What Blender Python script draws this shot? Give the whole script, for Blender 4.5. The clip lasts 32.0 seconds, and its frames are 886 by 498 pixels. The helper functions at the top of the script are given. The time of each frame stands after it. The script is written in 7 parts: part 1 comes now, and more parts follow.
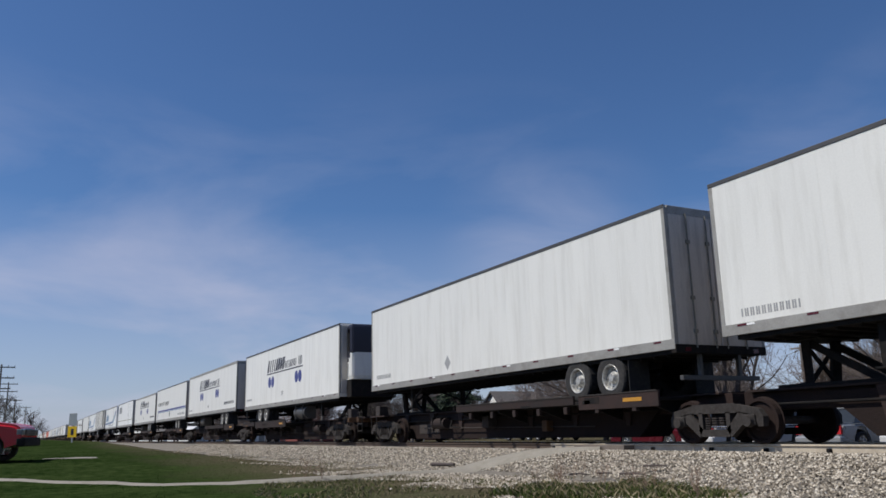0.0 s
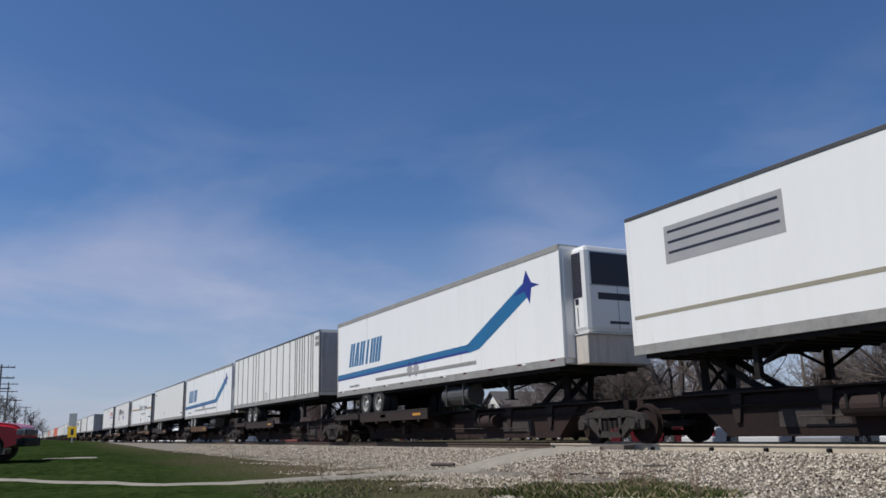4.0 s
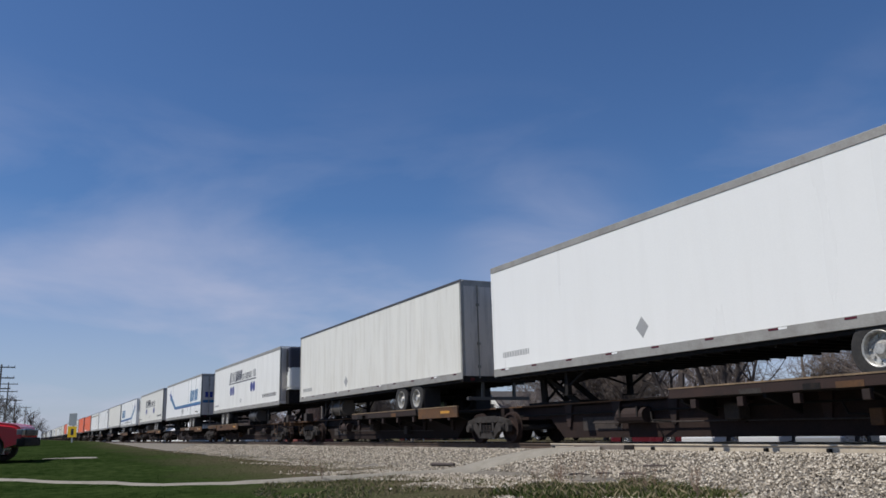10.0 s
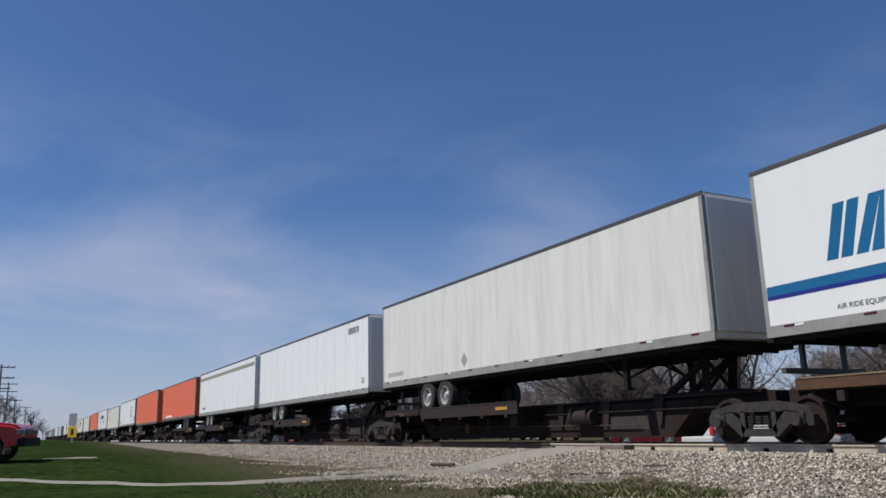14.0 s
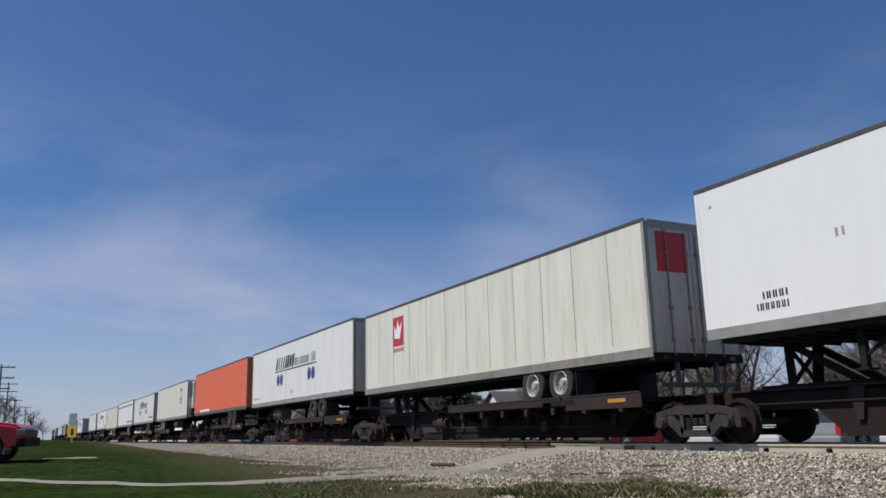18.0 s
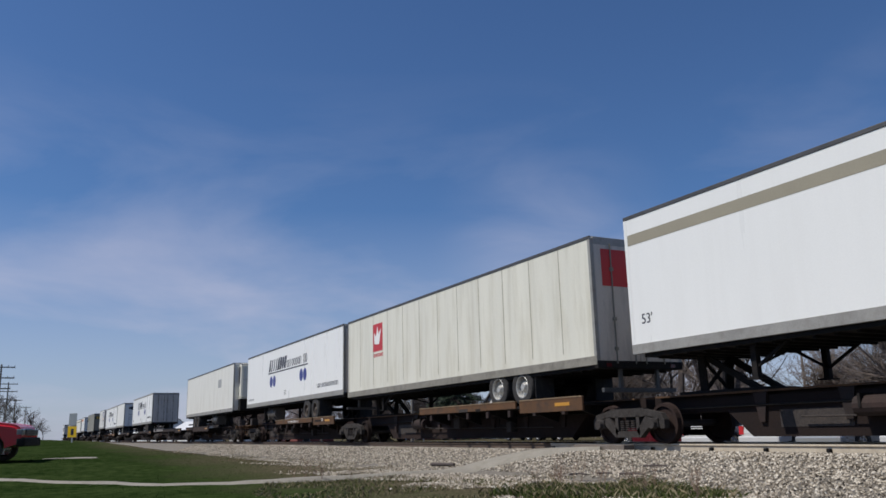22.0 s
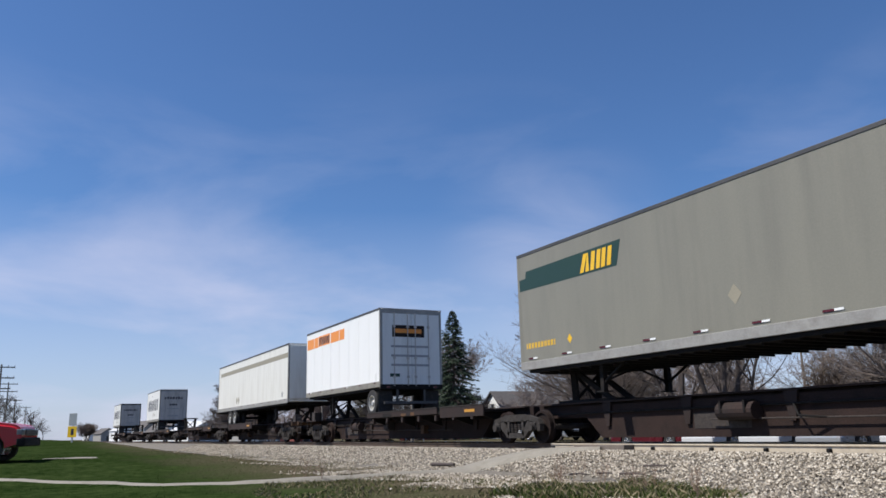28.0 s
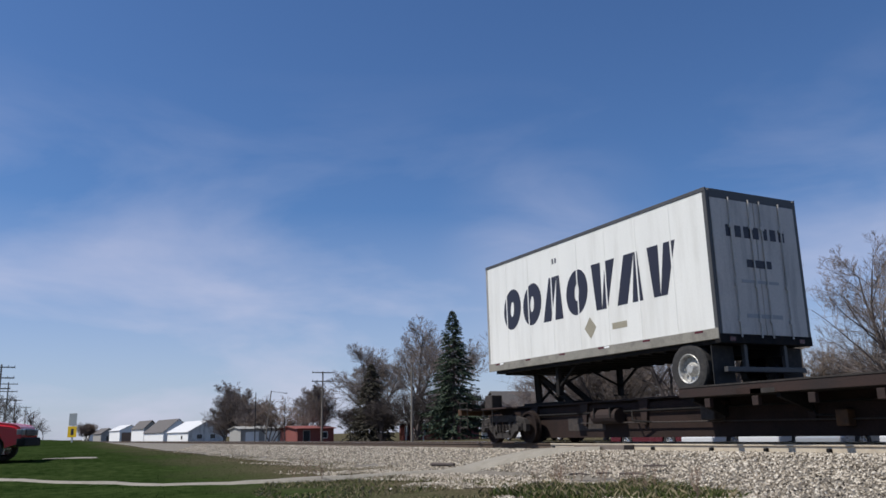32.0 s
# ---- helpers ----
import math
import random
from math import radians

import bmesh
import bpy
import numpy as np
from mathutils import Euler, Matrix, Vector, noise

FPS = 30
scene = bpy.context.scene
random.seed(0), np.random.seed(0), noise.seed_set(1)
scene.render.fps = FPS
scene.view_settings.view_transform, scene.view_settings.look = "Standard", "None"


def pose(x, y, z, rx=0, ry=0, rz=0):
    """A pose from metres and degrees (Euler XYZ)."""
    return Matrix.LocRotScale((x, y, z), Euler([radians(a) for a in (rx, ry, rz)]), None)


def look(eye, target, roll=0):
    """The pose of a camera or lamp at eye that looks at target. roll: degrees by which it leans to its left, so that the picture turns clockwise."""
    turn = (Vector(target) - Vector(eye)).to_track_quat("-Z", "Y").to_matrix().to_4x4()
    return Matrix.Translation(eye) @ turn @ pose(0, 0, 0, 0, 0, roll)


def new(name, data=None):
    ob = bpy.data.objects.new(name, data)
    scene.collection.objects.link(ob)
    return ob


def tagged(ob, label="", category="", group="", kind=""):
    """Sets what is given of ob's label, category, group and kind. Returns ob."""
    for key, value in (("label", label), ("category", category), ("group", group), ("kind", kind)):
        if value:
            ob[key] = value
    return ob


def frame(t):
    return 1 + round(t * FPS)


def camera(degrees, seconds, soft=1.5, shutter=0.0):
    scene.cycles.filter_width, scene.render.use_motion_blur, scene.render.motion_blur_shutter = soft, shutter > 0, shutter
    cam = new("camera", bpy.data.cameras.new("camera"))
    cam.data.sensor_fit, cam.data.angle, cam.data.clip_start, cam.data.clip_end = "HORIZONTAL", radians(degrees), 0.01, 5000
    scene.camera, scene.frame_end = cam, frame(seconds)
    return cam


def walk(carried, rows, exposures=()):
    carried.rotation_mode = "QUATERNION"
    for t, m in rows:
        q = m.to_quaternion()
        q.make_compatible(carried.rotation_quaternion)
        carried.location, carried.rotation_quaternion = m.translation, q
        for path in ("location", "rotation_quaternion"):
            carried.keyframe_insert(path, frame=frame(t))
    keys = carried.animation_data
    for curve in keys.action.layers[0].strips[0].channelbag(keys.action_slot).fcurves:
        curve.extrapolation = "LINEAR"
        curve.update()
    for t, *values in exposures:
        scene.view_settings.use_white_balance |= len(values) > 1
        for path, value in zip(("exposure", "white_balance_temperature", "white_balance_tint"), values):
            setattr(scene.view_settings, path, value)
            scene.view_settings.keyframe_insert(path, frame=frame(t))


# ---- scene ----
# A freight train of highway trailers on spine cars passes a level meadow.
# x runs along the track in the train's direction, y away from the camera, z = 0 is the rail top.
EYE = Vector((0.0, 0.0, 0.379))
HEAD, PITCH, LEAN = radians(62.334), radians(12.895), -1.404
cam = camera(58.31, 32.0, soft=1.6)
gaze = Vector((-math.sin(HEAD) * math.cos(PITCH), math.cos(HEAD) * math.cos(PITCH), math.sin(PITCH)))
stand = look(EYE, EYE + gaze, LEAN)
walk(cam, [(0.0, stand), (32.0, stand)], exposures=((0.0, 0.03), (16.0, 0.03), (17.0, 0.20), (18.0, 0.02), (19.0, 0.05), (22.0, 0.0), (23.0, -0.07), (24.0, 0.0), (27.0, 0.10), (28.0, 0.42), (29.0, 0.20), (30.0, 0.24), (32.0, 0.22)))

SPEED = 26.519          # metres a second, constant
TRACK = 12.958          # the track's centre line
SUN_AZ, SUN_EL = radians(256), radians(55.5)   # azimuth from +x towards +y, height


# ---- light ----
def build_light():
    world = bpy.data.worlds.new("sky")
    scene.world = world
    world.use_nodes = True
    nt = world.node_tree
    nt.nodes.clear()
    out = nt.nodes.new("ShaderNodeOutputWorld")
    bg = nt.nodes.new("ShaderNodeBackground")
    sky = nt.nodes.new("ShaderNodeTexSky")
    sky.sky_type = "NISHITA"
    sky.sun_disc = False
    sky.sun_elevation = SUN_EL
    sky.sun_rotation = radians(90) - SUN_AZ
    sky.altitude, sky.air_density, sky.dust_density, sky.ozone_density = 200, 1.0, 0.6, 3.0
    bg.inputs["Strength"].default_value = 0.071
    # thin high cloud, thicker towards the horizon
    tc = nt.nodes.new("ShaderNodeTexCoord")
    mp = nt.nodes.new("ShaderNodeMapping")
    mp.inputs["Scale"].default_value = (2.0, 2.0, 6.0)
    mp.inputs["Rotation"].default_value = (0.1, 0.12, 0.4)
    mp.inputs["Location"].default_value = (0.0, 0.0, 0.54)
    n1 = nt.nodes.new("ShaderNodeTexNoise")
    n1.inputs["Scale"].default_value, n1.inputs["Detail"].default_value, n1.inputs["Roughness"].default_value = 1.35, 7.0, 0.52
    n1.inputs["Distortion"].default_value = 0.35
    rp = nt.nodes.new("ShaderNodeValToRGB")
    rp.color_ramp.elements[0].position, rp.color_ramp.elements[1].position = 0.45, 0.74
    sep = nt.nodes.new("ShaderNodeSeparateXYZ")
    low = nt.nodes.new("ShaderNodeMapRange")
    low.inputs["From Min"].default_value, low.inputs["From Max"].default_value = 0.43, 0.12
    low.inputs["To Min"].default_value, low.inputs["To Max"].default_value = 0.0, 0.62
    mul = nt.nodes.new("ShaderNodeMath")
    mul.operation = "MULTIPLY"
    haze = nt.nodes.new("ShaderNodeMapRange")
    haze.inputs["From Min"].default_value, haze.inputs["From Max"].default_value = 0.27, -0.02
    haze.inputs["To Min"].default_value, haze.inputs["To Max"].default_value = 0.0, 0.58
    add = nt.nodes.new("ShaderNodeMath")
    add.operation, add.use_clamp = "ADD", True
    mix = nt.nodes.new("ShaderNodeMixRGB")
    mix.inputs["Color2"].default_value = (7.3, 7.4, 9.3, 1)
    tint = nt.nodes.new("ShaderNodeMixRGB")
    tint.blend_type, tint.inputs["Fac"].default_value, tint.inputs["Color2"].default_value = "MULTIPLY", 1.0, (0.70, 0.95, 1.27, 1)
    L = nt.links.new
    L(tc.outputs["Generated"], mp.inputs["Vector"])
    L(mp.outputs["Vector"], n1.inputs["Vector"])
    L(n1.outputs["Fac"], rp.inputs["Fac"])
    L(tc.outputs["Generated"], sep.inputs["Vector"])
    L(sep.outputs["Z"], low.inputs["Value"])
    L(sep.outputs["Z"], haze.inputs["Value"])
    # one loose bank of cirrus
    bank = nt.nodes.new("ShaderNodeVectorMath")
    bank.operation = "DISTANCE"
    bank.inputs[1].default_value = (-0.790, 0.570, 0.225)
    L(tc.outputs["Generated"], bank.inputs[0])
    near = nt.nodes.new("ShaderNodeMapRange")
    near.interpolation_type = "SMOOTHSTEP"
    near.inputs["From Min"].default_value, near.inputs["From Max"].default_value = 0.17, 0.02
    L(bank.outputs["Value"], near.inputs["Value"])
    n2 = nt.nodes.new("ShaderNodeTexNoise")
    n2.inputs["Scale"].default_value, n2.inputs["Detail"].default_value, n2.inputs["Roughness"].default_value = 2.2, 5.0, 0.5
    n2.inputs["Distortion"].default_value = 0.5
    L(mp.outputs["Vector"], n2.inputs["Vector"])
    wisp = nt.nodes.new("ShaderNodeMapRange")
    wisp.inputs["From Min"].default_value, wisp.inputs["From Max"].default_value = 0.30, 0.72
    wisp.inputs["To Max"].default_value = 0.36
    L(n2.outputs["Fac"], wisp.inputs["Value"])
    tuft = nt.nodes.new("ShaderNodeMath")
    tuft.operation = "MULTIPLY"
    L(near.outputs["Result"], tuft.inputs[0])
    L(wisp.outputs["Result"], tuft.inputs[1])
    more = nt.nodes.new("ShaderNodeMath")
    more.operation = "ADD"
    L(tuft.outputs["Value"], more.inputs[0])
    L(rp.outputs["Color"], mul.inputs[0])
    L(low.outputs["Result"], mul.inputs[1])
    L(mul.outputs["Value"], more.inputs[1])
    L(more.outputs["Value"], add.inputs[0])
    L(haze.outputs["Result"], add.inputs[1])
    L(sky.outputs["Color"], tint.inputs["Color1"])
    L(tint.outputs["Color"], mix.inputs["Color1"])
    L(add.outputs["Value"], mix.inputs["Fac"])
    L(mix.outputs["Color"], bg.inputs["Color"])
    L(bg.outputs["Background"], out.inputs["Surface"])
    sun = new("sun", bpy.data.lights.new("sun", "SUN"))
    sun.data.energy, sun.data.angle, sun.data.color = 4.1, radians(0.55), (1.0, 0.955, 0.88)
    way = Vector((math.cos(SUN_AZ) * math.cos(SUN_EL), math.sin(SUN_AZ) * math.cos(SUN_EL), math.sin(SUN_EL)))
    sun.matrix_world = look(way * 100, (0, 0, 0))


build_light()


# ---- materials ----
def mat(name, col, rough=0.6, metal=0.0, var=0.18, scale=1.5, grain=30.0, bump=0.15, dirt=None, amount=0.0, stretch=(1, 1, 1), rand=0.0, spec=0.5):
    m = bpy.data.materials.new(name)
    m.use_nodes = True
    nt = m.node_tree
    b = nt.nodes["Principled BSDF"]
    L = nt.links.new
    tc = nt.nodes.new("ShaderNodeTexCoord")
    mp = nt.nodes.new("ShaderNodeMapping")
    mp.inputs["Scale"].default_value = stretch
    L(tc.outputs["Object"], mp.inputs["Vector"])
    big = nt.nodes.new("ShaderNodeTexNoise")
    big.inputs["Scale"].default_value, big.inputs["Detail"].default_value = scale, 5.0
    fine = nt.nodes.new("ShaderNodeTexNoise")
    fine.inputs["Scale"].default_value, fine.inputs["Detail"].default_value = grain, 3.0
    L(mp.outputs["Vector"], big.inputs["Vector"])
    L(tc.outputs["Object"], fine.inputs["Vector"])
    addn = nt.nodes.new("ShaderNodeMath")
    addn.operation = "ADD"
    L(big.outputs["Fac"], addn.inputs[0])
    L(fine.outputs["Fac"], addn.inputs[1])
    rng = nt.nodes.new("ShaderNodeMapRange")
    rng.inputs["From Min"].default_value, rng.inputs["From Max"].default_value = 0.6, 1.4
    rng.inputs["To Min"].default_value, rng.inputs["To Max"].default_value = 1.0 - var, 1.0 + var
    L(addn.outputs["Value"], rng.inputs["Value"])
    hue = nt.nodes.new("ShaderNodeHueSaturation")
    hue.inputs["Color"].default_value = (*col, 1)
    val = rng.outputs["Result"]
    if rand:
        oi = nt.nodes.new("ShaderNodeObjectInfo")
        rr = nt.nodes.new("ShaderNodeMapRange")
        rr.inputs["To Min"].default_value, rr.inputs["To Max"].default_value = 1 - rand, 1 + rand
        L(oi.outputs["Random"], rr.inputs["Value"])
        mm = nt.nodes.new("ShaderNodeMath")
        mm.operation = "MULTIPLY"
        L(rr.outputs["Result"], mm.inputs[0])
        L(val, mm.inputs[1])
        val = mm.outputs["Value"]
    L(val, hue.inputs["Value"])
    colour = hue.outputs["Color"]
    if dirt:
        st = nt.nodes.new("ShaderNodeTexNoise")
        st.inputs["Scale"].default_value, st.inputs["Detail"].default_value, st.inputs["Roughness"].default_value = scale * 1.7, 8.0, 0.65
        L(mp.outputs["Vector"], st.inputs["Vector"])
        rp = nt.nodes.new("ShaderNodeMapRange")
        rp.inputs["From Min"].default_value, rp.inputs["From Max"].default_value = 0.48, 0.72
        rp.inputs["To Max"].default_value = amount
        L(st.outputs["Fac"], rp.inputs["Value"])
        mx = nt.nodes.new("ShaderNodeMixRGB")
        mx.inputs["Color2"].default_value = (*dirt, 1)
        L(rp.outputs["Result"], mx.inputs["Fac"])
        L(colour, mx.inputs["Color1"])
        colour = mx.outputs["Color"]
    L(colour, b.inputs["Base Color"])
    b.inputs["Metallic"].default_value = metal
    b.inputs["Specular IOR Level"].default_value = spec
    rg = nt.nodes.new("ShaderNodeMapRange")
    rg.inputs["To Min"].default_value, rg.inputs["To Max"].default_value = max(rough - 0.12, 0.03), min(rough + 0.12, 1)
    L(big.outputs["Fac"], rg.inputs["Value"])
    L(rg.outputs["Result"], b.inputs["Roughness"])
    if bump:
        bp = nt.nodes.new("ShaderNodeBump")
        bp.inputs["Strength"].default_value, bp.inputs["Distance"].default_value = bump, 0.02
        L(fine.outputs["Fac"], bp.inputs["Height"])
        L(bp.outputs["Normal"], b.inputs["Normal"])
    return m


STREAK = (2.2, 2.2, 0.25)
M = {
    "white": mat("white_paint", (0.76, 0.752, 0.71), 0.38, var=0.05, scale=0.8, dirt=(0.46, 0.44, 0.39), amount=0.38, stretch=STREAK, bump=0.03, rand=0.04),
    "warm": mat("off_white_paint", (0.72, 0.706, 0.645), 0.42, var=0.06, scale=0.8, dirt=(0.44, 0.40, 0.32), amount=0.42, stretch=STREAK, bump=0.03),
    "bright": mat("bright_white_paint", (0.80, 0.797, 0.77), 0.30, var=0.03, scale=0.6, dirt=(0.6, 0.58, 0.54), amount=0.12, stretch=STREAK, bump=0.02),
    "cream": mat("cream_paint", (0.70, 0.68, 0.585), 0.42, var=0.09, scale=0.8, dirt=(0.42, 0.38, 0.27), amount=0.5, stretch=STREAK, bump=0.03),
    "orange": mat("orange_paint", (0.74, 0.125, 0.035), 0.45, var=0.12, scale=0.7, dirt=(0.55, 0.10, 0.04), amount=0.4, stretch=(1.8, 1.8, 0.3), bump=0.03),
    "olive": mat("grey_green_paint", (0.215, 0.205, 0.165), 0.42, var=0.1, scale=0.7, dirt=(0.13, 0.12, 0.10), amount=0.3, stretch=STREAK, bump=0.03),
    "alu": mat("dull_aluminium", (0.31, 0.30, 0.278), 0.55, metal=0.15, var=0.15, scale=2, dirt=(0.16, 0.14, 0.12), amount=0.5, bump=0.05),
    "alu_dark": mat("grimy_lower_rail", (0.105, 0.092, 0.078), 0.7, var=0.3, scale=2.5, dirt=(0.04, 0.032, 0.026), amount=0.7, bump=0.1),
    "alu_warm": mat("weathered_rail_metal", (0.235, 0.22, 0.185), 0.6, var=0.25, scale=2.5, dirt=(0.10, 0.085, 0.07), amount=0.6, bump=0.08),
    "frame_dust": mat("dusty_truck_casting", (0.046, 0.041, 0.038), 0.9, var=0.45, scale=5, dirt=(0.030, 0.024, 0.021), amount=0.85, bump=0.3, spec=0.2),
    "door": mat("grey_door_panel", (0.55, 0.50, 0.445), 0.45, var=0.12, scale=1.2, dirt=(0.22, 0.20, 0.18), amount=0.6, stretch=(2, 2, 0.35), bump=0.05),
    "dark": mat("dark_underframe", (0.010, 0.009, 0.009), 0.85, var=0.4, scale=3, dirt=(0.032, 0.023, 0.018), amount=0.6, bump=0.2, spec=0.25),
    "rail_edge": mat("dark_top_rail", (0.075, 0.073, 0.072), 0.5, metal=0.2, var=0.2, scale=2, bump=0.05),
    "tyre": mat("tyre_rubber", (0.022, 0.021, 0.021), 0.85, var=0.3, scale=4, dirt=(0.075, 0.065, 0.058), amount=0.55, bump=0.25),
    "rim": mat("white_wheel_rim", (0.46, 0.455, 0.43), 0.45, metal=0.3, var=0.3, scale=7, dirt=(0.10, 0.08, 0.07), amount=0.85, bump=0.05),
    "rim_tan": mat("brown_dusted_rim", (0.080, 0.062, 0.050), 0.75, metal=0.1, var=0.35, scale=6, dirt=(0.05, 0.04, 0.034), amount=0.7, bump=0.08),
    "navy": mat("navy_vinyl", (0.020, 0.030, 0.20), 0.4, var=0.1, bump=0.0),
    "ink": mat("dark_vinyl", (0.018, 0.018, 0.032), 0.45, var=0.15, bump=0.0),
    "blue": mat("bright_blue_vinyl", (0.008, 0.125, 0.28), 0.35, var=0.2, scale=0.7, bump=0.0),
    "deep": mat("deep_blue_vinyl", (0.012, 0.022, 0.21), 0.35, var=0.1, bump=0.0),
    "gold": mat("gold_vinyl", (0.50, 0.24, 0.03), 0.4, var=0.1, bump=0.0),
    "red": mat("red_vinyl", (0.50, 0.025, 0.03), 0.4, var=0.12, bump=0.0),
    "tan": mat("tan_vinyl", (0.30, 0.27, 0.20), 0.5, var=0.1, bump=0.0),
    "green": mat("dark_green_vinyl", (0.014, 0.044, 0.033), 0.45, var=0.12, bump=0.0),
    "yellow": mat("yellow_vinyl", (0.78, 0.46, 0.02), 0.4, var=0.1, bump=0.0),
    "amber": mat("amber_vinyl", (0.80, 0.27, 0.03), 0.4, var=0.1, bump=0.0),
    "grey": mat("grey_vinyl", (0.33, 0.33, 0.33), 0.5, var=0.12, bump=0.0),
    "maroon": mat("dark_red_car_paint", (0.08, 0.007, 0.012), 0.25, var=0.06, bump=0.0),
    "pale": mat("pale_vinyl", (0.80, 0.80, 0.78), 0.4, var=0.1, bump=0.0),
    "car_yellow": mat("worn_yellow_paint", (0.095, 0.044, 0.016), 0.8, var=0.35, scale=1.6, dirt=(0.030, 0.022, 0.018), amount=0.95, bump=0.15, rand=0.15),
    # worn yellow edge, made paler to carry the sun's highlight in its colour
    "lip_tan": mat("worn_lit_edge", (0.21, 0.145, 0.085), 0.75, var=0.4, scale=3, dirt=(0.05, 0.035, 0.025), amount=0.8, bump=0.15),
    "car_rust": mat("rust_brown_paint", (0.023, 0.011, 0.0085), 0.85, var=0.5, scale=1.1, dirt=(0.012, 0.008, 0.007), amount=1.0, bump=0.2, rand=0.25),
    "sill": mat("brown_sill_steel", (0.026, 0.0155, 0.013), 0.9, var=0.35, scale=1.4, dirt=(0.013, 0.009, 0.008), amount=0.75, bump=0.2, rand=0.35, spec=0.25),
    "cast": mat("dusty_cast_steel", (0.042, 0.033, 0.029), 0.85, var=0.4, scale=5, dirt=(0.012, 0.010, 0.010), amount=0.8, bump=0.3),
    "steel": mat("polished_rail_steel", (0.42, 0.40, 0.38), 0.3, metal=0.9, var=0.12, scale=3, bump=0.03),
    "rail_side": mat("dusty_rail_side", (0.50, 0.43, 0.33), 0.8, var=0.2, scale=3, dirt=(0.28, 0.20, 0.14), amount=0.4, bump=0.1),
    "rail_brown": mat("brown_rail_side", (0.085, 0.058, 0.042), 0.85, var=0.25, scale=3, bump=0.1),
    "tie": mat("weathered_tie_wood", (0.14, 0.115, 0.095), 0.9, var=0.35, scale=4, stretch=(1, 0.15, 1), bump=0.4, rand=0.3),
    "stone": None,
    "concrete": mat("pale_gravel_path", (0.25, 0.228, 0.19), 0.9, var=0.22, scale=2, grain=60, dirt=(0.17, 0.15, 0.11), amount=0.6, bump=0.3),
    "bark": mat("grey_bark", (0.080, 0.064, 0.058), 0.95, var=0.3, scale=2, bump=0.4, rand=0.15),
    "twig": mat("pinkish_grey_twigs", (0.20, 0.165, 0.15), 0.95, var=0.25, scale=0.6, bump=0.0, rand=0.12),
    "bark_warm": mat("warm_twig_bark", (0.20, 0.155, 0.125), 0.95, var=0.3, scale=2, bump=0.3, rand=0.15),
    "needle": mat("spruce_needles", (0.030, 0.050, 0.026), 0.8, var=0.5, scale=1.2, grain=8, bump=0.0),
    "needle_brown": mat("shaded_spruce_needles", (0.068, 0.060, 0.042), 0.85, var=0.4, scale=1.2, grain=8, bump=0.0),
    "siding": mat("white_siding", (0.82, 0.82, 0.81), 0.6, var=0.07, scale=1.5, dirt=(0.5, 0.48, 0.44), amount=0.3, bump=0.05),
    "brick": mat("dark_red_brick", (0.20, 0.055, 0.045), 0.85, var=0.25, scale=3, bump=0.3),
    "roof": mat("grey_shingles", (0.105, 0.095, 0.09), 0.9, var=0.25, scale=3, bump=0.3),
    "roof_pale": mat("galvanised_roof", (0.62, 0.62, 0.62), 0.55, metal=0.1, var=0.14, scale=2, dirt=(0.36, 0.32, 0.27), amount=0.4, bump=0.05),
    "greywood": mat("weathered_grey_boards", (0.30, 0.29, 0.27), 0.9, var=0.3, scale=2, stretch=(3, 3, 0.3), bump=0.3),
    "weathered_white": mat("flaking_white_boards", (0.56, 0.55, 0.52), 0.8, var=0.25, scale=0.6, dirt=(0.20, 0.185, 0.165), amount=0.9, stretch=(2, 2, 0.4), bump=0.2),
    "glass": mat("dark_window_glass", (0.03, 0.035, 0.04), 0.08, var=0.1, bump=0.0),
    "trim": mat("white_trim", (0.78, 0.78, 0.76), 0.5, var=0.05, bump=0.0),
    "pole": mat("grey_pole_wood", (0.21, 0.18, 0.15), 0.9, var=0.25, scale=3, stretch=(3, 3, 0.2), bump=0.3),
    "wire": mat("black_wire", (0.03, 0.03, 0.03), 0.6, var=0.1, bump=0.0),
    "sign_yellow": mat("yellow_sign_paint", (0.80, 0.50, 0.01), 0.45, var=0.08, bump=0.0),
    "sign_grey": mat("bare_sign_metal", (0.42, 0.43, 0.42), 0.45, metal=0.4, var=0.1, bump=0.0),
    "truck_red": mat("red_car_paint", (0.50, 0.012, 0.022), 0.22, var=0.06, scale=1, bump=0.0),
    "plastic": mat("dark_bumper_plastic", (0.030, 0.030, 0.032), 0.6, var=0.15, bump=0.05),
    "chrome": mat("bright_alloy", (0.62, 0.62, 0.62), 0.25, metal=0.9, var=0.1, bump=0.0),
    "lamp": mat("headlamp_glass", (0.16, 0.16, 0.16), 0.12, var=0.1, bump=0.0),
    "car_white": mat("white_car_paint", (0.55, 0.55, 0.55), 0.25, var=0.04, bump=0.0),
    "car_silver": mat("silver_car_paint", (0.42, 0.43, 0.44), 0.3, metal=0.5, var=0.05, bump=0.0),
    "weed": mat("dry_weed_stalks", (0.25, 0.165, 0.115), 0.9, var=0.3, scale=3, bump=0.0),
    "asphalt": mat("grey_asphalt", (0.075, 0.073, 0.07), 0.9, var=0.2, scale=1.5, grain=80, bump=0.3),
}


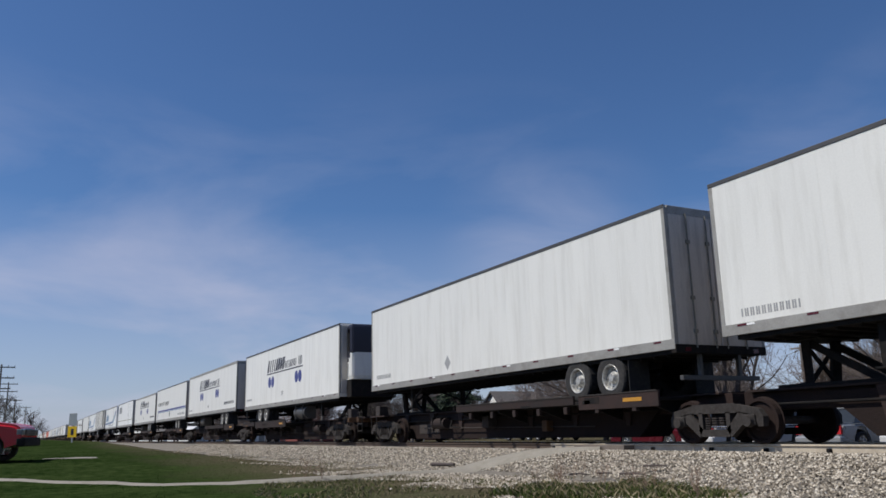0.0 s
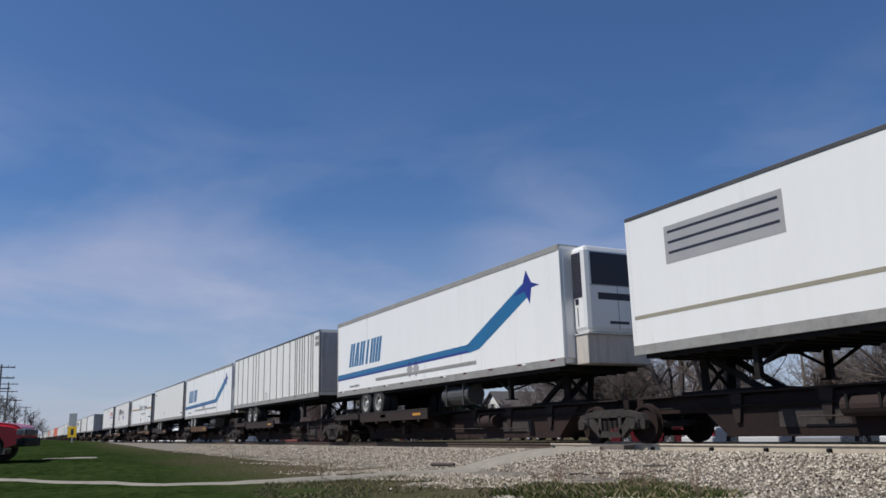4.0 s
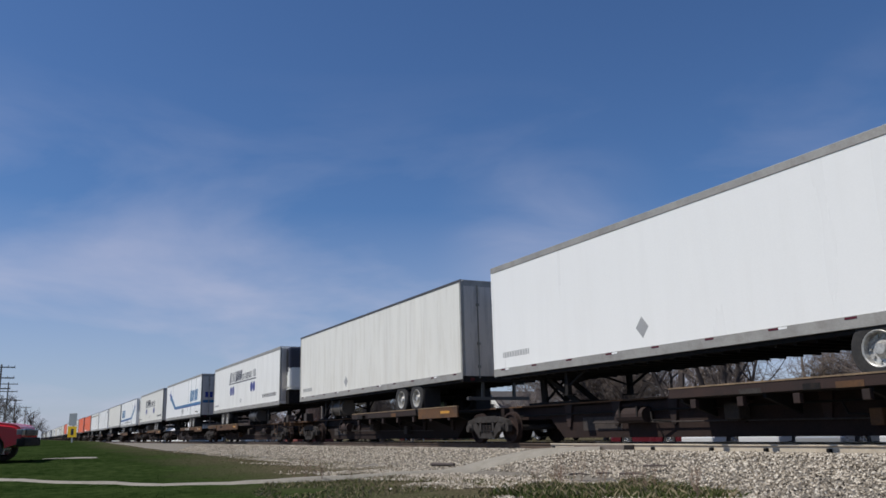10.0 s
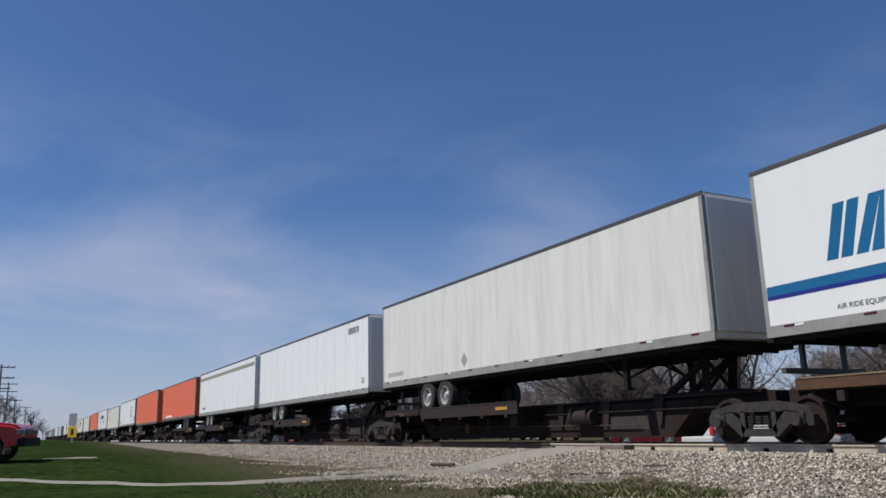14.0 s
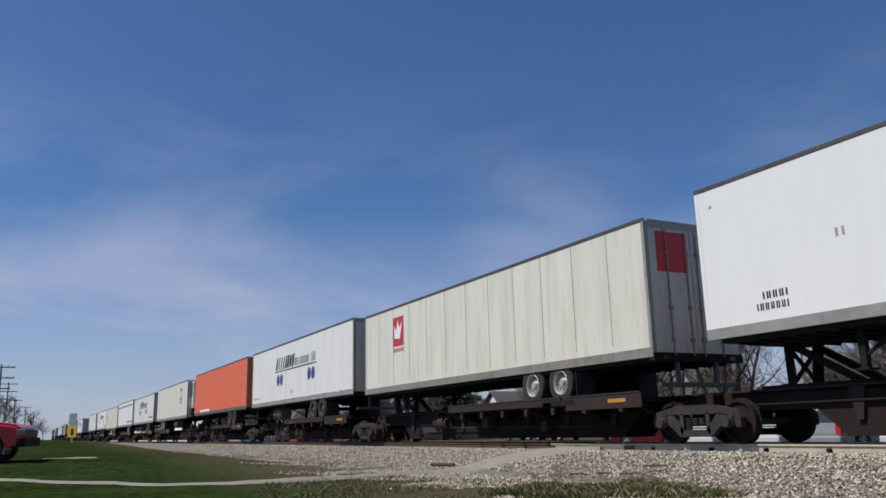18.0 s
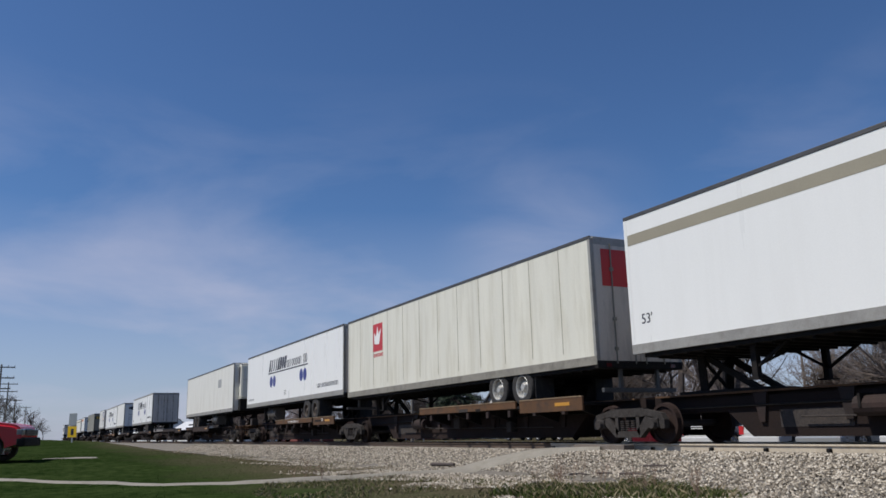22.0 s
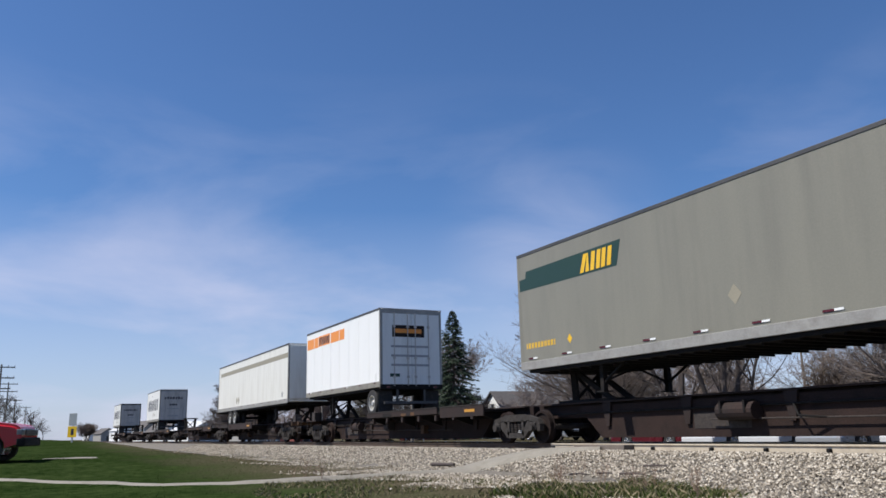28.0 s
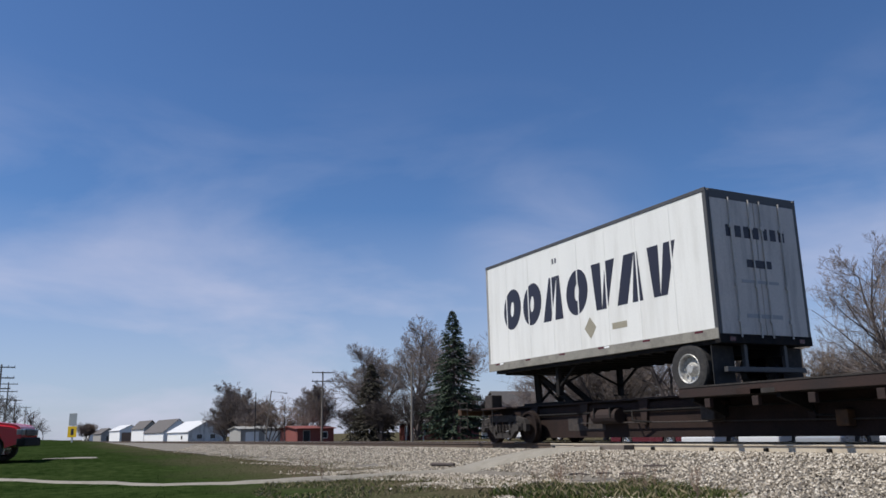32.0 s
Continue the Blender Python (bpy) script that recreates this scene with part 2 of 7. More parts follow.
def island_mat(name, ramp, rough, bump=0.2):
    """A colour for each loose piece of a mesh, from a ramp."""
    m = bpy.data.materials.new(name)
    m.use_nodes = True
    nt = m.node_tree
    b = nt.nodes["Principled BSDF"]
    geo = nt.nodes.new("ShaderNodeNewGeometry")
    rp = nt.nodes.new("ShaderNodeValToRGB")
    els = rp.color_ramp.elements
    els[0].position, els[0].color = ramp[0][0], (*ramp[0][1], 1)
    els[1].position, els[1].color = ramp[-1][0], (*ramp[-1][1], 1)
    for p, c in ramp[1:-1]:
        e = els.new(p)
        e.color = (*c, 1)
    nz = nt.nodes.new("ShaderNodeTexNoise")
    nz.inputs["Scale"].default_value = 40
    mx = nt.nodes.new("ShaderNodeMixRGB")
    mx.blend_type, mx.inputs["Fac"].default_value = "OVERLAY", 0.35
    nt.links.new(geo.outputs["Random Per Island"], rp.inputs["Fac"])
    nt.links.new(rp.outputs["Color"], mx.inputs["Color1"])
    nt.links.new(nz.outputs["Fac"], mx.inputs["Color2"])
    nt.links.new(mx.outputs["Color"], b.inputs["Base Color"])
    b.inputs["Roughness"].default_value = rough
    b.inputs["Specular IOR Level"].default_value = 0.05
    bp = nt.nodes.new("ShaderNodeBump")
    bp.inputs["Strength"].default_value, bp.inputs["Distance"].default_value = bump, 0.01
    nt.links.new(nz.outputs["Fac"], bp.inputs["Height"])
    nt.links.new(bp.outputs["Normal"], b.inputs["Normal"])
    return m


M["stone"] = island_mat("limestone_ballast", [(0.0, (0.065, 0.055, 0.045)), (0.28, (0.24, 0.205, 0.16)), (0.62, (0.45, 0.392, 0.312)), (1.0, (0.69, 0.625, 0.528))], 0.9)
M["blade"] = island_mat("grass_blades", [(0.0, (0.019, 0.040, 0.005)), (0.65, (0.034, 0.060, 0.010)), (1.0, (0.075, 0.082, 0.030))], 0.9, 0.0)
M["blade_pale"] = island_mat("pale_grass_blades", [(0.0, (0.040, 0.060, 0.014)), (0.6, (0.070, 0.095, 0.028)), (1.0, (0.15, 0.14, 0.065))], 0.9, 0.0)
M["dry"] = island_mat("dry_grass", [(0.0, (0.13, 0.10, 0.055)), (1.0, (0.36, 0.30, 0.19))], 0.8, 0.0)


def ground_mat():
    """Turf with bare, stony patches; gravel takes over beside the track."""
    m = bpy.data.materials.new("meadow_turf")
    m.use_nodes = True
    nt = m.node_tree
    b = nt.nodes["Principled BSDF"]
    L = nt.links.new
    tc = nt.nodes.new("ShaderNodeTexCoord")
    sep = nt.nodes.new("ShaderNodeSeparateXYZ")
    L(tc.outputs["Object"], sep.inputs["Vector"])

    def noise_node(scale, detail=6):
        n = nt.nodes.new("ShaderNodeTexNoise")
        n.inputs["Scale"].default_value, n.inputs["Detail"].default_value = scale, detail
        L(tc.outputs["Object"], n.inputs["Vector"])
        return n

    n1, n2, n3 = noise_node(0.35), noise_node(3.5), noise_node(22)
    grass = nt.nodes.new("ShaderNodeValToRGB")
    e = grass.color_ramp.elements
    e[0].position, e[0].color = 0.38, (0.0085, 0.020, 0.0045, 1)
    e[1].position, e[1].color = 0.62, (0.038, 0.056, 0.018, 1)
    mixn = nt.nodes.new("ShaderNodeMath")
    mixn.operation = "MULTIPLY_ADD"
    mixn.inputs[1].default_value = 0.5
    L(n2.outputs["Fac"], mixn.inputs[0])
    half = nt.nodes.new("ShaderNodeMath")
    half.operation, half.inputs[1].default_value = "MULTIPLY_ADD", 0.2
    wide = nt.nodes.new("ShaderNodeMath")
    wide.operation, wide.inputs[1].default_value = "MULTIPLY", 0.3
    L(n1.outputs["Fac"], wide.inputs[0])
    L(wide.outputs["Value"], half.inputs[2])
    L(n3.outputs["Fac"], half.inputs[0])
    L(half.outputs["Value"], mixn.inputs[2])
    L(mixn.outputs["Value"], grass.inputs["Fac"])
    grit = nt.nodes.new("ShaderNodeValToRGB")
    e = grit.color_ramp.elements
    e[0].position, e[0].color = 0.35, (0.085, 0.070, 0.054, 1)
    e[1].position, e[1].color = 0.65, (0.26, 0.23, 0.185, 1)
    L(n3.outputs["Fac"], grit.inputs["Fac"])
    # gravel within some metres of the track, with a ragged edge
    dist = nt.nodes.new("ShaderNodeMath")
    dist.operation, dist.inputs[1].default_value = "SUBTRACT", TRACK
    L(sep.outputs["Y"], dist.inputs[0])
    ab = nt.nodes.new("ShaderNodeMath")
    ab.operation = "ABSOLUTE"
    L(dist.outputs["Value"], ab.inputs[0])
    rag = nt.nodes.new("ShaderNodeMath")
    rag.operation, rag.inputs[1].default_value = "MULTIPLY_ADD", 4.5
    L(n1.outputs["Fac"], rag.inputs[0])
    L(ab.outputs["Value"], rag.inputs[2])
    rag2 = nt.nodes.new("ShaderNodeMath")
    rag2.operation, rag2.inputs[1].default_value = "MULTIPLY_ADD", 2.0
    L(n2.outputs["Fac"], rag2.inputs[0])
    L(rag.outputs["Value"], rag2.inputs[2])
    edge = nt.nodes.new("ShaderNodeMapRange")
    edge.inputs["From Min"].default_value, edge.inputs["From Max"].default_value = 8.6, 7.4
    L(rag2.outputs["Value"], edge.inputs["Value"])
    mix = nt.nodes.new("ShaderNodeMixRGB")
    L(edge.outputs["Result"], mix.inputs["Fac"])
    L(grit.outputs["Color"], mix.inputs["Color2"])
    # dead brown turf in patches, thicker towards the gravel
    dry = nt.nodes.new("ShaderNodeMapRange")
    dry.inputs["From Min"].default_value, dry.inputs["From Max"].default_value = 13.0, 9.2
    dry.inputs["To Max"].default_value = 0.85
    L(rag2.outputs["Value"], dry.inputs["Value"])
    straw = nt.nodes.new("ShaderNodeValToRGB")
    e = straw.color_ramp.elements
    e[0].position, e[0].color = 0.38, (0.050, 0.040, 0.026, 1)
    e[1].position, e[1].color = 0.66, (0.17, 0.14, 0.095, 1)
    L(n3.outputs["Fac"], straw.inputs["Fac"])
    # ploughed and fallow land beyond the houses and up the line
    far = nt.nodes.new("ShaderNodeMapRange")
    far.inputs["From Min"].default_value, far.inputs["From Max"].default_value = 15, 26
    L(sep.outputs["Y"], far.inputs["Value"])
    more = nt.nodes.new("ShaderNodeMath")
    more.operation = "MAXIMUM"
    L(dry.outputs["Result"], more.inputs[0])
    fal = nt.nodes.new("ShaderNodeMath")
    fal.operation, fal.inputs[1].default_value = "MULTIPLY", 0.75
    L(far.outputs["Result"], fal.inputs[0])
    L(fal.outputs["Value"], more.inputs[1])
    under = nt.nodes.new("ShaderNodeMixRGB")
    L(more.outputs["Value"], under.inputs["Fac"])
    L(grass.outputs["Color"], under.inputs["Color1"])
    L(straw.outputs["Color"], under.inputs["Color2"])
    L(under.outputs["Color"], mix.inputs["Color1"])
    L(mix.outputs["Color"], b.inputs["Base Color"])
    b.inputs["Roughness"].default_value = 0.95
    b.inputs["Specular IOR Level"].default_value = 0.0
    bp = nt.nodes.new("ShaderNodeBump")
    bp.inputs["Strength"].default_value, bp.inputs["Distance"].default_value = 0.6, 0.05
    L(n3.outputs["Fac"], bp.inputs["Height"])
    L(bp.outputs["Normal"], b.inputs["Normal"])
    return m


M["ground"] = ground_mat()


# ---- mesh helpers ----
def mesh_of(bm, name, material):
    me = bpy.data.meshes.new(name)
    bm.to_mesh(me)
    bm.free()
    me.materials.append(M[material] if isinstance(material, str) else material)
    return me


def raw_mesh(name, verts, faces, material, smooth=False):
    me = bpy.data.meshes.new(name)
    me.from_pydata(verts, [], faces)
    me.materials.append(M[material])
    if smooth:
        me.polygons.foreach_set("use_smooth", [True] * len(me.polygons))
    me.update()
    return me


def box(bm, x0, x1, y0, y1, z0, z1, bevel=0.0):
    r = bmesh.ops.create_cube(bm, size=1.0, matrix=Matrix.Translation(((x0 + x1) / 2, (y0 + y1) / 2, (z0 + z1) / 2)) @ Matrix.Diagonal((x1 - x0, y1 - y0, z1 - z0, 1)))
    if bevel:
        es = {e for v in r["verts"] for e in v.link_edges}
        bmesh.ops.bevel(bm, geom=list(es), offset=bevel, segments=2, affect="EDGES", profile=0.5)
    return bm


def beam(bm, a, b, w, h=None, sides=4):
    """A straight bar from a to b, w wide and h high, or round with more sides."""
    a, b = Vector(a), Vector(b)
    d = b - a
    q = d.to_track_quat("Z", "Y").to_matrix().to_4x4()
    m = Matrix.Translation((a + b) / 2) @ q
    if sides == 4:
        bmesh.ops.create_cube(bm, size=1.0, matrix=m @ Matrix.Diagonal((w, h or w, d.length, 1)))
    else:
        bmesh.ops.create_cone(bm, cap_ends=True, segments=sides, radius1=w, radius2=h or w, depth=d.length, matrix=m)
    return bm


def lathe(bm, profile, axis="Y", segments=24):
    """Turns (radius, along) pairs round an axis."""
    rings = []
    for r, a in profile:
        ring = []
        for i in range(segments):
            t = 2 * math.pi * i / segments
            c, s = r * math.cos(t), r * math.sin(t)
            ring.append(bm.verts.new((c, a, s) if axis == "Y" else (c, s, a)))
        rings.append(ring)
    for p, n in zip(rings, rings[1:]):
        for i in range(segments):
            j = (i + 1) % segments
            bm.faces.new((p[i], p[j], n[j], n[i]))
    bmesh.ops.recalc_face_normals(bm, faces=bm.faces)
    return bm


def plate(bm, pts, y, thick=0.004):
    """A flat piece in the x-z plane with corners pts, its back at y, proud by thick towards -y."""
    back = [bm.verts.new((x, y, z)) for x, z in pts]
    front = [bm.verts.new((x, y - thick, z)) for x, z in pts]
    bm.faces.new(front)
    n = len(pts)
    for i in range(n):
        j = (i + 1) % n
        bm.faces.new((back[i], back[j], front[j], front[i]))
    bmesh.ops.recalc_face_normals(bm, faces=bm.faces)
    return bm


def link(name, me, parent=None, at=None, label="", turn=None):
    ob = new(name, me)
    if parent:
        ob.parent = parent
    if at:
        ob.location = at
    if turn:
        ob.rotation_euler = turn
    if label:
        ob["label"] = label
    return ob


def part(name, bm, material, parent, label=""):
    return link(name, mesh_of(bm, name, material), parent, None, label)


CACHE = {}


def shared(key, maker):
    if key not in CACHE:
        CACHE[key] = maker()
    return CACHE[key]


def empty(name, at, label, category, group="", kind=""):
    ob = new(name)
    ob.empty_display_size = 0.3
    ob.location = at
    return tagged(ob, label, category, group, kind)


# ---- ground and track ----
def smooth(a, b, v):
    t = min(max((v - a) / (b - a), 0.0), 1.0)
    return t * t * (3 - 2 * t)


def height(x, y):
    """The meadow's height: level, with a low swell up the line on the near side ."""
    z = -0.62
    near = smooth(9.5, 4.5, y)
    z += near * (0.42 * smooth(-19, -31, x) + 0.5 * smooth(-31, -75, x)) * smooth(-40, -2, y)
    z += near * 0.25 * smooth(-75, -200, x)
    far = smooth(17, 40, y)
    z += far * (0.05 - 0.5 * smooth(-60, -140, x) * smooth(-400, -180, x))
    if abs(x) < 150 and abs(y) < 60:
        z += 0.035 * noise.noise((x * 0.5, y * 0.5, 3.1)) + 0.015 * noise.noise((x * 2.1, y * 2.1, 7.7))
    return z


def build_ground():
    xs = sorted({round(v, 2) for v in [-4000, -2500, -1600, -1000, -700, -500, -400, -300, -250, -200, -170, -140, -120, -105, *np.arange(-95, -40, 3.0), *np.arange(-40, 6, 0.45), *np.arange(6, 40, 3.0), 60, 90, 150, 300, 600, 1200, 2500, 4000]})
    ys = sorted({round(v, 2) for v in [-4000, -2000, -900, -400, -200, -100, -60, -40, -28, *np.arange(-20, -4, 1.6), *np.arange(-4, 18, 0.4), *np.arange(18, 60, 2.5), 70, 90, 130, 200, 300, 500, 900, 2000, 4000]})
    verts = [(x, y, height(x, y)) for x in xs for y in ys]
    n = len(ys)
    faces = [(i * n + j, (i + 1) * n + j, (i + 1) * n + j + 1, i * n + j + 1) for i in range(len(xs) - 1) for j in range(n - 1)]
    ob = new("ground", raw_mesh("ground", verts, faces, "ground", True))
    tagged(ob, "level green meadow with bare gravel patches beside the track", "ground", kind="structure")


def build_bed():
    """The ballast bed: a shouldered bank under the track."""
    prof = [(-3.9, -0.70), (-3.3, -0.55), (-2.05, -0.17), (-1.5, -0.14), (1.5, -0.14), (2.05, -0.17), (3.3, -0.55), (3.9, -0.75)]
    xs = [-1500, -600, -300, -150, *np.arange(-90, 12, 1.0), 40, 120, 400, 1000]
    verts, faces = [], []
    for x in xs:
        for k, (o, z) in enumerate(prof):
            w = 0.05 * noise.noise((x * 0.35, o * 1.3, 2.0))
            verts.append((x, TRACK + o + (w * 2 if k in (0, 1, 6, 7) else 0), z + w * 0.6))
    n = len(prof)
    for i in range(len(xs) - 1):
        for j in range(n - 1):
            faces.append((i * n + j, (i + 1) * n + j, (i + 1) * n + j + 1, i * n + j + 1))
    me = raw_mesh("ballast_bed", verts, faces, "ballast_bed")
    tagged(new("ballast_bed", me), "bank of pale crushed limestone under the track", "ballast", kind="structure")


M["ballast_bed"] = mat("crushed_stone_bank", (0.165, 0.146, 0.120), 0.95, var=0.6, scale=9, grain=24, dirt=(0.07, 0.06, 0.05), amount=0.8, bump=0.9)


def stone_field(name, count, region, label, size=(0.035, 0.085), seed=3):
    """Loose stones, each a small cut chip, strewn where region() allows."""
    rnd = np.random.RandomState(seed)
    base = np.array([(1, 0, -0.25), (-1, 0, -0.25), (0, 1, -0.25), (0, -1, -0.25), (0.15, 0.1, 0.9)], float)
    tri = np.array([(0, 2, 4), (2, 1, 4), (1, 3, 4), (3, 0, 4)])
    places = region(rnd, count)
    n = len(places)
    v = base[None] * rnd.uniform(0.55, 1.15, (n, 5, 1)) * rnd.uniform(*size, (n, 1, 1)) * rnd.uniform(0.65, 1.15, (n, 1, 3))
    a = rnd.uniform(0, 6.28, n)
    b = rnd.uniform(-0.8, 0.8, n)
    x, y, z = v[..., 0].copy(), v[..., 1].copy(), v[..., 2].copy()
    y, z = y * np.cos(b)[:, None] - z * np.sin(b)[:, None], y * np.sin(b)[:, None] + z * np.cos(b)[:, None]
    x, y = x * np.cos(a)[:, None] - y * np.sin(a)[:, None], x * np.sin(a)[:, None] + y * np.cos(a)[:, None]
    v = np.stack([x, y, z], -1) + places[:, None, :]
    faces = (tri[None] + 5 * np.arange(n)[:, None, None]).reshape(-1, 3)
    me = raw_mesh(name, v.reshape(-1, 3).tolist(), faces.tolist(), "stone")
    tagged(new(name, me), label, "ballast", kind="stuff")


def bank_z(o):
    o = abs(o)
    return float(np.interp(o, [0, 1.5, 2.05, 3.3, 3.9, 4.5], [-0.14, -0.14, -0.17, -0.55, -0.62, -0.62]))


def near_bank(rnd, count):
    out = []
    while len(out) < count:
        x = 3 - 62 * rnd.rand() ** 2.0
        o = -(1.35 + 3.6 * rnd.rand() ** 1.1)
        if o < -3.3 and (rnd.rand() < 0.55 or noise.noise((x * 0.4, o * 0.8, 5.0)) < -0.05):
            continue
        if o < -1.2 and off_path(x, TRACK + o) < 0.36:
            continue
        out.append((x, TRACK + o, bank_z(o) + 0.012))
    return np.array(out)


def loose_patch(rnd, count):
    """Strays between the bank and the turf."""
    out = []
    while len(out) < count:
        x, y = -45 + 49 * rnd.rand(), 5.6 + 3.6 * rnd.rand() ** 0.6
        if noise.noise((x * 0.45, y * 0.45, 11.0)) + (y - 7.4) * 0.28 < 0.05 or off_path(x, y) < 0.75:
            continue
        out.append((x, y, height(x, y) + 0.008))
    return np.array(out)


def apron(rnd, count):
    """Stones spilt over the low ground between the path and the weeds."""
    out = []
    while len(out) < count:
        x, y = -20.5 + 12.5 * rnd.rand(), 6.3 + 2.9 * rnd.rand() ** 0.8
        if noise.noise((x * 0.55, y * 0.9, 15.0)) + (y - 7.3) * 0.30 < -0.12 or off_path(x, y) < 0.30:
            continue
        out.append((x, y, max(height(x, y), bank_z(y - TRACK)) + 0.008))
    return np.array(out)


def build_track():
    track = empty("railway_track", (0, TRACK, 0), "single railway track with dusty rails on wooden ties", "track", kind="structure")
    prof = [(-0.036, 0.0), (0.036, 0.0), (0.038, -0.03), (0.012, -0.05), (0.010, -0.145), (0.07, -0.16), (0.07, -0.172), (-0.07, -0.172), (-0.07, -0.16), (-0.010, -0.145), (-0.012, -0.05), (-0.038, -0.03)]
    for side in (-1, 1):
        xs = [-1500, -400, -100, -17.5, 30, 200, 1000]
        n = len(prof)
        verts = [(x, side * 0.7535 + o, z) for x in xs for o, z in prof]
        faces = [(i * n + j, i * n + (j + 1) % n, (i + 1) * n + (j + 1) % n, (i + 1) * n + j) for i in range(len(xs) - 1) for j in range(n)]
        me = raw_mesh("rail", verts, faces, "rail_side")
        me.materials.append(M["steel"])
        me.materials.append(M["rail_brown"])
        # polished head; side pale and dusty near the crossing, dark brown beyond x = -20
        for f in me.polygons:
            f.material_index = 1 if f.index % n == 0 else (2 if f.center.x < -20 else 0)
        link("rail", me, track, label="steel rail with a polished head and a dusty side, dark brown up the line")
    bm = bmesh.new()
    box(bm, -0.115, 0.115, -1.3, 1.3, -0.36, -0.165, 0.012)
    tie = mesh_of(bm, "tie", "tie")
    bm = bmesh.new()
    box(bm, -0.09, 0.09, -0.16, 0.16, -0.168, -0.150)
    tp = mesh_of(bm, "tie_plate", "cast")
    rnd = random.Random(5)
    # small dark blocks spaced along the near rail's side
    bm = bmesh.new()
    box(bm, -0.035, 0.035, -0.08, 0.0, -0.165, -0.07, 0.01)
    block_me = mesh_of(bm, "rail_anchor", "dark")
    for i in range(13):
        link("rail_anchor", block_me, track, (2.2 - i * 1.605 + 0.3 * math.sin(i * 5.1), -0.7535, 0))
    for i in range(132):
        x = 4 - i * 0.56
        link("tie", tie, track, (x + rnd.uniform(-0.03, 0.03), rnd.uniform(-0.05, 0.05), rnd.uniform(-0.008, 0.004)), turn=(0, 0, rnd.uniform(-0.015, 0.015)))
        if i < 70:
            link("tie_plate", tp, track, (x, -0.7535, 0))
    bm = bmesh.new()
    for i in range(420):
        x = -70.2 - i * 0.6
        box(bm, x - 0.115, x + 0.115, -1.3, 1.3, -0.34, -0.165)
    tagged(part("far_ties", bm, "tie", track), kind="stuff")
    # the footpath's crossing boards between the rails
    cross = empty("path_crossing", (-14.9, TRACK, 0), "grey timber crossing boards between the rails", "crossing", kind="structure")
    for k, o in enumerate((-1.15, -0.35, 0.0, 0.35, 1.15)):
        bm = bmesh.new()
        box(bm, -0.9, 0.9, o - 0.15, o + 0.15, -0.16, -0.015, 0.01)
        part("plank", bm, "tie", cross)


PATH = [(-75, -33), (-46, -16), (-30, -5.2), (-22.7, -0.36), (-20.0, 1.93), (-18.4, 3.0), (-17.7, 4.0), (-17.3, 5.2), (-17.5, 7.0), (-17.6, 8.6), (-17.15, 9.9), (-16.2, 10.7), (-15.4, 11.2), (-14.9, 11.75)]


def path_line():
    """Centre points along the path, evenly close."""
    out = []
    for (x0, y0), (x1, y1) in zip(PATH, PATH[1:]):
        n = max(int(math.hypot(x1 - x0, y1 - y0) / 0.35), 1)
        out += [(x0 + (x1 - x0) * k / n, y0 + (y1 - y0) * k / n) for k in range(n)]
    return out + [PATH[-1]]


def off_path(x, y):
    """Distance from the path's centre, roughly."""
    if x < -26 or x > -13:
        return 9.0 if y > 4 else min(math.hypot(x - px_, y - py) for px_, py in LINE)
    return min(math.hypot(x - px_, y - py) for px_, py in LINE)


def build_path():
    """A narrow pale path that climbs to the crossing, its edges standing a little proud of the turf."""
    verts, faces = [], []
    for k, (cx, cy) in enumerate(LINE):
        a, b = LINE[max(k - 1, 0)], LINE[min(k + 1, len(LINE) - 1)]
        t = Vector((b[0] - a[0], b[1] - a[1], 0)).normalized()
        n = Vector((t.y, -t.x, 0))
        w = 0.045 + 0.07 * smooth(3.0, 5.0, cy) + 0.175 * smooth(4.5, 9.5, cy) + 0.012 * noise.noise((cx * 0.8, cy * 0.8, 2.0))
        for o in (-w - 0.12, -w, -w * 0.4, w * 0.4, w, w + 0.12):
            p = Vector((cx, cy, 0)) + n * o
            bank = bank_z(p.y - TRACK) if p.y > 8.4 else -9
            z = max(height(p.x, p.y), bank)
            z += (0.045 + 0.04 * smooth(3.5, 6.0, cy) if abs(o) <= w else -0.02) + 0.012 * noise.noise((p.x * 2, p.y * 2, 0.0))
            verts.append((p.x, p.y, z))
    for i in range(len(LINE) - 1):
        for j in range(5):
            faces.append((i * 6 + j, i * 6 + j + 1, (i + 1) * 6 + j + 1, (i + 1) * 6 + j))
    tagged(new("path", raw_mesh("path", verts, faces, "concrete", True)), "narrow pale gravel path climbing to the track", "path", kind="structure")
    # a short strip of gravel where cars pull in
    verts, faces = [], []
    for k in range(9):
        x, y = -30.4 + 0.1 * k, 0.7 + k * 0.2
        for o in (-0.55, 0.0, 0.55):
            w = 0.12 * noise.noise((k * 0.7, o * 3, 1.0))
            verts.append((x + o + w, y, height(x + o, y) + 0.012))
    for i in range(8):
        for j in range(2):
            faces.append((i * 3 + j, i * 3 + j + 1, (i + 1) * 3 + j + 1, (i + 1) * 3 + j))
    tagged(new("gravel_strip", raw_mesh("gravel_strip", verts, faces, "concrete", True)), "short strip of pale gravel in the grass", "path", kind="structure")


LINE = path_line()


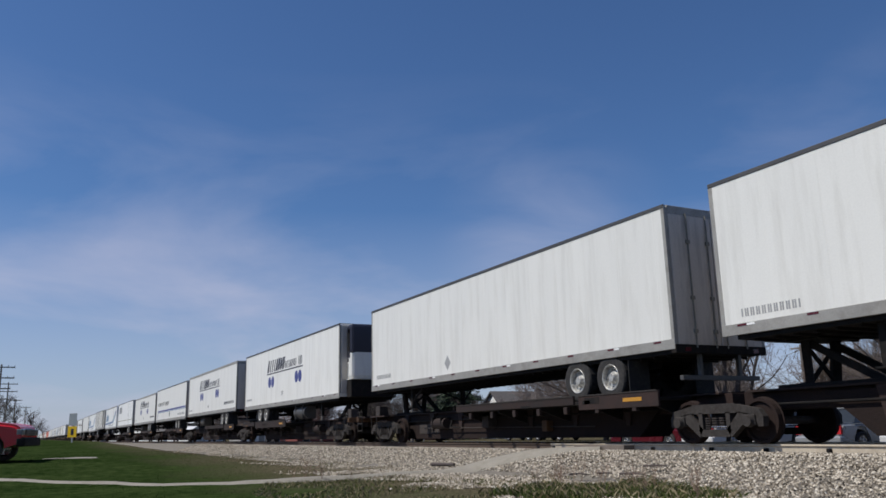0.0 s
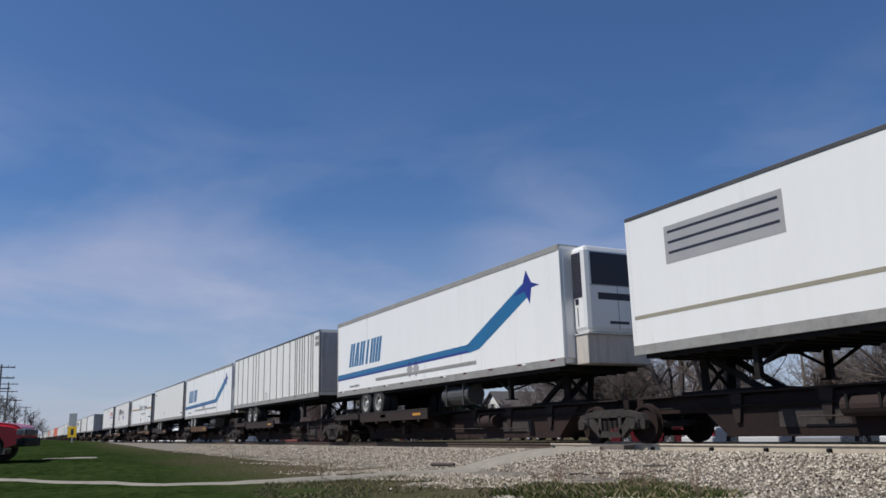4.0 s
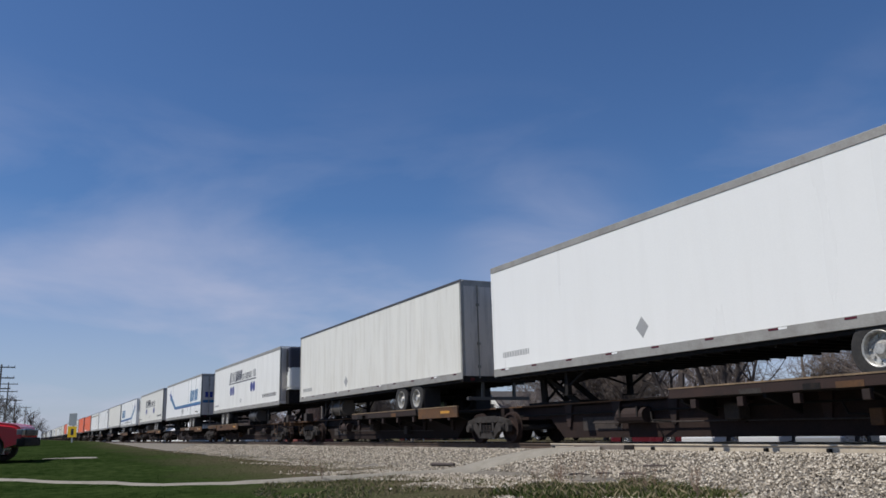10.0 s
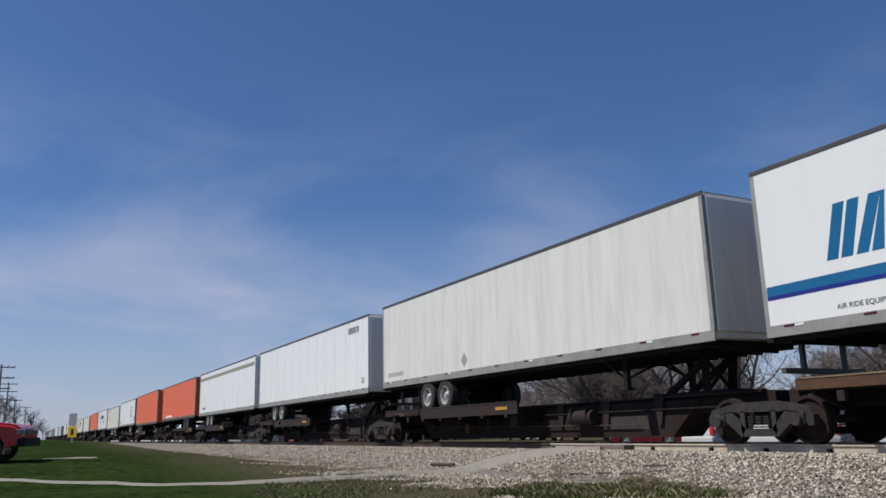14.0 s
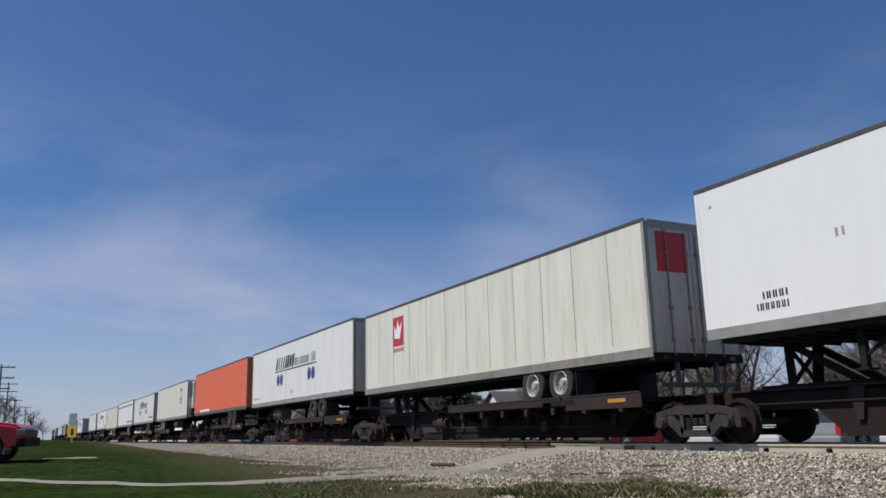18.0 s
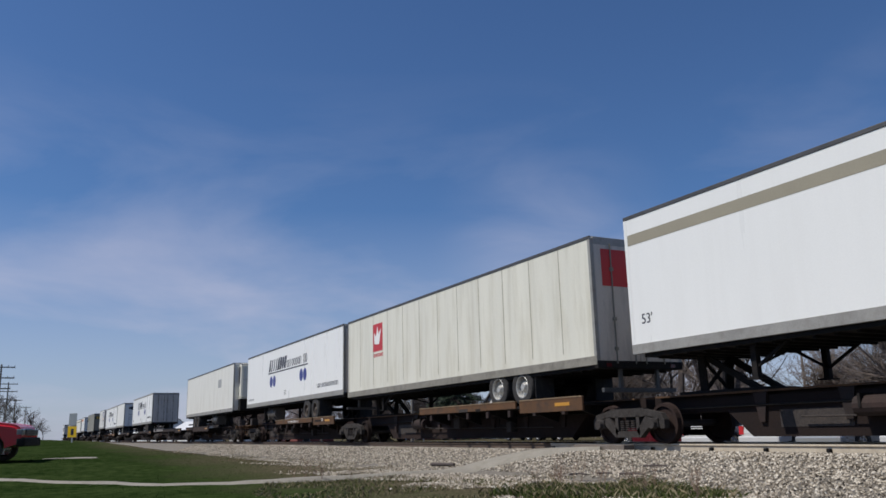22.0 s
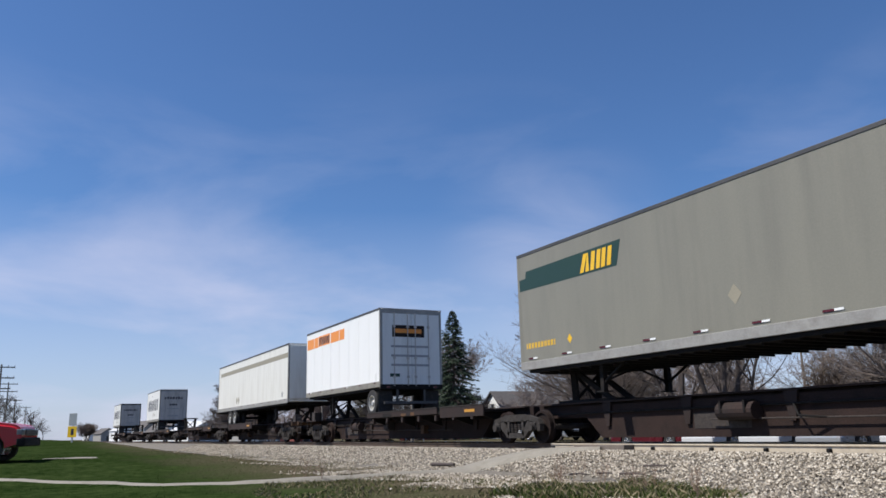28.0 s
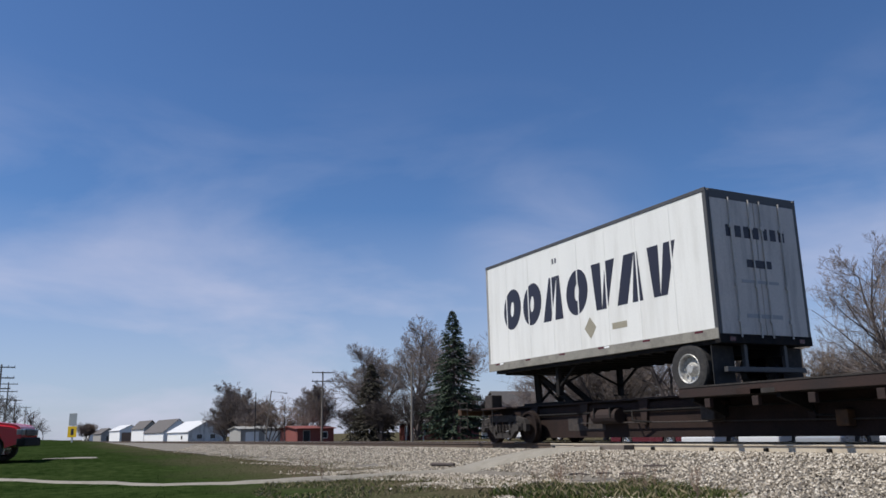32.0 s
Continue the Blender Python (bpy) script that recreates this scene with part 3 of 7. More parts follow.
def blades(name, count, region, material, label, tall=(0.05, 0.13), wide=0.006, seed=1, lean=0.5):
    rnd = np.random.RandomState(seed)
    p = region(rnd, count)
    n = len(p)
    h = rnd.uniform(*tall, n)
    a = rnd.uniform(0, 6.28, n)
    dx, dy = np.cos(a) * wide, np.sin(a) * wide
    lx, ly = rnd.normal(0, lean, n) * h, rnd.normal(0, lean, n) * h
    v = np.empty((n, 4, 3))
    v[:, 0] = p + np.stack([-dx, -dy, -0.01 + 0 * h], 1)
    v[:, 1] = p + np.stack([dx, dy, -0.01 + 0 * h], 1)
    v[:, 2] = p + np.stack([dx * 0.7 + lx * 0.35, dy * 0.7 + ly * 0.35, h * 0.6], 1)
    v[:, 3] = p + np.stack([lx, ly, h], 1)
    f = (np.array([(0, 1, 2), (0, 2, 3)])[None] + 4 * np.arange(n)[:, None, None]).reshape(-1, 3)
    tagged(new(name, raw_mesh(name, v.reshape(-1, 3).tolist(), f.tolist(), material)), label, "grass", kind="stuff")


def lawn(rnd, count):
    out = []
    while len(out) < count:
        y = -1.5 + 9.5 * rnd.rand()
        x = -10 - 30 * rnd.rand() ** 1.1
        if noise.noise((x * 0.45, y * 0.45, 11.0)) + (y - 7.0) * 0.3 > 0.12 or off_path(x, y) < 0.4 or y - 3.6 > 0.35 * (-x - 13):
            continue
        out.append((x, y, height(x, y)))
    return np.array(out)


def verge(rnd, count):
    """The ragged strip between turf and gravel."""
    out = []
    while len(out) < count:
        x, y = -12.5 - 50 * rnd.rand() ** 1.25, 6.0 + 3.6 * rnd.rand()
        if noise.noise((x * 0.5, y * 0.9, 21.0)) < 0.02 or off_path(x, y) < 0.6:
            continue
        out.append((x, y, max(height(x, y), bank_z(y - TRACK)) - 0.005))
    return np.array(out)


def scruff(rnd, count):
    """Thin dead turf with bare soil below the path."""
    out = []
    while len(out) < count:
        x, y = -18.5 + 7.5 * rnd.rand(), 3.6 + 4.8 * rnd.rand()
        if noise.noise((x * 0.8, y * 0.8, 31.0)) < -0.12 or off_path(x, y) < 0.35 or y - 3.2 < 0.35 * (-x - 13):
            continue
        out.append((x, y, height(x, y) - 0.005))
    return np.array(out)


def weedy(rnd, count):
    out = []
    while len(out) < count:
        x, y = -12.4 + 4.4 * rnd.rand(), 6.5 + 3.4 * rnd.rand()
        rim = math.hypot((x + 10.25) / 1.9, (y - 8.15) / 1.6) + 0.5 * noise.noise((x * 0.9, y * 0.9, 4.0))
        if rim > 0.75 + 0.35 * rnd.rand():
            continue
        out.append((x, y, max(height(x, y), bank_z(y - TRACK)) - 0.01))
    return np.array(out)


def build_weeds():
    """Dry, branched stalks of last year's weeds at the foot of the bank."""
    rnd = random.Random(12)
    spots = [(-13.0 + 5.0 * rnd.random(), 8.2 + 1.2 * rnd.random(), rnd.uniform(0.25, 0.55)) for _ in range(16)]
    spots += [(-17.6, 5.9, 0.5), (-17.4, 5.6, 0.62), (-17.75, 5.7, 0.42), (-17.2, 5.9, 0.35), (-16.4, 6.3, 0.3), (-18.3, 5.6, 0.3)]
    for x, y, h in spots:
        bm = bmesh.new()
        for s in range(rnd.randint(3, 6)):
            top = Vector((rnd.gauss(0, 0.16) * h, rnd.gauss(0, 0.16) * h, h * rnd.uniform(0.6, 1)))
            beam(bm, (0, 0, -0.03), top, 0.003, 0.002, 5)
            for k in range(rnd.randint(2, 5)):
                q = top * rnd.uniform(0.45, 0.98)
                beam(bm, q, q + Vector((rnd.gauss(0, 0.07), rnd.gauss(0, 0.07), rnd.uniform(0.03, 0.12))), 0.002, 0.0013, 5)
        z = max(height(x, y), bank_z(y - TRACK))
        ob = new("weed", mesh_of(bm, "weed", "weed"))
        ob.location = (x, y, z)
        tagged(ob, "dry brown branching weed stalks in the gravel", "weed", "weeds at the ballast's foot")
    for x, y, z, turn, ln in ((-12.6, 9.35, -0.50, 0.15, 0.45), (-12.0, 9.5, -0.47, -0.2, 0.55), (-11.3, 9.55, -0.46, 0.1, 0.6), (-11.2, 10.0, -0.34, 0.25, 0.5)):
        bm = bmesh.new()
        beam(bm, (-ln / 2, 0, 0.02), (ln * 0.1, 0.03, 0.035), 0.020, 0.017, 7)
        beam(bm, (ln * 0.1, 0.03, 0.035), (ln / 2, 0.0, 0.03), 0.017, 0.011, 7)
        ob = new("stick", mesh_of(bm, "stick", "bark"))
        ob.location, ob.rotation_euler = (x, y, z), (0, 0, turn)
        tagged(ob, "short dark weathered stick lying on gravel", "stick", "sticks on the gravel")
    bm = bmesh.new()
    beam(bm, (-0.55, 0, 0.03), (0.6, 0.06, 0.05), 0.045, 0.035, 8)
    ob = new("fallen_branch", mesh_of(bm, "fallen_branch", "bark"))
    ob.location = (-18.9, 9.7, -0.50)
    tagged(ob, "short dark piece of wood lying on gravel", "branch")


# ---- the train ----
HALF = 1.295            # half a trailer's width
DECK = 0.96             # the wheel platform's top above the rail
BOT, TOP = 0.94, 3.96   # a trailer's floor and roof above the platform


def tyre_mesh():
    bm = bmesh.new()
    return mesh_of(lathe(bm, [(0.30, -0.14), (0.40, -0.145), (0.475, -0.135), (0.50, -0.10), (0.502, 0.10), (0.475, 0.135), (0.40, 0.145), (0.30, 0.14), (0.30, -0.14)], segments=24), "tyre", "tyre")


def rim_mesh(material):
    bm = bmesh.new()
    lathe(bm, [(0.302, -0.13), (0.285, -0.142), (0.265, -0.13), (0.25, -0.03), (0.16, -0.015), (0.13, -0.05), (0.10, -0.10), (0.085, -0.12), (0.0001, -0.122)], segments=24)
    for i in range(10):
        t = i * math.pi / 5
        box(bm, 0.205 * math.cos(t) - 0.018, 0.205 * math.cos(t) + 0.018, -0.055, -0.02, 0.205 * math.sin(t) - 0.018, 0.205 * math.sin(t) + 0.018)
    return mesh_of(bm, "rim", material)


def text_mesh(body, size, material, shear=0.0):
    cu = bpy.data.curves.new("writing", "FONT")
    cu.body, cu.size, cu.extrude, cu.shear = body, size, 0.002, shear
    ob = new("writing", cu)
    ob.rotation_euler = (radians(90), 0, 0)
    bpy.context.view_layer.update()
    me = bpy.data.meshes.new_from_object(ob.evaluated_get(bpy.context.evaluated_depsgraph_get()))
    me.transform(Matrix.Rotation(radians(90), 4, "X"))
    bpy.data.objects.remove(ob)
    me.materials.clear()
    me.materials.append(M[material])
    return me


def cell_shapes(code, a, w, z0, z1, t):
    """Plain shapes that fill one cell of an emblem: bars, wedges and rings."""
    h = z1 - z0
    if code == "i":
        return [[(a + (w - t) / 2, z0), (a + (w + t) / 2, z0), (a + (w + t) / 2, z1), (a + (w - t) / 2, z1)]]
    if code == "w":
        return [[(a, z0), (a + t, z0), (a + w / 2 + t * 0.35, z1), (a + w / 2 - t * 0.65, z1)], [(a + w - t, z0), (a + w, z0), (a + w / 2 + t * 0.65, z1), (a + w / 2 + t * 0.36, z1)]]
    if code == "v":
        return [[(a, z1), (a + w / 2 - t * 0.6, z0), (a + w / 2, z0), (a + t, z1)], [(a + w - t, z1), (a + w / 2 + 0.002, z0), (a + w / 2 + t * 0.6, z0), (a + w, z1)]]
    if code == "o":
        out, n, cx, cz = [], 22, a + w / 2, (z0 + z1) / 2
        for k in range(n):
            p, q = 2 * math.pi * k / n, 2 * math.pi * (k + 1) / n
            out.append([(cx + rx * math.cos(g), cz + rz * math.sin(g)) for g, rx, rz in ((p, w / 2, h / 2), (p, w / 2 - t, h / 2 - t), (q, w / 2 - t, h / 2 - t), (q, w / 2, h / 2))])
        return out
    return [[(a, z0), (a + t, z0), (a + t, z1), (a, z1)], [(a + w - t, z0), (a + w, z0), (a + w, z1), (a + w - t, z1)]]


def strokes(bm, x0, x1, z0, z1, count, lean=0.12, weight=0.34, seed=0, y=-HALF):
    """A line of writing stood for by plain shapes: count cells between x0 and x1, or a cell for each letter of a code."""
    codes = count if isinstance(count, str) else "b" * count
    cell = (x1 - x0) / len(codes)
    for i, code in enumerate(codes):
        a, w = x0 + i * cell + cell * 0.05, cell * 0.88
        for pts in cell_shapes(code, a, w, z0, z1, w * weight):
            plate(bm, [(px_ + lean * (pz - z0), pz) for px_, pz in pts], y)
    return bm


def emblem(th, x0, x1, z0, z1, codes, material, lean=0.12, weight=0.34, label="", y=-HALF):
    """A company emblem as separate plain shapes, one part to a cell."""
    cell = (x1 - x0) / len(codes)
    for i, code in enumerate(codes):
        bm = bmesh.new()
        strokes(bm, x0 + i * cell, x0 + (i + 1) * cell, z0, z1, code, lean, weight, 0, y)
        part("emblem_shape", bm, material, th, label)


def disc(bm, x, z, r, y=-HALF, n=28, rx=None):
    return plate(bm, [(x + (rx or r) * math.cos(2 * math.pi * i / n), z + r * math.sin(2 * math.pi * i / n)) for i in range(n)], y)


def ring(bm, x, z, r, w, y=-HALF, n=36):
    for i in range(n):
        a, b = 2 * math.pi * i / n, 2 * math.pi * (i + 1) / n
        plate(bm, [(x + r * math.cos(a), z + r * math.sin(a)), (x + (r - w) * math.cos(a), z + (r - w) * math.sin(a)), (x + (r - w) * math.cos(b), z + (r - w) * math.sin(b)), (x + r * math.cos(b), z + r * math.sin(b))], y)
    return bm


def diamond(bm, x, z, r):
    return plate(bm, [(x - r, z), (x, z - r * 1.15), (x + r, z), (x, z + r * 1.15)], -HALF)


def rect(bm, x0, x1, z0, z1, lift=0.0):
    return plate(bm, [(x0, z0), (x1, z0), (x1, z1), (x0, z1)], -HALF - lift)


# Liveries draw on the near side: x from the trailer's near-side left end, z from the platform.
B0 = BOT                # the box's lower edge


def decal(name, draw, material, thing, label=""):
    bm = bmesh.new()
    draw(bm)
    ob = part(name, bm, material, thing, label)
    if name.endswith(("_line", "slogan", "caption", "scuff", "sign_lines")):
        ob["kind"] = "stuff"
    return ob


def dots_livery(th, L, first, second, dz, web):
    """Two pairs of dots under a long emblem; first and second are the pairs' middles, dz a small rise."""
    z = B0 + 1.69 + dz
    a, e = first - 0.85, second + 0.72
    emblem(th, a, a + 3.2, z + 0.10, z + 0.72, "wiiiwbob", "ink", 0.35, 0.46, "bold navy company emblem")
    emblem(th, a + 3.33, e - 1.02, z + 0.10, z + 0.48, "obioooob", "ink", 0.0, 0.26, "thin navy company emblem")
    emblem(th, e - 0.78, e - 0.10, z + 0.10, z + 0.54, "ibo", "ink", 0.0, 0.26, "")
    decal("underline", lambda b: rect(b, a - 0.05, e, z - 0.02, z + 0.045), "ink", th)
    for x in (first - 0.30, first + 0.30, second - 0.285, second + 0.285):
        decal("dot", lambda b: disc(b, x, z - 0.44, 0.29, rx=0.265), "navy", th, "round blue dot")
    link("length_mark", shared("t53", lambda: text_mesh("53'", 0.30, "ink")), th, (7.55, -HALF - 0.003, B0 + 0.46))
    if web:
        decal("web_line", lambda b: strokes(b, 12.75, 15.5, B0 + 0.50, B0 + 0.68, 15, 0, 0.25, 8), "ink", th, "small dark line of writing")
    decal("number_line", lambda b: strokes(b, 0.35, 1.6, B0 + 0.42, B0 + 0.53, 9, 0, 0.25, 9), "grey", th)


# trailer: middles of its two pairs of dots, rise, web line
DOTS = {2: (5.60, 10.38, -0.02, False), 3: (5.22, 10.50, 0.10, True), 12: (5.27, 10.33, -0.07, False), 17: (5.40, 10.55, 0.0, True), 19: (5.17, 10.45, -0.06, True), 28: (5.62, 10.73, -0.02, False), 31: (5.68, 10.52, 0.0, True), 34: (5.41, 10.65, 0.0, True)}


def band(b, pts, w, lift=0.0):
    """A ribbon of height w along points."""
    for (x0, z0), (x1, z1) in zip(pts, pts[1:]):
        plate(b, [(x0, z0 - w / 2), (x1, z1 - w / 2), (x1, z1 + w / 2), (x0, z0 + w / 2)], -HALF - lift)


def arrow_livery(th, L, rear_right):
    z = B0
    if rear_right:
        emblem(th, 11.6, 14.65, z + 1.22, z + 2.06, "bwbibb", "blue", 0.26, 0.44, "bold slanted blue company emblem")
        decal("stripe", lambda b: band(b, [(4.85, z + 0.93), (16.06, z + 0.95)], 0.235), "blue", th, "broad blue stripe")
        decal("stripe_edge", lambda b: band(b, [(4.85, z + 0.84), (16.06, z + 0.86)], 0.07, 0.001), "deep", th)
        decal("stripe_rise", lambda b: plate(b, [(4.70, z + 0.80), (5.03, z + 1.05), (2.45, z + 2.20), (2.15, z + 1.80)], -HALF), "blue", th)
        decal("arrow_head", lambda b: plate(b, [(1.42, z + 2.25), (2.02, z + 2.05), (1.98, z + 1.62), (2.36, z + 1.98), (2.68, z + 2.02), (2.34, z + 2.22), (2.08, z + 2.62), (1.98, z + 2.26)], -HALF - 0.001), "deep", th, "navy arrow with a starred head")
        for x in (8.3, 8.78):
            decal("placard_holder", lambda b: diamond(b, x, z + 0.56, 0.25), "grey", th)
        link("notice", shared("air_ride", lambda: text_mesh("AIR RIDE EQUIPPED", 0.12, "ink")), th, (14.1, -HALF - 0.003, z + 0.32), "small dark words")
    else:
        link("notice", shared("air_ride", lambda: text_mesh("AIR RIDE EQUIPPED", 0.12, "ink")), th, (1.45, -HALF - 0.003, z + 0.26), "small dark words")
        emblem(th, 1.35, 4.6, z + 1.08, z + 2.0, "bwbibb", "blue", 0.26, 0.44, "bold slanted blue company emblem")
        decal("stripe", lambda b: band(b, [(0.1, z + 0.72), (11.35, z + 0.86)], 0.235), "blue", th, "broad blue stripe")
        decal("stripe_edge", lambda b: band(b, [(0.1, z + 0.63), (11.35, z + 0.77)], 0.07, 0.001), "deep", th)
        decal("stripe_rise", lambda b: plate(b, [(11.3, z + 0.98), (11.35, z + 0.72), (12.0, z + 0.78), (14.78, z + 1.95), (14.40, z + 2.28)], -HALF), "blue", th)
        decal("arrow_head", lambda b: plate(b, [(15.22, z + 2.14), (14.85, z + 2.12), (14.75, z + 1.70), (14.52, z + 2.06), (13.95, z + 2.0), (14.42, z + 2.24), (14.62, z + 2.62), (14.86, z + 2.26)], -HALF - 0.001), "deep", th, "navy arrow with a starred head")
        decal("side_rub_strip", lambda b: rect(b, 4.2, 11.8, z + 0.38, z + 0.47, 0.012), "alu", th)
        for x in (7.2, 7.7):
            decal("placard_holder", lambda b: diamond(b, x, z + 0.56, 0.25), "grey", th)


def gold_livery(th, L):
    z = B0
    for dz, m in ((0.085, "gold"), (0.035, "ink"), (-0.015, "gold")):
        decal("stripe", lambda b: band(b, [(0.15, z + 1.70 + dz), (6.62, z + 1.58 + dz)], 0.048), m, th)
        decal("stripe", lambda b: band(b, [(13.3, z + 1.52 + dz), (16.02, z + 1.53 + dz)], 0.048), m, th)
    emblem(th, 6.75, 7.1, z + 1.50, z + 2.20, "b", "ink", 0.15, 0.3, "")
    emblem(th, 7.15, 10.0, z + 1.50, z + 1.95, "obbobibb", "ink", 0.12, 0.26, "dark serif company emblem")
    emblem(th, 10.25, 10.75, z + 1.45, z + 2.12, "i", "ink", 0.15, 0.3, "")
    emblem(th, 10.8, 13.2, z + 1.48, z + 1.86, "bbobibb", "ink", 0.12, 0.26, "")
    link("slogan", shared("slogan", lambda: text_mesh("Pride through Performance", 0.33, "grey", 0.3)), th, (8.15, -HALF - 0.003, z + 1.0), "grey line of slanted words")
    decal("swash", lambda b: plate(b, [(10.3, z + 0.97), (11.3, z + 1.0), (11.85, z + 1.12), (11.2, z + 1.06)], -HALF), "gold", th)
    for x in (8.2, 8.7):
        decal("placard_holder", lambda b: diamond(b, x, z + 0.5, 0.25), "grey", th)
    decal("web_line", lambda b: strokes(b, 13.9, 16.0, z + 0.62, z + 0.72, 20, 0, 0.25, 36), "ink", th)
    decal("sticker", lambda b: rect(b, 14.1, 14.3, z + 0.22, z + 0.36), "red", th)
    decal("sticker", lambda b: rect(b, 13.75, 13.9, z + 0.2, z + 0.34), "ink", th)


def blue_line_livery(th, L):
    z = B0
    decal("stripe", lambda b: band(b, [(1.15, z + 0.92), (16.1, z + 0.94)], 0.13), "deep", th, "dark blue stripe")
    decal("stripe", lambda b: band(b, [(1.15, z + 0.80), (16.1, z + 0.82)], 0.04), "blue", th)
    decal("stripe_leg", lambda b: plate(b, [(0.72, z + 0.12), (0.82, z + 0.12), (1.27, z + 0.88), (1.13, z + 0.98)], -HALF), "deep", th)
    emblem(th, 1.15, 3.6, z + 1.40, z + 1.72, "oobbobbb", "ink", 0.25, 0.2, "dark italic company emblem")
    emblem(th, 3.85, 4.7, z + 1.38, z + 1.74, "oib", "ink", 0.25, 0.2, "")
    emblem(th, 4.95, 7.4, z + 1.36, z + 1.72, "ibbbbobbi", "ink", 0.25, 0.2, "")
    decal("placard", lambda b: diamond(b, 8.0, z + 0.55, 0.26), "green", th)
    decal("web_line", lambda b: strokes(b, 12.3, 15.6, z + 0.34, z + 0.50, 18, 0, 0.25, 44), "grey", th)


def red_word_livery(th, L):
    z = B0
    emblem(th, 11.25, 14.4, z + 1.82, z + 2.32, "oiibbob", "red", 0.3, 0.38, "bold red slanted company emblem")
    decal("stripe", lambda b: rect(b, 11.13, 15.8, z + 1.50, z + 1.64), "deep", th, "dark blue bar")
    decal("ship_emblem", lambda b: [plate(b, [(14.75, z + 1.8), (15.8, z + 1.8), (15.6, z + 2.0), (15.75, z + 2.45), (15.2, z + 2.1), (15.0, z + 2.4)], -HALF)], "tan", th, "faded pale emblem")
    decal("patch", lambda b: [rect(b, 7.0, 7.8, z + 2.45, z + 2.62), rect(b, 8.0, 9.4, z + 2.62, z + 2.78)], "tan", th)
    decal("placard_holder", lambda b: diamond(b, 6.6, z + 0.62, 0.16), "ink", th)
    decal("web_line", lambda b: strokes(b, 12.6, 15.7, z + 0.46, z + 0.58, 16, 0, 0.25, 52), "grey", th)


def circle_livery(th, L):
    z = B0
    decal("round_emblem", lambda b: ring(b, 12.5, z + 1.62, 0.66, 0.14), "ink", th, "dark ring emblem")
    decal("emblem_core", lambda b: plate(b, [(12.1, z + 1.35), (12.8, z + 1.3), (12.9, z + 1.7), (12.45, z + 2.0), (12.2, z + 1.9), (12.5, z + 1.65)], -HALF), "grey", th)
    decal("small_emblem", lambda b: ring(b, 15.35, z + 0.90, 0.30, 0.09), "ink", th)
    decal("small_emblem", lambda b: disc(b, 15.35, z + 0.90, 0.12), "ink", th)
    decal("sticker", lambda b: [rect(b, 14.3, 14.8, z + 0.55, z + 0.66), rect(b, 6.3, 6.4, z + 0.5, z + 0.75)], "ink", th)
    decal("scuff", lambda b: [rect(b, 5.1, 5.13, z + 0.35, z + 0.95), rect(b, 5.22, 5.24, z + 0.4, z + 0.8), rect(b, 3.0, 3.05, z + 1.45, z + 1.6), rect(b, 3.12, 3.17, z + 1.45, z + 1.6), rect(b, 0.35, 0.42, z + 2.6, z + 2.66)], "grey", th, "grey scuff")
    for k in range(2):
        decal("number_line", lambda b: strokes(b, 1.25 + 0.15 * k, 1.95, z + 0.45 + 0.2 * k, z + 0.58 + 0.2 * k, 6 - 2 * k, 0, 0.3, 71 + k), "ink", th, "short line of dark marks")


def red_card_livery(th, L, right):
    z = B0
    x = 12.66 if right else 2.68
    decal("emblem_card", lambda b: rect(b, x, x + 0.92, z + 1.46, z + 2.50), "red", th, "red upright emblem panel")
    decal("emblem_figure", lambda b: plate(b, [(x + 0.15, z + 1.75), (x + 0.6, z + 1.7), (x + 0.8, z + 2.3), (x + 0.55, z + 2.1), (x + 0.45, z + 2.4), (x + 0.3, z + 2.0), (x + 0.12, z + 2.2)], -HALF - 0.005), "pale", th)
    decal("caption", lambda b: strokes(b, x, x + 0.95, z + 1.25, z + 1.38, 8, 0, 0.3, 61), "red", th)
    for i in range(1, 12):
        decal("panel_seam", lambda b: rect(b, i * 1.35, i * 1.35 + 0.022, z + 0.24, z + 2.85), "tan", th)


def top_stripe_livery(th, L, w, zc, x0=0.1, x1=None, colour="tan"):
    z = B0
    decal("stripe", lambda b: rect(b, x0, x1 or L - 0.1, z + zc - w / 2, z + zc + w / 2), colour, th, "broad grey-brown stripe near the roof")


def expedited_livery(th, L):
    top_stripe_livery(th, L, 0.24, 2.50, 0.1, 15.3)
    z = B0
    for k in range(4):
        decal("stripe", lambda b: rect(b, 10.3 + 0.1 * k, 12.0, z + 0.36 + 0.07 * k, z + 0.395 + 0.07 * k), "ink", th)
    emblem(th, 12.2, 15.45, z + 0.38, z + 0.62, "vwbobbobiiobb", "ink", 0, 0.28, "dark company emblem")
    link("length_mark", shared("t53", lambda: None), th, (0.35, -HALF - 0.003, B0 + 0.62))


def green_band_livery(th, L):
    z = B0
    decal("band", lambda b: plate(b, [(0.03, z + 2.08), (4.12, z + 2.04), (4.30, z + 2.62), (0.42, z + 2.58), (0.38, z + 2.40), (0.05, z + 2.38)], -HALF), "green", th, "dark green slanted band")
    emblem(th, 2.75, 3.95, z + 2.10, z + 2.54, "wbb", "yellow", 0.2, 0.4, "bold yellow company emblem", y=-HALF - 0.005)
    decal("placard_holder", lambda b: diamond(b, 7.4, z + 0.85, 0.17), "tan", th)
    decal("number_line", lambda b: strokes(b, 0.3, 1.6, z + 0.52, z + 0.66, 9, 0, 0.3, 82), "yellow", th)
    decal("sticker", lambda b: diamond(b, 2.2, z + 0.6, 0.1), "yellow", th)


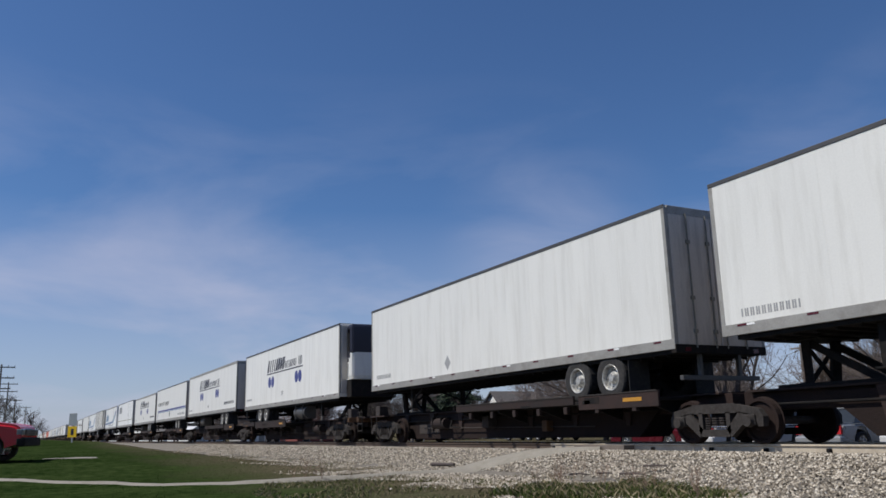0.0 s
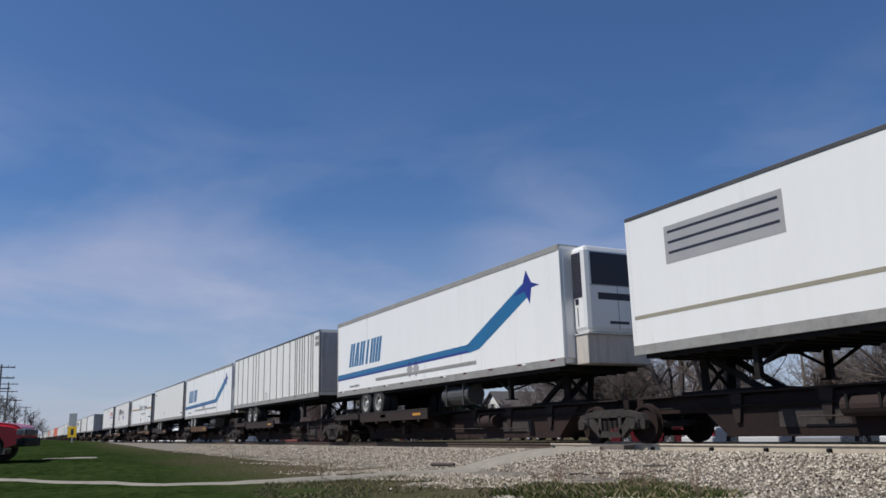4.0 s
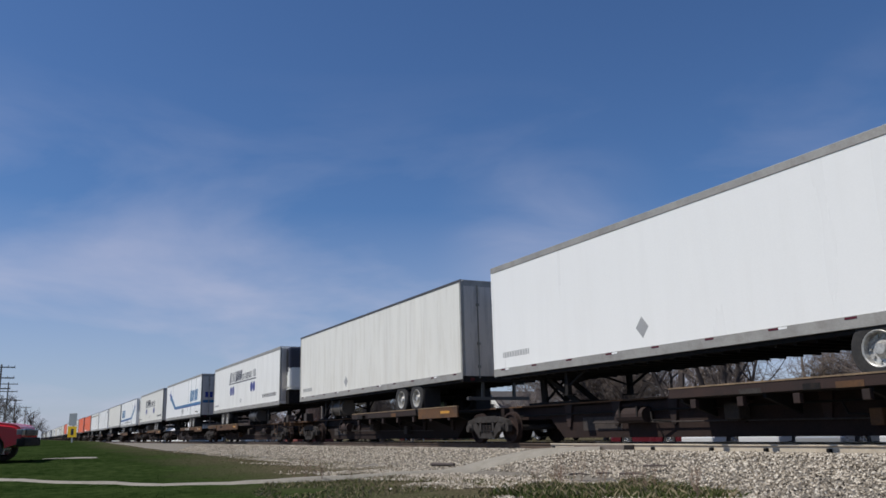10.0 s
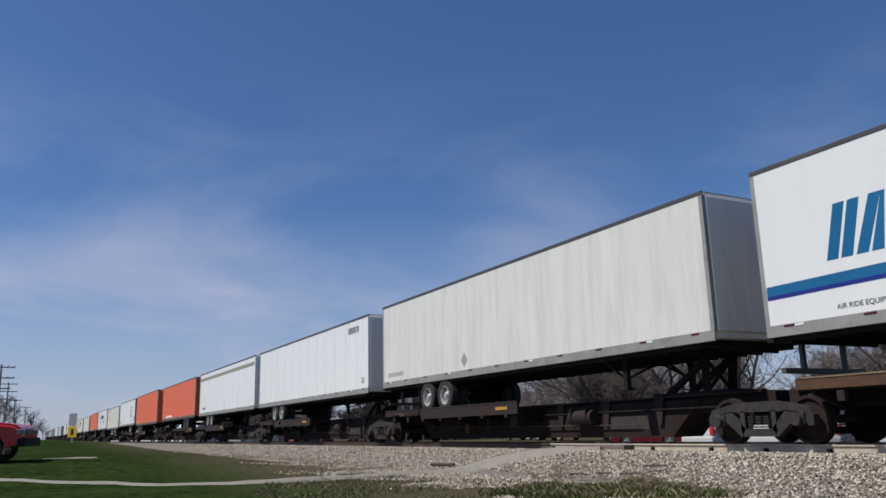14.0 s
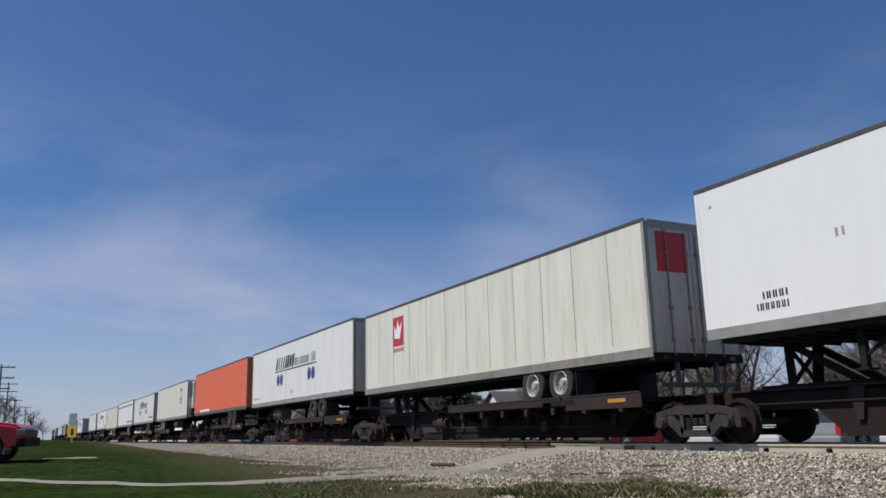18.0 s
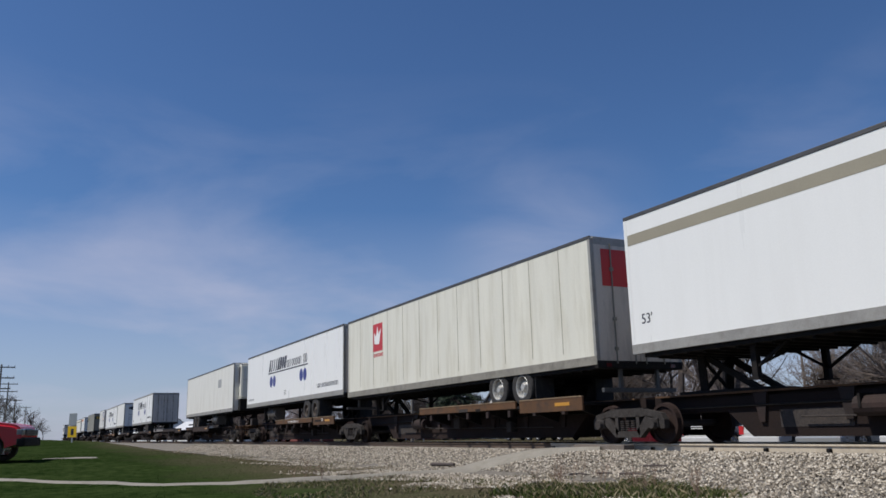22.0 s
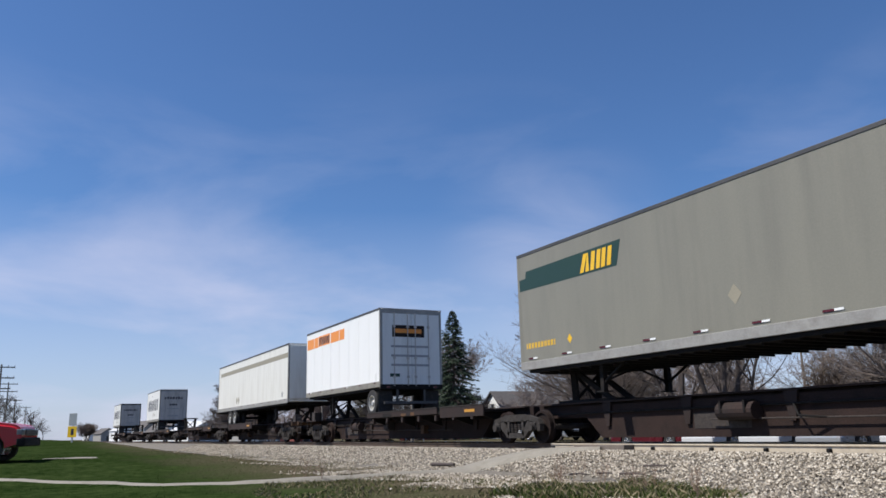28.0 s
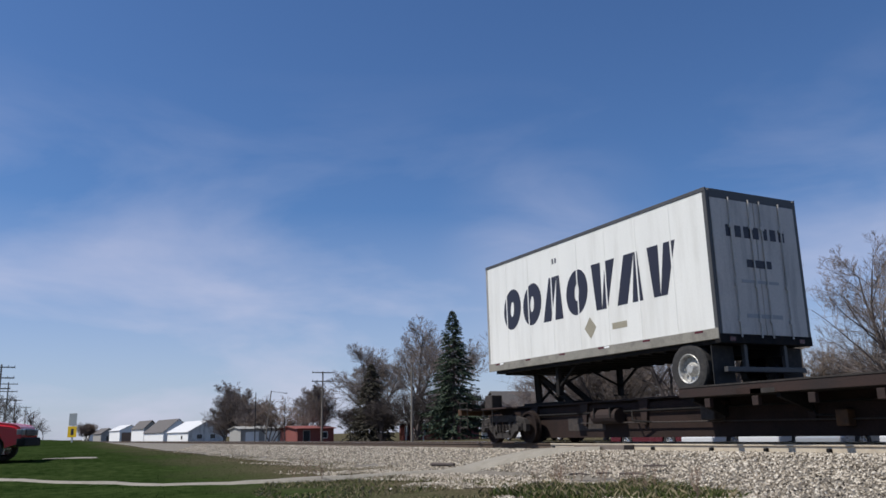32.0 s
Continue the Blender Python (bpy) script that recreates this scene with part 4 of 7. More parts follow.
def freight_livery(th, L):
    z = B0
    emblem(th, 5.75, 7.85, z + 1.92, z + 2.82, "vbo", "deep", 0.06, 0.33, "bold navy company emblem")
    decal("swoosh", lambda b: plate(b, [(5.82, z + 1.34), (5.9, z + 1.72), (7.7, z + 1.9)], -HALF), "amber", th, "orange wedge emblem")
    decal("swoosh_gap", lambda b: plate(b, [(5.86, z + 1.66), (5.87, z + 1.70), (7.5, z + 1.86), (7.45, z + 1.83)], -HALF - 0.005), "pale", th)
    decal("emblem_line", lambda b: strokes(b, 6.68, 7.78, z + 1.30, z + 1.50, 7, 0.0, 0.3, 92), "deep", th)


def yellow_band_livery(th, L):
    z = B0
    decal("band", lambda b: rect(b, 0.05, 1.62, z + 2.30, z + 2.76), "amber", th, "orange band under the roof")
    decal("band", lambda b: rect(b, 1.68, 3.2, z + 2.32, z + 2.78), "amber", th)
    decal("band", lambda b: rect(b, 3.3, 5.0, z + 2.32, z + 2.76), "amber", th)
    emblem(th, 1.74, 3.15, z + 2.37, z + 2.72, "vboooo", "ink", 0.1, 0.36, "black company emblem on the band", y=-HALF - 0.005)


def road_livery(th, L):
    z = B0
    emblem(th, 0.82, 7.62, z + 1.12, z + 2.22, "oowovwv", "ink", 0.10, 0.40, "huge black company emblem")
    decal("placard_holder", lambda b: diamond(b, 4.7, z + 0.75, 0.22), "tan", th)
    decal("sticker", lambda b: rect(b, 5.5, 6.0, z + 0.62, z + 0.76), "tan", th)
    for x in (3.3, 3.42):
        decal("sticker", lambda b: rect(b, x, x + 0.06, z + 2.55, z + 2.68), "ink", th)


def code_mark(th, x, z, n, seed, material="ink", h=0.14):
    decal("number_line", lambda b: strokes(b, x, x + n * 0.13, z, z + h, n, 0, 0.3, seed), material, th, "short line of dark marks")


TAN_RIMS = {12, 24, 25, 28, 29, 31, 34, 35, 37, 39, 41}   # trailers with brown, dusty wheels
RIBS = (1.0, 2.15, 3.4, 4.62, 5.25, 5.85, 7.05, 8.3, 9.55, 10.7, 11.85, 12.78, 13.05, 13.47, 13.88, 14.22, 14.8, 15.22, 15.5)


def make_trailer(name_, u, L, rear_right, paint, style="smooth", reefer=False, rear="door", length_seed=0, dark_top=True, bot=BOT, top=TOP, setback=3.1):
    """A highway semitrailer; u is the x of its left end at the start."""
    words = {"white": "white", "bright": "bright white", "cream": "cream", "orange": "orange", "olive": "grey-green", "warm": "off-white"}[paint]
    pup = L < 10
    label = f"{words} {'short ' if pup else ''}{'refrigerated ' if reefer else ''}semitrailer {'with ribbed sides ' if style == 'ribbed' else ''}riding on a spine car"
    th = empty("semitrailer", (u, TRACK, DECK), label, "trailer", "semitrailers on the train")

    def X(a, b):
        return (a, b) if rear_right else (L - b, L - a)

    def bx(name, a, b, y0, y1, z0, z1, material, bevel=0.0, label=""):
        x0, x1 = X(a, b)
        key = (name, round(x0, 3), round(x1, 3), y0, y1, z0, z1, material, bevel)

        def make():
            bm = bmesh.new()
            return mesh_of(box(bm, x0, x1, y0, y1, z0, z1, bevel), name, material)
        return link(name, shared(key, make), th, None, label)

    bx("body", 0.02, L - 0.02, -HALF, HALF, bot + 0.02, top - 0.03, paint, 0.02)
    for s in (-1, 1):
        y0, y1 = sorted((s * (HALF - 0.03), s * (HALF + 0.012)))
        bx("top_rail", 0.0, L, y0, y1, top - (0.16 if not dark_top else 0.085), top, "alu" if not dark_top else "rail_edge", 0.008)
        bx("bottom_rail", 0.0, L, y0, y1, bot - 0.04, bot + 0.17, {"orange": "alu_dark", "cream": "alu_warm"}.get(paint, "alu_warm" if pup else "alu"), 0.008, "dull grey aluminium lower rail")
    bx("roof", 0.05, L - 0.05, -HALF + 0.03, HALF - 0.03, top - 0.03, top + 0.005, "alu")
    bx("floor_frame", 0.3, L - 0.1, -HALF + 0.06, HALF - 0.06, bot - 0.12, bot + 0.02, "dark")

    def cross():
        bm = bmesh.new()
        x = 0.6
        while x < L - 0.3:
            a, b = X(x, x + 0.06)
            box(bm, a, b, -HALF + 0.16, HALF - 0.16, bot - 0.17, bot - 0.02)
            x += 0.42
        return mesh_of(bm, "floor_grid", "dark")
    tagged(link("floor_grid", shared(("cross", L, rear_right, bot, top), cross), th), kind="stuff")
    # front and rear ends
    for s in (-1, 1):
        y0, y1 = sorted((s * (HALF - 0.10), s * (HALF + 0.006)))
        bx("corner_post", -0.004, 0.10, y0, y1, bot + 0.15, top - 0.08, paint if paint not in ("white", "warm", "orange", "cream") else "alu", 0.01)
        bx("rear_post", L - 0.09, L + 0.004, y0, y1, bot - 0.02, top - 0.05, "alu" if rear != "dark" else "rail_edge", 0.01)
    bx("rear_header", L - 0.09, L + 0.006, -HALF + 0.1, HALF - 0.1, top - 0.2, top - 0.01, "alu" if rear != "dark" else "rail_edge", 0.01)
    bx("rear_sill", L - 0.12, L + 0.02, -HALF, HALF, bot - 0.12, bot + 0.06, "dark", 0.01)
    door_paint = {"orange": "orange", "olive": "olive"}.get(paint, "white" if pup and name_ != "road" else "door")
    for s in (-1, 1):
        y0, y1 = sorted((s * 0.012, s * (HALF - 0.10)))
        bx("rear_door", L - 0.05, L + 0.014, y0, y1, bot + 0.06, top - 0.2, door_paint, 0.006, "grey rear door leaf" if door_paint in ("door", "white") else "")
        for o in (0.16, 0.72):
            def rod():
                bm = bmesh.new()
                x = L + 0.035 if rear_right else -0.035
                beam(bm, (x, s * o, bot + 0.0), (x, s * o, top - 0.16), 0.017, 0.017, 8)
                for zz in (bot + 0.3, bot + 1.0, bot + 2.2):
                    box(bm, x - 0.02, x + 0.02, s * o - 0.05, s * o + 0.05, zz, zz + 0.08)
                return mesh_of(bm, "lock_rod", "door" if pup else "alu_warm")
            link("lock_rod", shared(("rod", L, rear_right, s, o, paint == "orange", bot, top), rod), th)
        y0, y1 = sorted((s * 0.52, s * 0.60))
        bx("bumper_post", L - 0.14, L - 0.06, y0, y1, bot - 0.62, bot - 0.1, "rail_edge")
        bx("tail_lamp", L + 0.0, L + 0.03, *sorted((s * 0.9, s * 1.05)), bot - 0.08, bot + 0.0, "maroon")
    bx("bumper_bar", L - 0.15, L - 0.05, -1.1, 1.1, bot - 0.66, bot - 0.56, "rail_edge", 0.01)
    bx("front_wall", -0.03, 0.04, -HALF + 0.08, HALF - 0.08, bot + 0.15, top - 0.1, "door" if paint in ("white", "cream") else paint, 0.02)
    # running gear
    axles = [L - setback] if pup else [L - setback - 1.23, L - setback]
    tyre, rim = shared("tyre", tyre_mesh), shared(("rim", pup, length_seed in TAN_RIMS), lambda: rim_mesh("rim_tan" if length_seed in TAN_RIMS else "rim"))
    for a in axles:
        c = sum(X(a, a)) / 2

        def axle():
            bm = bmesh.new()
            return mesh_of(beam(bm, (0, -1.1, 0), (0, 1.1, 0), 0.065, 0.065, 10), "axle", "dark")
        link("axle", shared("axle", axle), th, (c, 0, 0.502))
        for s in (-1, 1):
            for o in (1.13, 0.80):
                w = link("tyre", tyre, th, (c, s * o, 0.502), turn=(0, 0, 0 if s < 0 else math.pi))
                if o > 1:
                    link("rim", rim, w, label="grimy brown wheel rim" if length_seed in TAN_RIMS else "pale steel wheel rim")
    g0, g1 = axles[0] - 0.9, axles[-1] + 0.8
    for s in (-1, 1):
        y0, y1 = sorted((s * 0.45, s * 0.55))
        bx("bogie_rail", g0, g1, y0, y1, bot - 0.32, bot - 0.14, "dark")
        bx("mudflap", axles[-1] + 0.62, axles[-1] + 0.635, *sorted((s * 0.68, s * 1.26)), 0.12, bot - 0.14, "tyre", 0.0, "black rubber mud flap")
        # landing gear
        gx = 2.9 if pup else 3.0

        def leg():
            bm = bmesh.new()
            a = X(gx, gx)[0]
            box(bm, a - 0.06, a + 0.06, s * 0.98 - 0.06, s * 0.98 + 0.06, 0.24, bot - 0.1)
            box(bm, a - 0.14, a + 0.14, s * 0.98 - 0.13, s * 0.98 + 0.13, 0.21, 0.24)
            k = 1 if rear_right else -1
            beam(bm, (a, s * 0.98, 0.42), (a + k * 0.75, s * 0.98, bot - 0.12), 0.05)
            beam(bm, (a, s * 0.98, 0.45), (a, -s * 0.1, bot - 0.14), 0.045)
            return mesh_of(bm, "landing_leg", "dark")
        link("landing_leg", shared(("leg", L, rear_right, s, bot, top), leg), th)
    bx("kingpin_plate", 0.35, 1.7, -0.6, 0.6, bot - 0.15, bot - 0.1, "dark")
    # reflective marks on the lower rail
    chips = shared("chip", lambda: mesh_of(box(bmesh.new(), -0.11, 0.11, -0.003, 0.003, -0.020, 0.020), "reflector", "maroon"))
    chips2 = shared("chip2", lambda: mesh_of(box(bmesh.new(), -0.09, 0.09, -0.003, 0.003, -0.020, 0.020), "reflector", "pale"))
    if paint != "cream" and (style != "bare" or paint == "olive" or name_ in ("plain", "stripe", "gold", "arrow", "olive_stripe")):
        n = 6 if pup else 11
        for i in range(n):
            x = 0.5 + (L - 1.0) * i / (n - 1)
            zr = bot + (0.24 if paint == "olive" else 0.135)
            link("reflector", chips, th, (x, -HALF - 0.014, zr))
            if paint in ("orange", "olive") or i % 3 == 0:
                link("reflector", chips2, th, (x + 0.2, -HALF - 0.014, zr))
    if style == "ribbed":
        rib = shared(("rib", paint, bot, top), lambda: mesh_of(box(bmesh.new(), -0.035, 0.035, -0.026, 0.0, bot + 0.17, top - 0.09, 0.006), "side_post", "alu"))
        for x in RIBS:
            link("side_post", rib, th, (x, -HALF + 0.002, 0))
    elif style == "seamed":
        seam = shared(("seam", paint, bot, top), lambda: mesh_of(box(bmesh.new(), -0.022, 0.022, -0.007, 0.0, bot + 0.17, top - 0.09), "panel_seam", paint))
        n = 8 if pup else 13
        for i in range(1, n):
            link("panel_seam", seam, th, (L * i / n, -HALF + 0.002, 0))
    elif style == "smooth" and paint != "cream":
        seam = shared(("fine", paint, bot, top), lambda: mesh_of(box(bmesh.new(), -0.010, 0.010, -0.003, 0.0, bot + 0.17, top - 0.09), "panel_seam", paint))
        for i in range(1, 14):
            if not pup:
                link("panel_seam", seam, th, (L * i / 13.3, -HALF + 0.001, 0))
    if reefer:
        k = -1 if rear_right else 1
        fx = 0.0 if rear_right else L

        def rb(name, a, b, y0, y1, z0, z1, material, bevel=0.0, label=""):
            x0, x1 = sorted((fx + k * a, fx + k * b))
            key = ("reefer", name, name_ == "card", round(x0, 3), round(x1, 3), y0, y1, z0, z1, material)
            return link(name, shared(key, lambda: mesh_of(box(bmesh.new(), x0, x1, y0, y1, z0, z1, bevel), name, material)), th, None, label)

        pale = reefer == "cream"
        unit = rb("cooling_unit", 0.03, 0.60, -0.99, 0.99, bot + 0.72, top - 0.10, reefer, 0.14, "rounded refrigeration unit on the trailer's front wall")
        sg = rb("side_grille", 0.10, 0.46, -1.0, -0.96, bot + 1.60, top - 0.28, "ink", 0.012, "black side grille")

        def cells():
            bm = bmesh.new()
            for r in range(11):
                for c in range(5):
                    x = fx + k * (0.135 + c * 0.062 + (0.031 if r % 2 else 0.0))
                    z = bot + 1.78 + r * 0.083
                    bmesh.ops.create_cone(bm, cap_ends=True, segments=6, radius1=0.023, radius2=0.023, depth=0.008, matrix=Matrix.Translation((x, -1.003, z)) @ Matrix.Rotation(math.pi / 2, 4, "X"))
            return mesh_of(bm, "grille_mesh", "rail_edge")
        tagged(link("grille_mesh", shared(("cells", fx, k, bot, top), cells), th, None, "grey honeycomb mesh"), kind="stuff")
        if reefer == "white":
            rb("upper_shell", 0.025, 0.615, -1.0, 1.0, bot + 1.74, top - 0.09, "ink", 0.12, "black upper shell")
        rb("front_grille", 0.585 if pale or reefer == "bright" else 0.60, 0.612, -0.80, 0.80, bot + 1.92, top - 0.28, ("tan" if name_ == "card" else "cream") if pale else "ink", 0.01, "upper front panel")
        rb("panel_gap", 0.598, 0.604, -0.012, 0.012, bot + 0.82, bot + 1.90, "grey")
        rb("panel_gap", 0.598, 0.604, -0.86, 0.86, bot + 1.895, bot + 1.915, "grey")
        rb("unit_skirt", 0.03, 0.54, -0.97, 0.97, bot - 0.02, bot + 0.70, "door" if reefer == "bright" else "dark", 0.02, "pale lower nose" if reefer == "bright" else "black box under the unit")
        rb("drip_edge", 0.02, 0.62, -1.0, 1.0, bot + 0.70, bot + 0.725, reefer, 0.004)
        rb("fuel_gauge", 0.18, 0.30, -1.004, -0.96, bot + 1.44, bot + 1.58, "ink")
        rb("door_latch", 0.24, 0.26, -1.004, -0.98, bot + 0.9, bot + 1.36, "rail_edge")
        rb("service_port", 0.60, 0.612, 0.42, 0.56, bot + 0.98, bot + 1.12, "ink", 0.004)
        if pale:
            rb("emblem_card" if name_ == "card" else "sticker", 0.612, 0.618, -0.26, 0.10, top - 0.98, top - 0.62, "red" if name_ == "card" else "tan", 0.0, "small sticker")
            rb("sticker", 0.612, 0.618, -0.26, 0.02, top - 0.58, top - 0.44, "ink")

            def guard():
                bm = bmesh.new()
                a, b = fx + k * 0.05, fx + k * 0.70
                for y in (-0.96, 0.96):
                    beam(bm, (a, y, top - 0.04), (b, y, top - 0.16), 0.022, 0.022, 8)
                beam(bm, (b, -0.96, top - 0.16), (b, 0.96, top - 0.16), 0.022, 0.022, 8)
                beam(bm, (b, 0.96, top - 0.16), (b, 0.98, bot + 0.75), 0.022, 0.022, 8)
                for y in (-0.4, 0.2):
                    beam(bm, (a, y, top - 0.05), (b, y, top - 0.16), 0.014, 0.014, 6)
                return mesh_of(bm, "guard_rail", "rail_edge")
            link("guard_rail", shared(("guard", fx, k, bot, top), guard), th, None, "bent dark guard pipe")
        else:
            for zz, ww in ((bot + 1.55, 0.62), (bot + 0.95, 0.3))[:2 if reefer == "bright" else 0]:
                rb("emblem_line", 0.602, 0.608, -ww, ww, zz, zz + 0.17 if ww > 0.5 else zz + 0.07, "ink")

        def tank():
            bm = bmesh.new()
            a = X(5.2, 6.9)
            beam(bm, (a[0], -0.85, bot - 0.45), (a[1], -0.85, bot - 0.45), 0.30, 0.30, 18)
            for q in (0.3, 1.4):
                box(bm, a[0] + q, a[0] + q + 0.06, -1.16, -0.5, bot - 0.76, bot - 0.1)
            return mesh_of(bm, "fuel_tank", "rail_edge")
        link("fuel_tank", shared(("tank", L, rear_right, bot, top), tank), th, None, "round dark fuel tank")
    elif length_seed in (3, 5, 11, 16, 19, 28, 31, 34):
        def front_tank():
            bm = bmesh.new()
            a = X(3.5, 5.0)
            beam(bm, (a[0], -0.72, bot - 0.47), (a[1], -0.72, bot - 0.47), 0.30, 0.30, 18)
            for q in (0.25, 1.2):
                box(bm, a[0] + q, a[0] + q + 0.06, -1.03, -0.4, bot - 0.79, bot - 0.1)
            return mesh_of(bm, "fuel_tank", "alu_dark")
        link("fuel_tank", shared(("front_tank", L, rear_right, bot, top), front_tank), th, None, "grimy round tank under the floor")
    return th


# name, left end at the start, length, rear at the right, paint, side style, reefer unit's paint,
# how much higher than usual its roof and its lower rail are, and how far its last axle stands from the rear
TRAIN = [
    ("plain", -10.91, 16.15, True, "white", "smooth", None, 0.08, 0.12, 3.10),
    ("plain", -28.33, 16.15, True, "white", "smooth", None, 0.03, 0.03, 2.15),
    ("dots", -48.04, 16.15, False, "white", "smooth", "white", 0.04, -0.04, 3.35),
    ("dots", -66.52, 16.15, True, "white", "smooth", None, 0.06, 0.05, 2.67),
    ("blue_line", -83.89, 16.15, True, "white", "bare", None, -0.04, -0.01, 3.17),
    ("dots", -101.02, 16.15, True, "white", "smooth", None, -0.13, 0.00, 3.10),
    ("sign", -119.50, 16.15, True, "bright", "bare", None, 0.00, 0.00, 3.10),
    ("arrow", -138.20, 16.15, False, "bright", "bare", "bright", 0.00, 0.00, 3.10),
    ("ribs", -156.99, 16.4, False, "white", "ribbed", None, 0.09, 0.16, 3.95),
    ("arrow", -173.99, 16.15, False, "bright", "bare", "bright", 0.02, -0.08, 2.90),
    ("seams", -191.43, 16.15, False, "white", "seamed", None, 0.01, 0.05, 3.22),
    ("gold", -210.01, 16.15, True, "bright", "bare", None, -0.06, -0.04, 2.70),
    ("dots", -229.83, 16.15, False, "white", "smooth", "bright", -0.01, -0.06, 3.41),
    ("red_word", -249.03, 16.15, True, "white", "bare", None, 0.03, 0.03, 2.60),
    ("empty", -267.00, 17.2, True, "car_yellow", "", None, 0.00, 0.00, 3.10),
    ("plain", -284.51, 16.15, True, "bright", "bare", None, -0.01, -0.05, 3.44),
    ("plain", -302.50, 16.15, True, "warm", "smooth", None, 0.02, 0.02, 3.33),
    ("dots", -322.11, 16.15, False, "white", "smooth", "white", -0.03, 0.03, 2.91),
    ("arrow", -342.94, 16.15, True, "bright", "bare", None, 0.07, 0.01, 2.79),
    ("dots", -361.43, 16.15, True, "warm", "smooth", None, 0.06, 0.03, 3.00),
    ("arrow", -381.15, 16.15, False, "bright", "bare", "bright", 0.01, -0.02, 3.08),
    ("plain", -398.51, 16.15, False, "warm", "smooth", None, 0.02, 0.08, 3.58),
    ("code", -416.10, 16.15, False, "bright", "seamed", None, -0.02, -0.00, 3.10),
    ("stripe", -433.30, 16.15, False, "bright", "bare", None, 0.00, 0.00, 3.10),
    ("plain", -451.30, 16.15, True, "orange", "smooth", None, 0.00, 0.00, 3.10),
    ("plain", -470.87, 16.15, False, "orange", "smooth", None, 0.11, -0.08, 3.48),
    ("circle", -488.63, 16.15, True, "bright", "bare", None, 0.05, 0.09, 3.28),
    ("card", -506.33, 16.15, True, "cream", "smooth", None, -0.10, -0.07, 3.41),
    ("dots", -523.75, 16.15, True, "white", "smooth", None, 0.06, 0.05, 3.96),
    ("plain", -541.26, 16.15, True, "orange", "smooth", None, 0.08, 0.07, 3.22),
    ("card", -560.73, 16.15, False, "cream", "smooth", "cream", -0.01, 0.04, 3.19),
    ("dots", -579.37, 16.15, True, "warm", "smooth", None, -0.05, 0.06, 3.21),
    ("expedited", -596.89, 16.15, True, "bright", "bare", None, 0.04, 0.03, 2.94),
    ("card", -614.29, 16.15, True, "cream", "smooth", None, -0.07, -0.08, 3.26),
    ("dots", -630.96, 16.15, True, "bright", "bare", None, -0.05, 0.08, 3.75),
    ("patch", -650.76, 16.15, False, "warm", "smooth", "cream", 0.00, 0.04, 3.47),
    ("empty", -666.60, 14.8, True, "car_rust", "", None, 0.00, 0.00, 3.10),
    ("dots", -686.52, 16.15, True, "bright", "smooth", None, -0.03, -0.02, 3.10),
    ("oval", -704.65, 8.7, True, "white", "bare", None, 0.00, 0.00, 0.90),
    ("dots", -721.10, 16.15, True, "bright", "bare", None, 0.00, 0.00, 3.10),
    ("freight", -733.16, 8.8, False, "white", "ribbed_pup", None, 0.06, 0.19, 1.50),
    ("green_band", -760.45, 15.7, True, "olive", "bare", None, 0.08, 0.02, 3.26),
    ("yellow_band", -778.85, 8.8, True, "bright", "seamed", None, 0.07, 0.16, 0.90),
    ("olive_stripe", -797.99, 16.15, False, "warm", "bare", None, -0.02, 0.07, 3.42),
    ("empty", -815.60, 16.8, True, "car_rust", "", None, 0.00, 0.00, 3.10),
    ("road", -833.27, 8.6, True, "white", "seamed", None, 0.05, 0.10, 0.90),
    ("empty", -850.20, 16.4, True, "car_rust", "", None, 0.00, 0.00, 3.10),
    ("road", -868.20, 8.6, True, "white", "seamed", None, 0.07, 0.11, 0.90),
]
PUP_RIGHT = {38: -688.2, 40: -723.6, 42: -762.0, 45: -817.0, 47: -851.4}   # where a short trailer's car ends
DOUBLE = {1, 11, 16, 19, 24, 29, 34, 39, 42}    # coupled car ends lie left of these
MOVERS = []


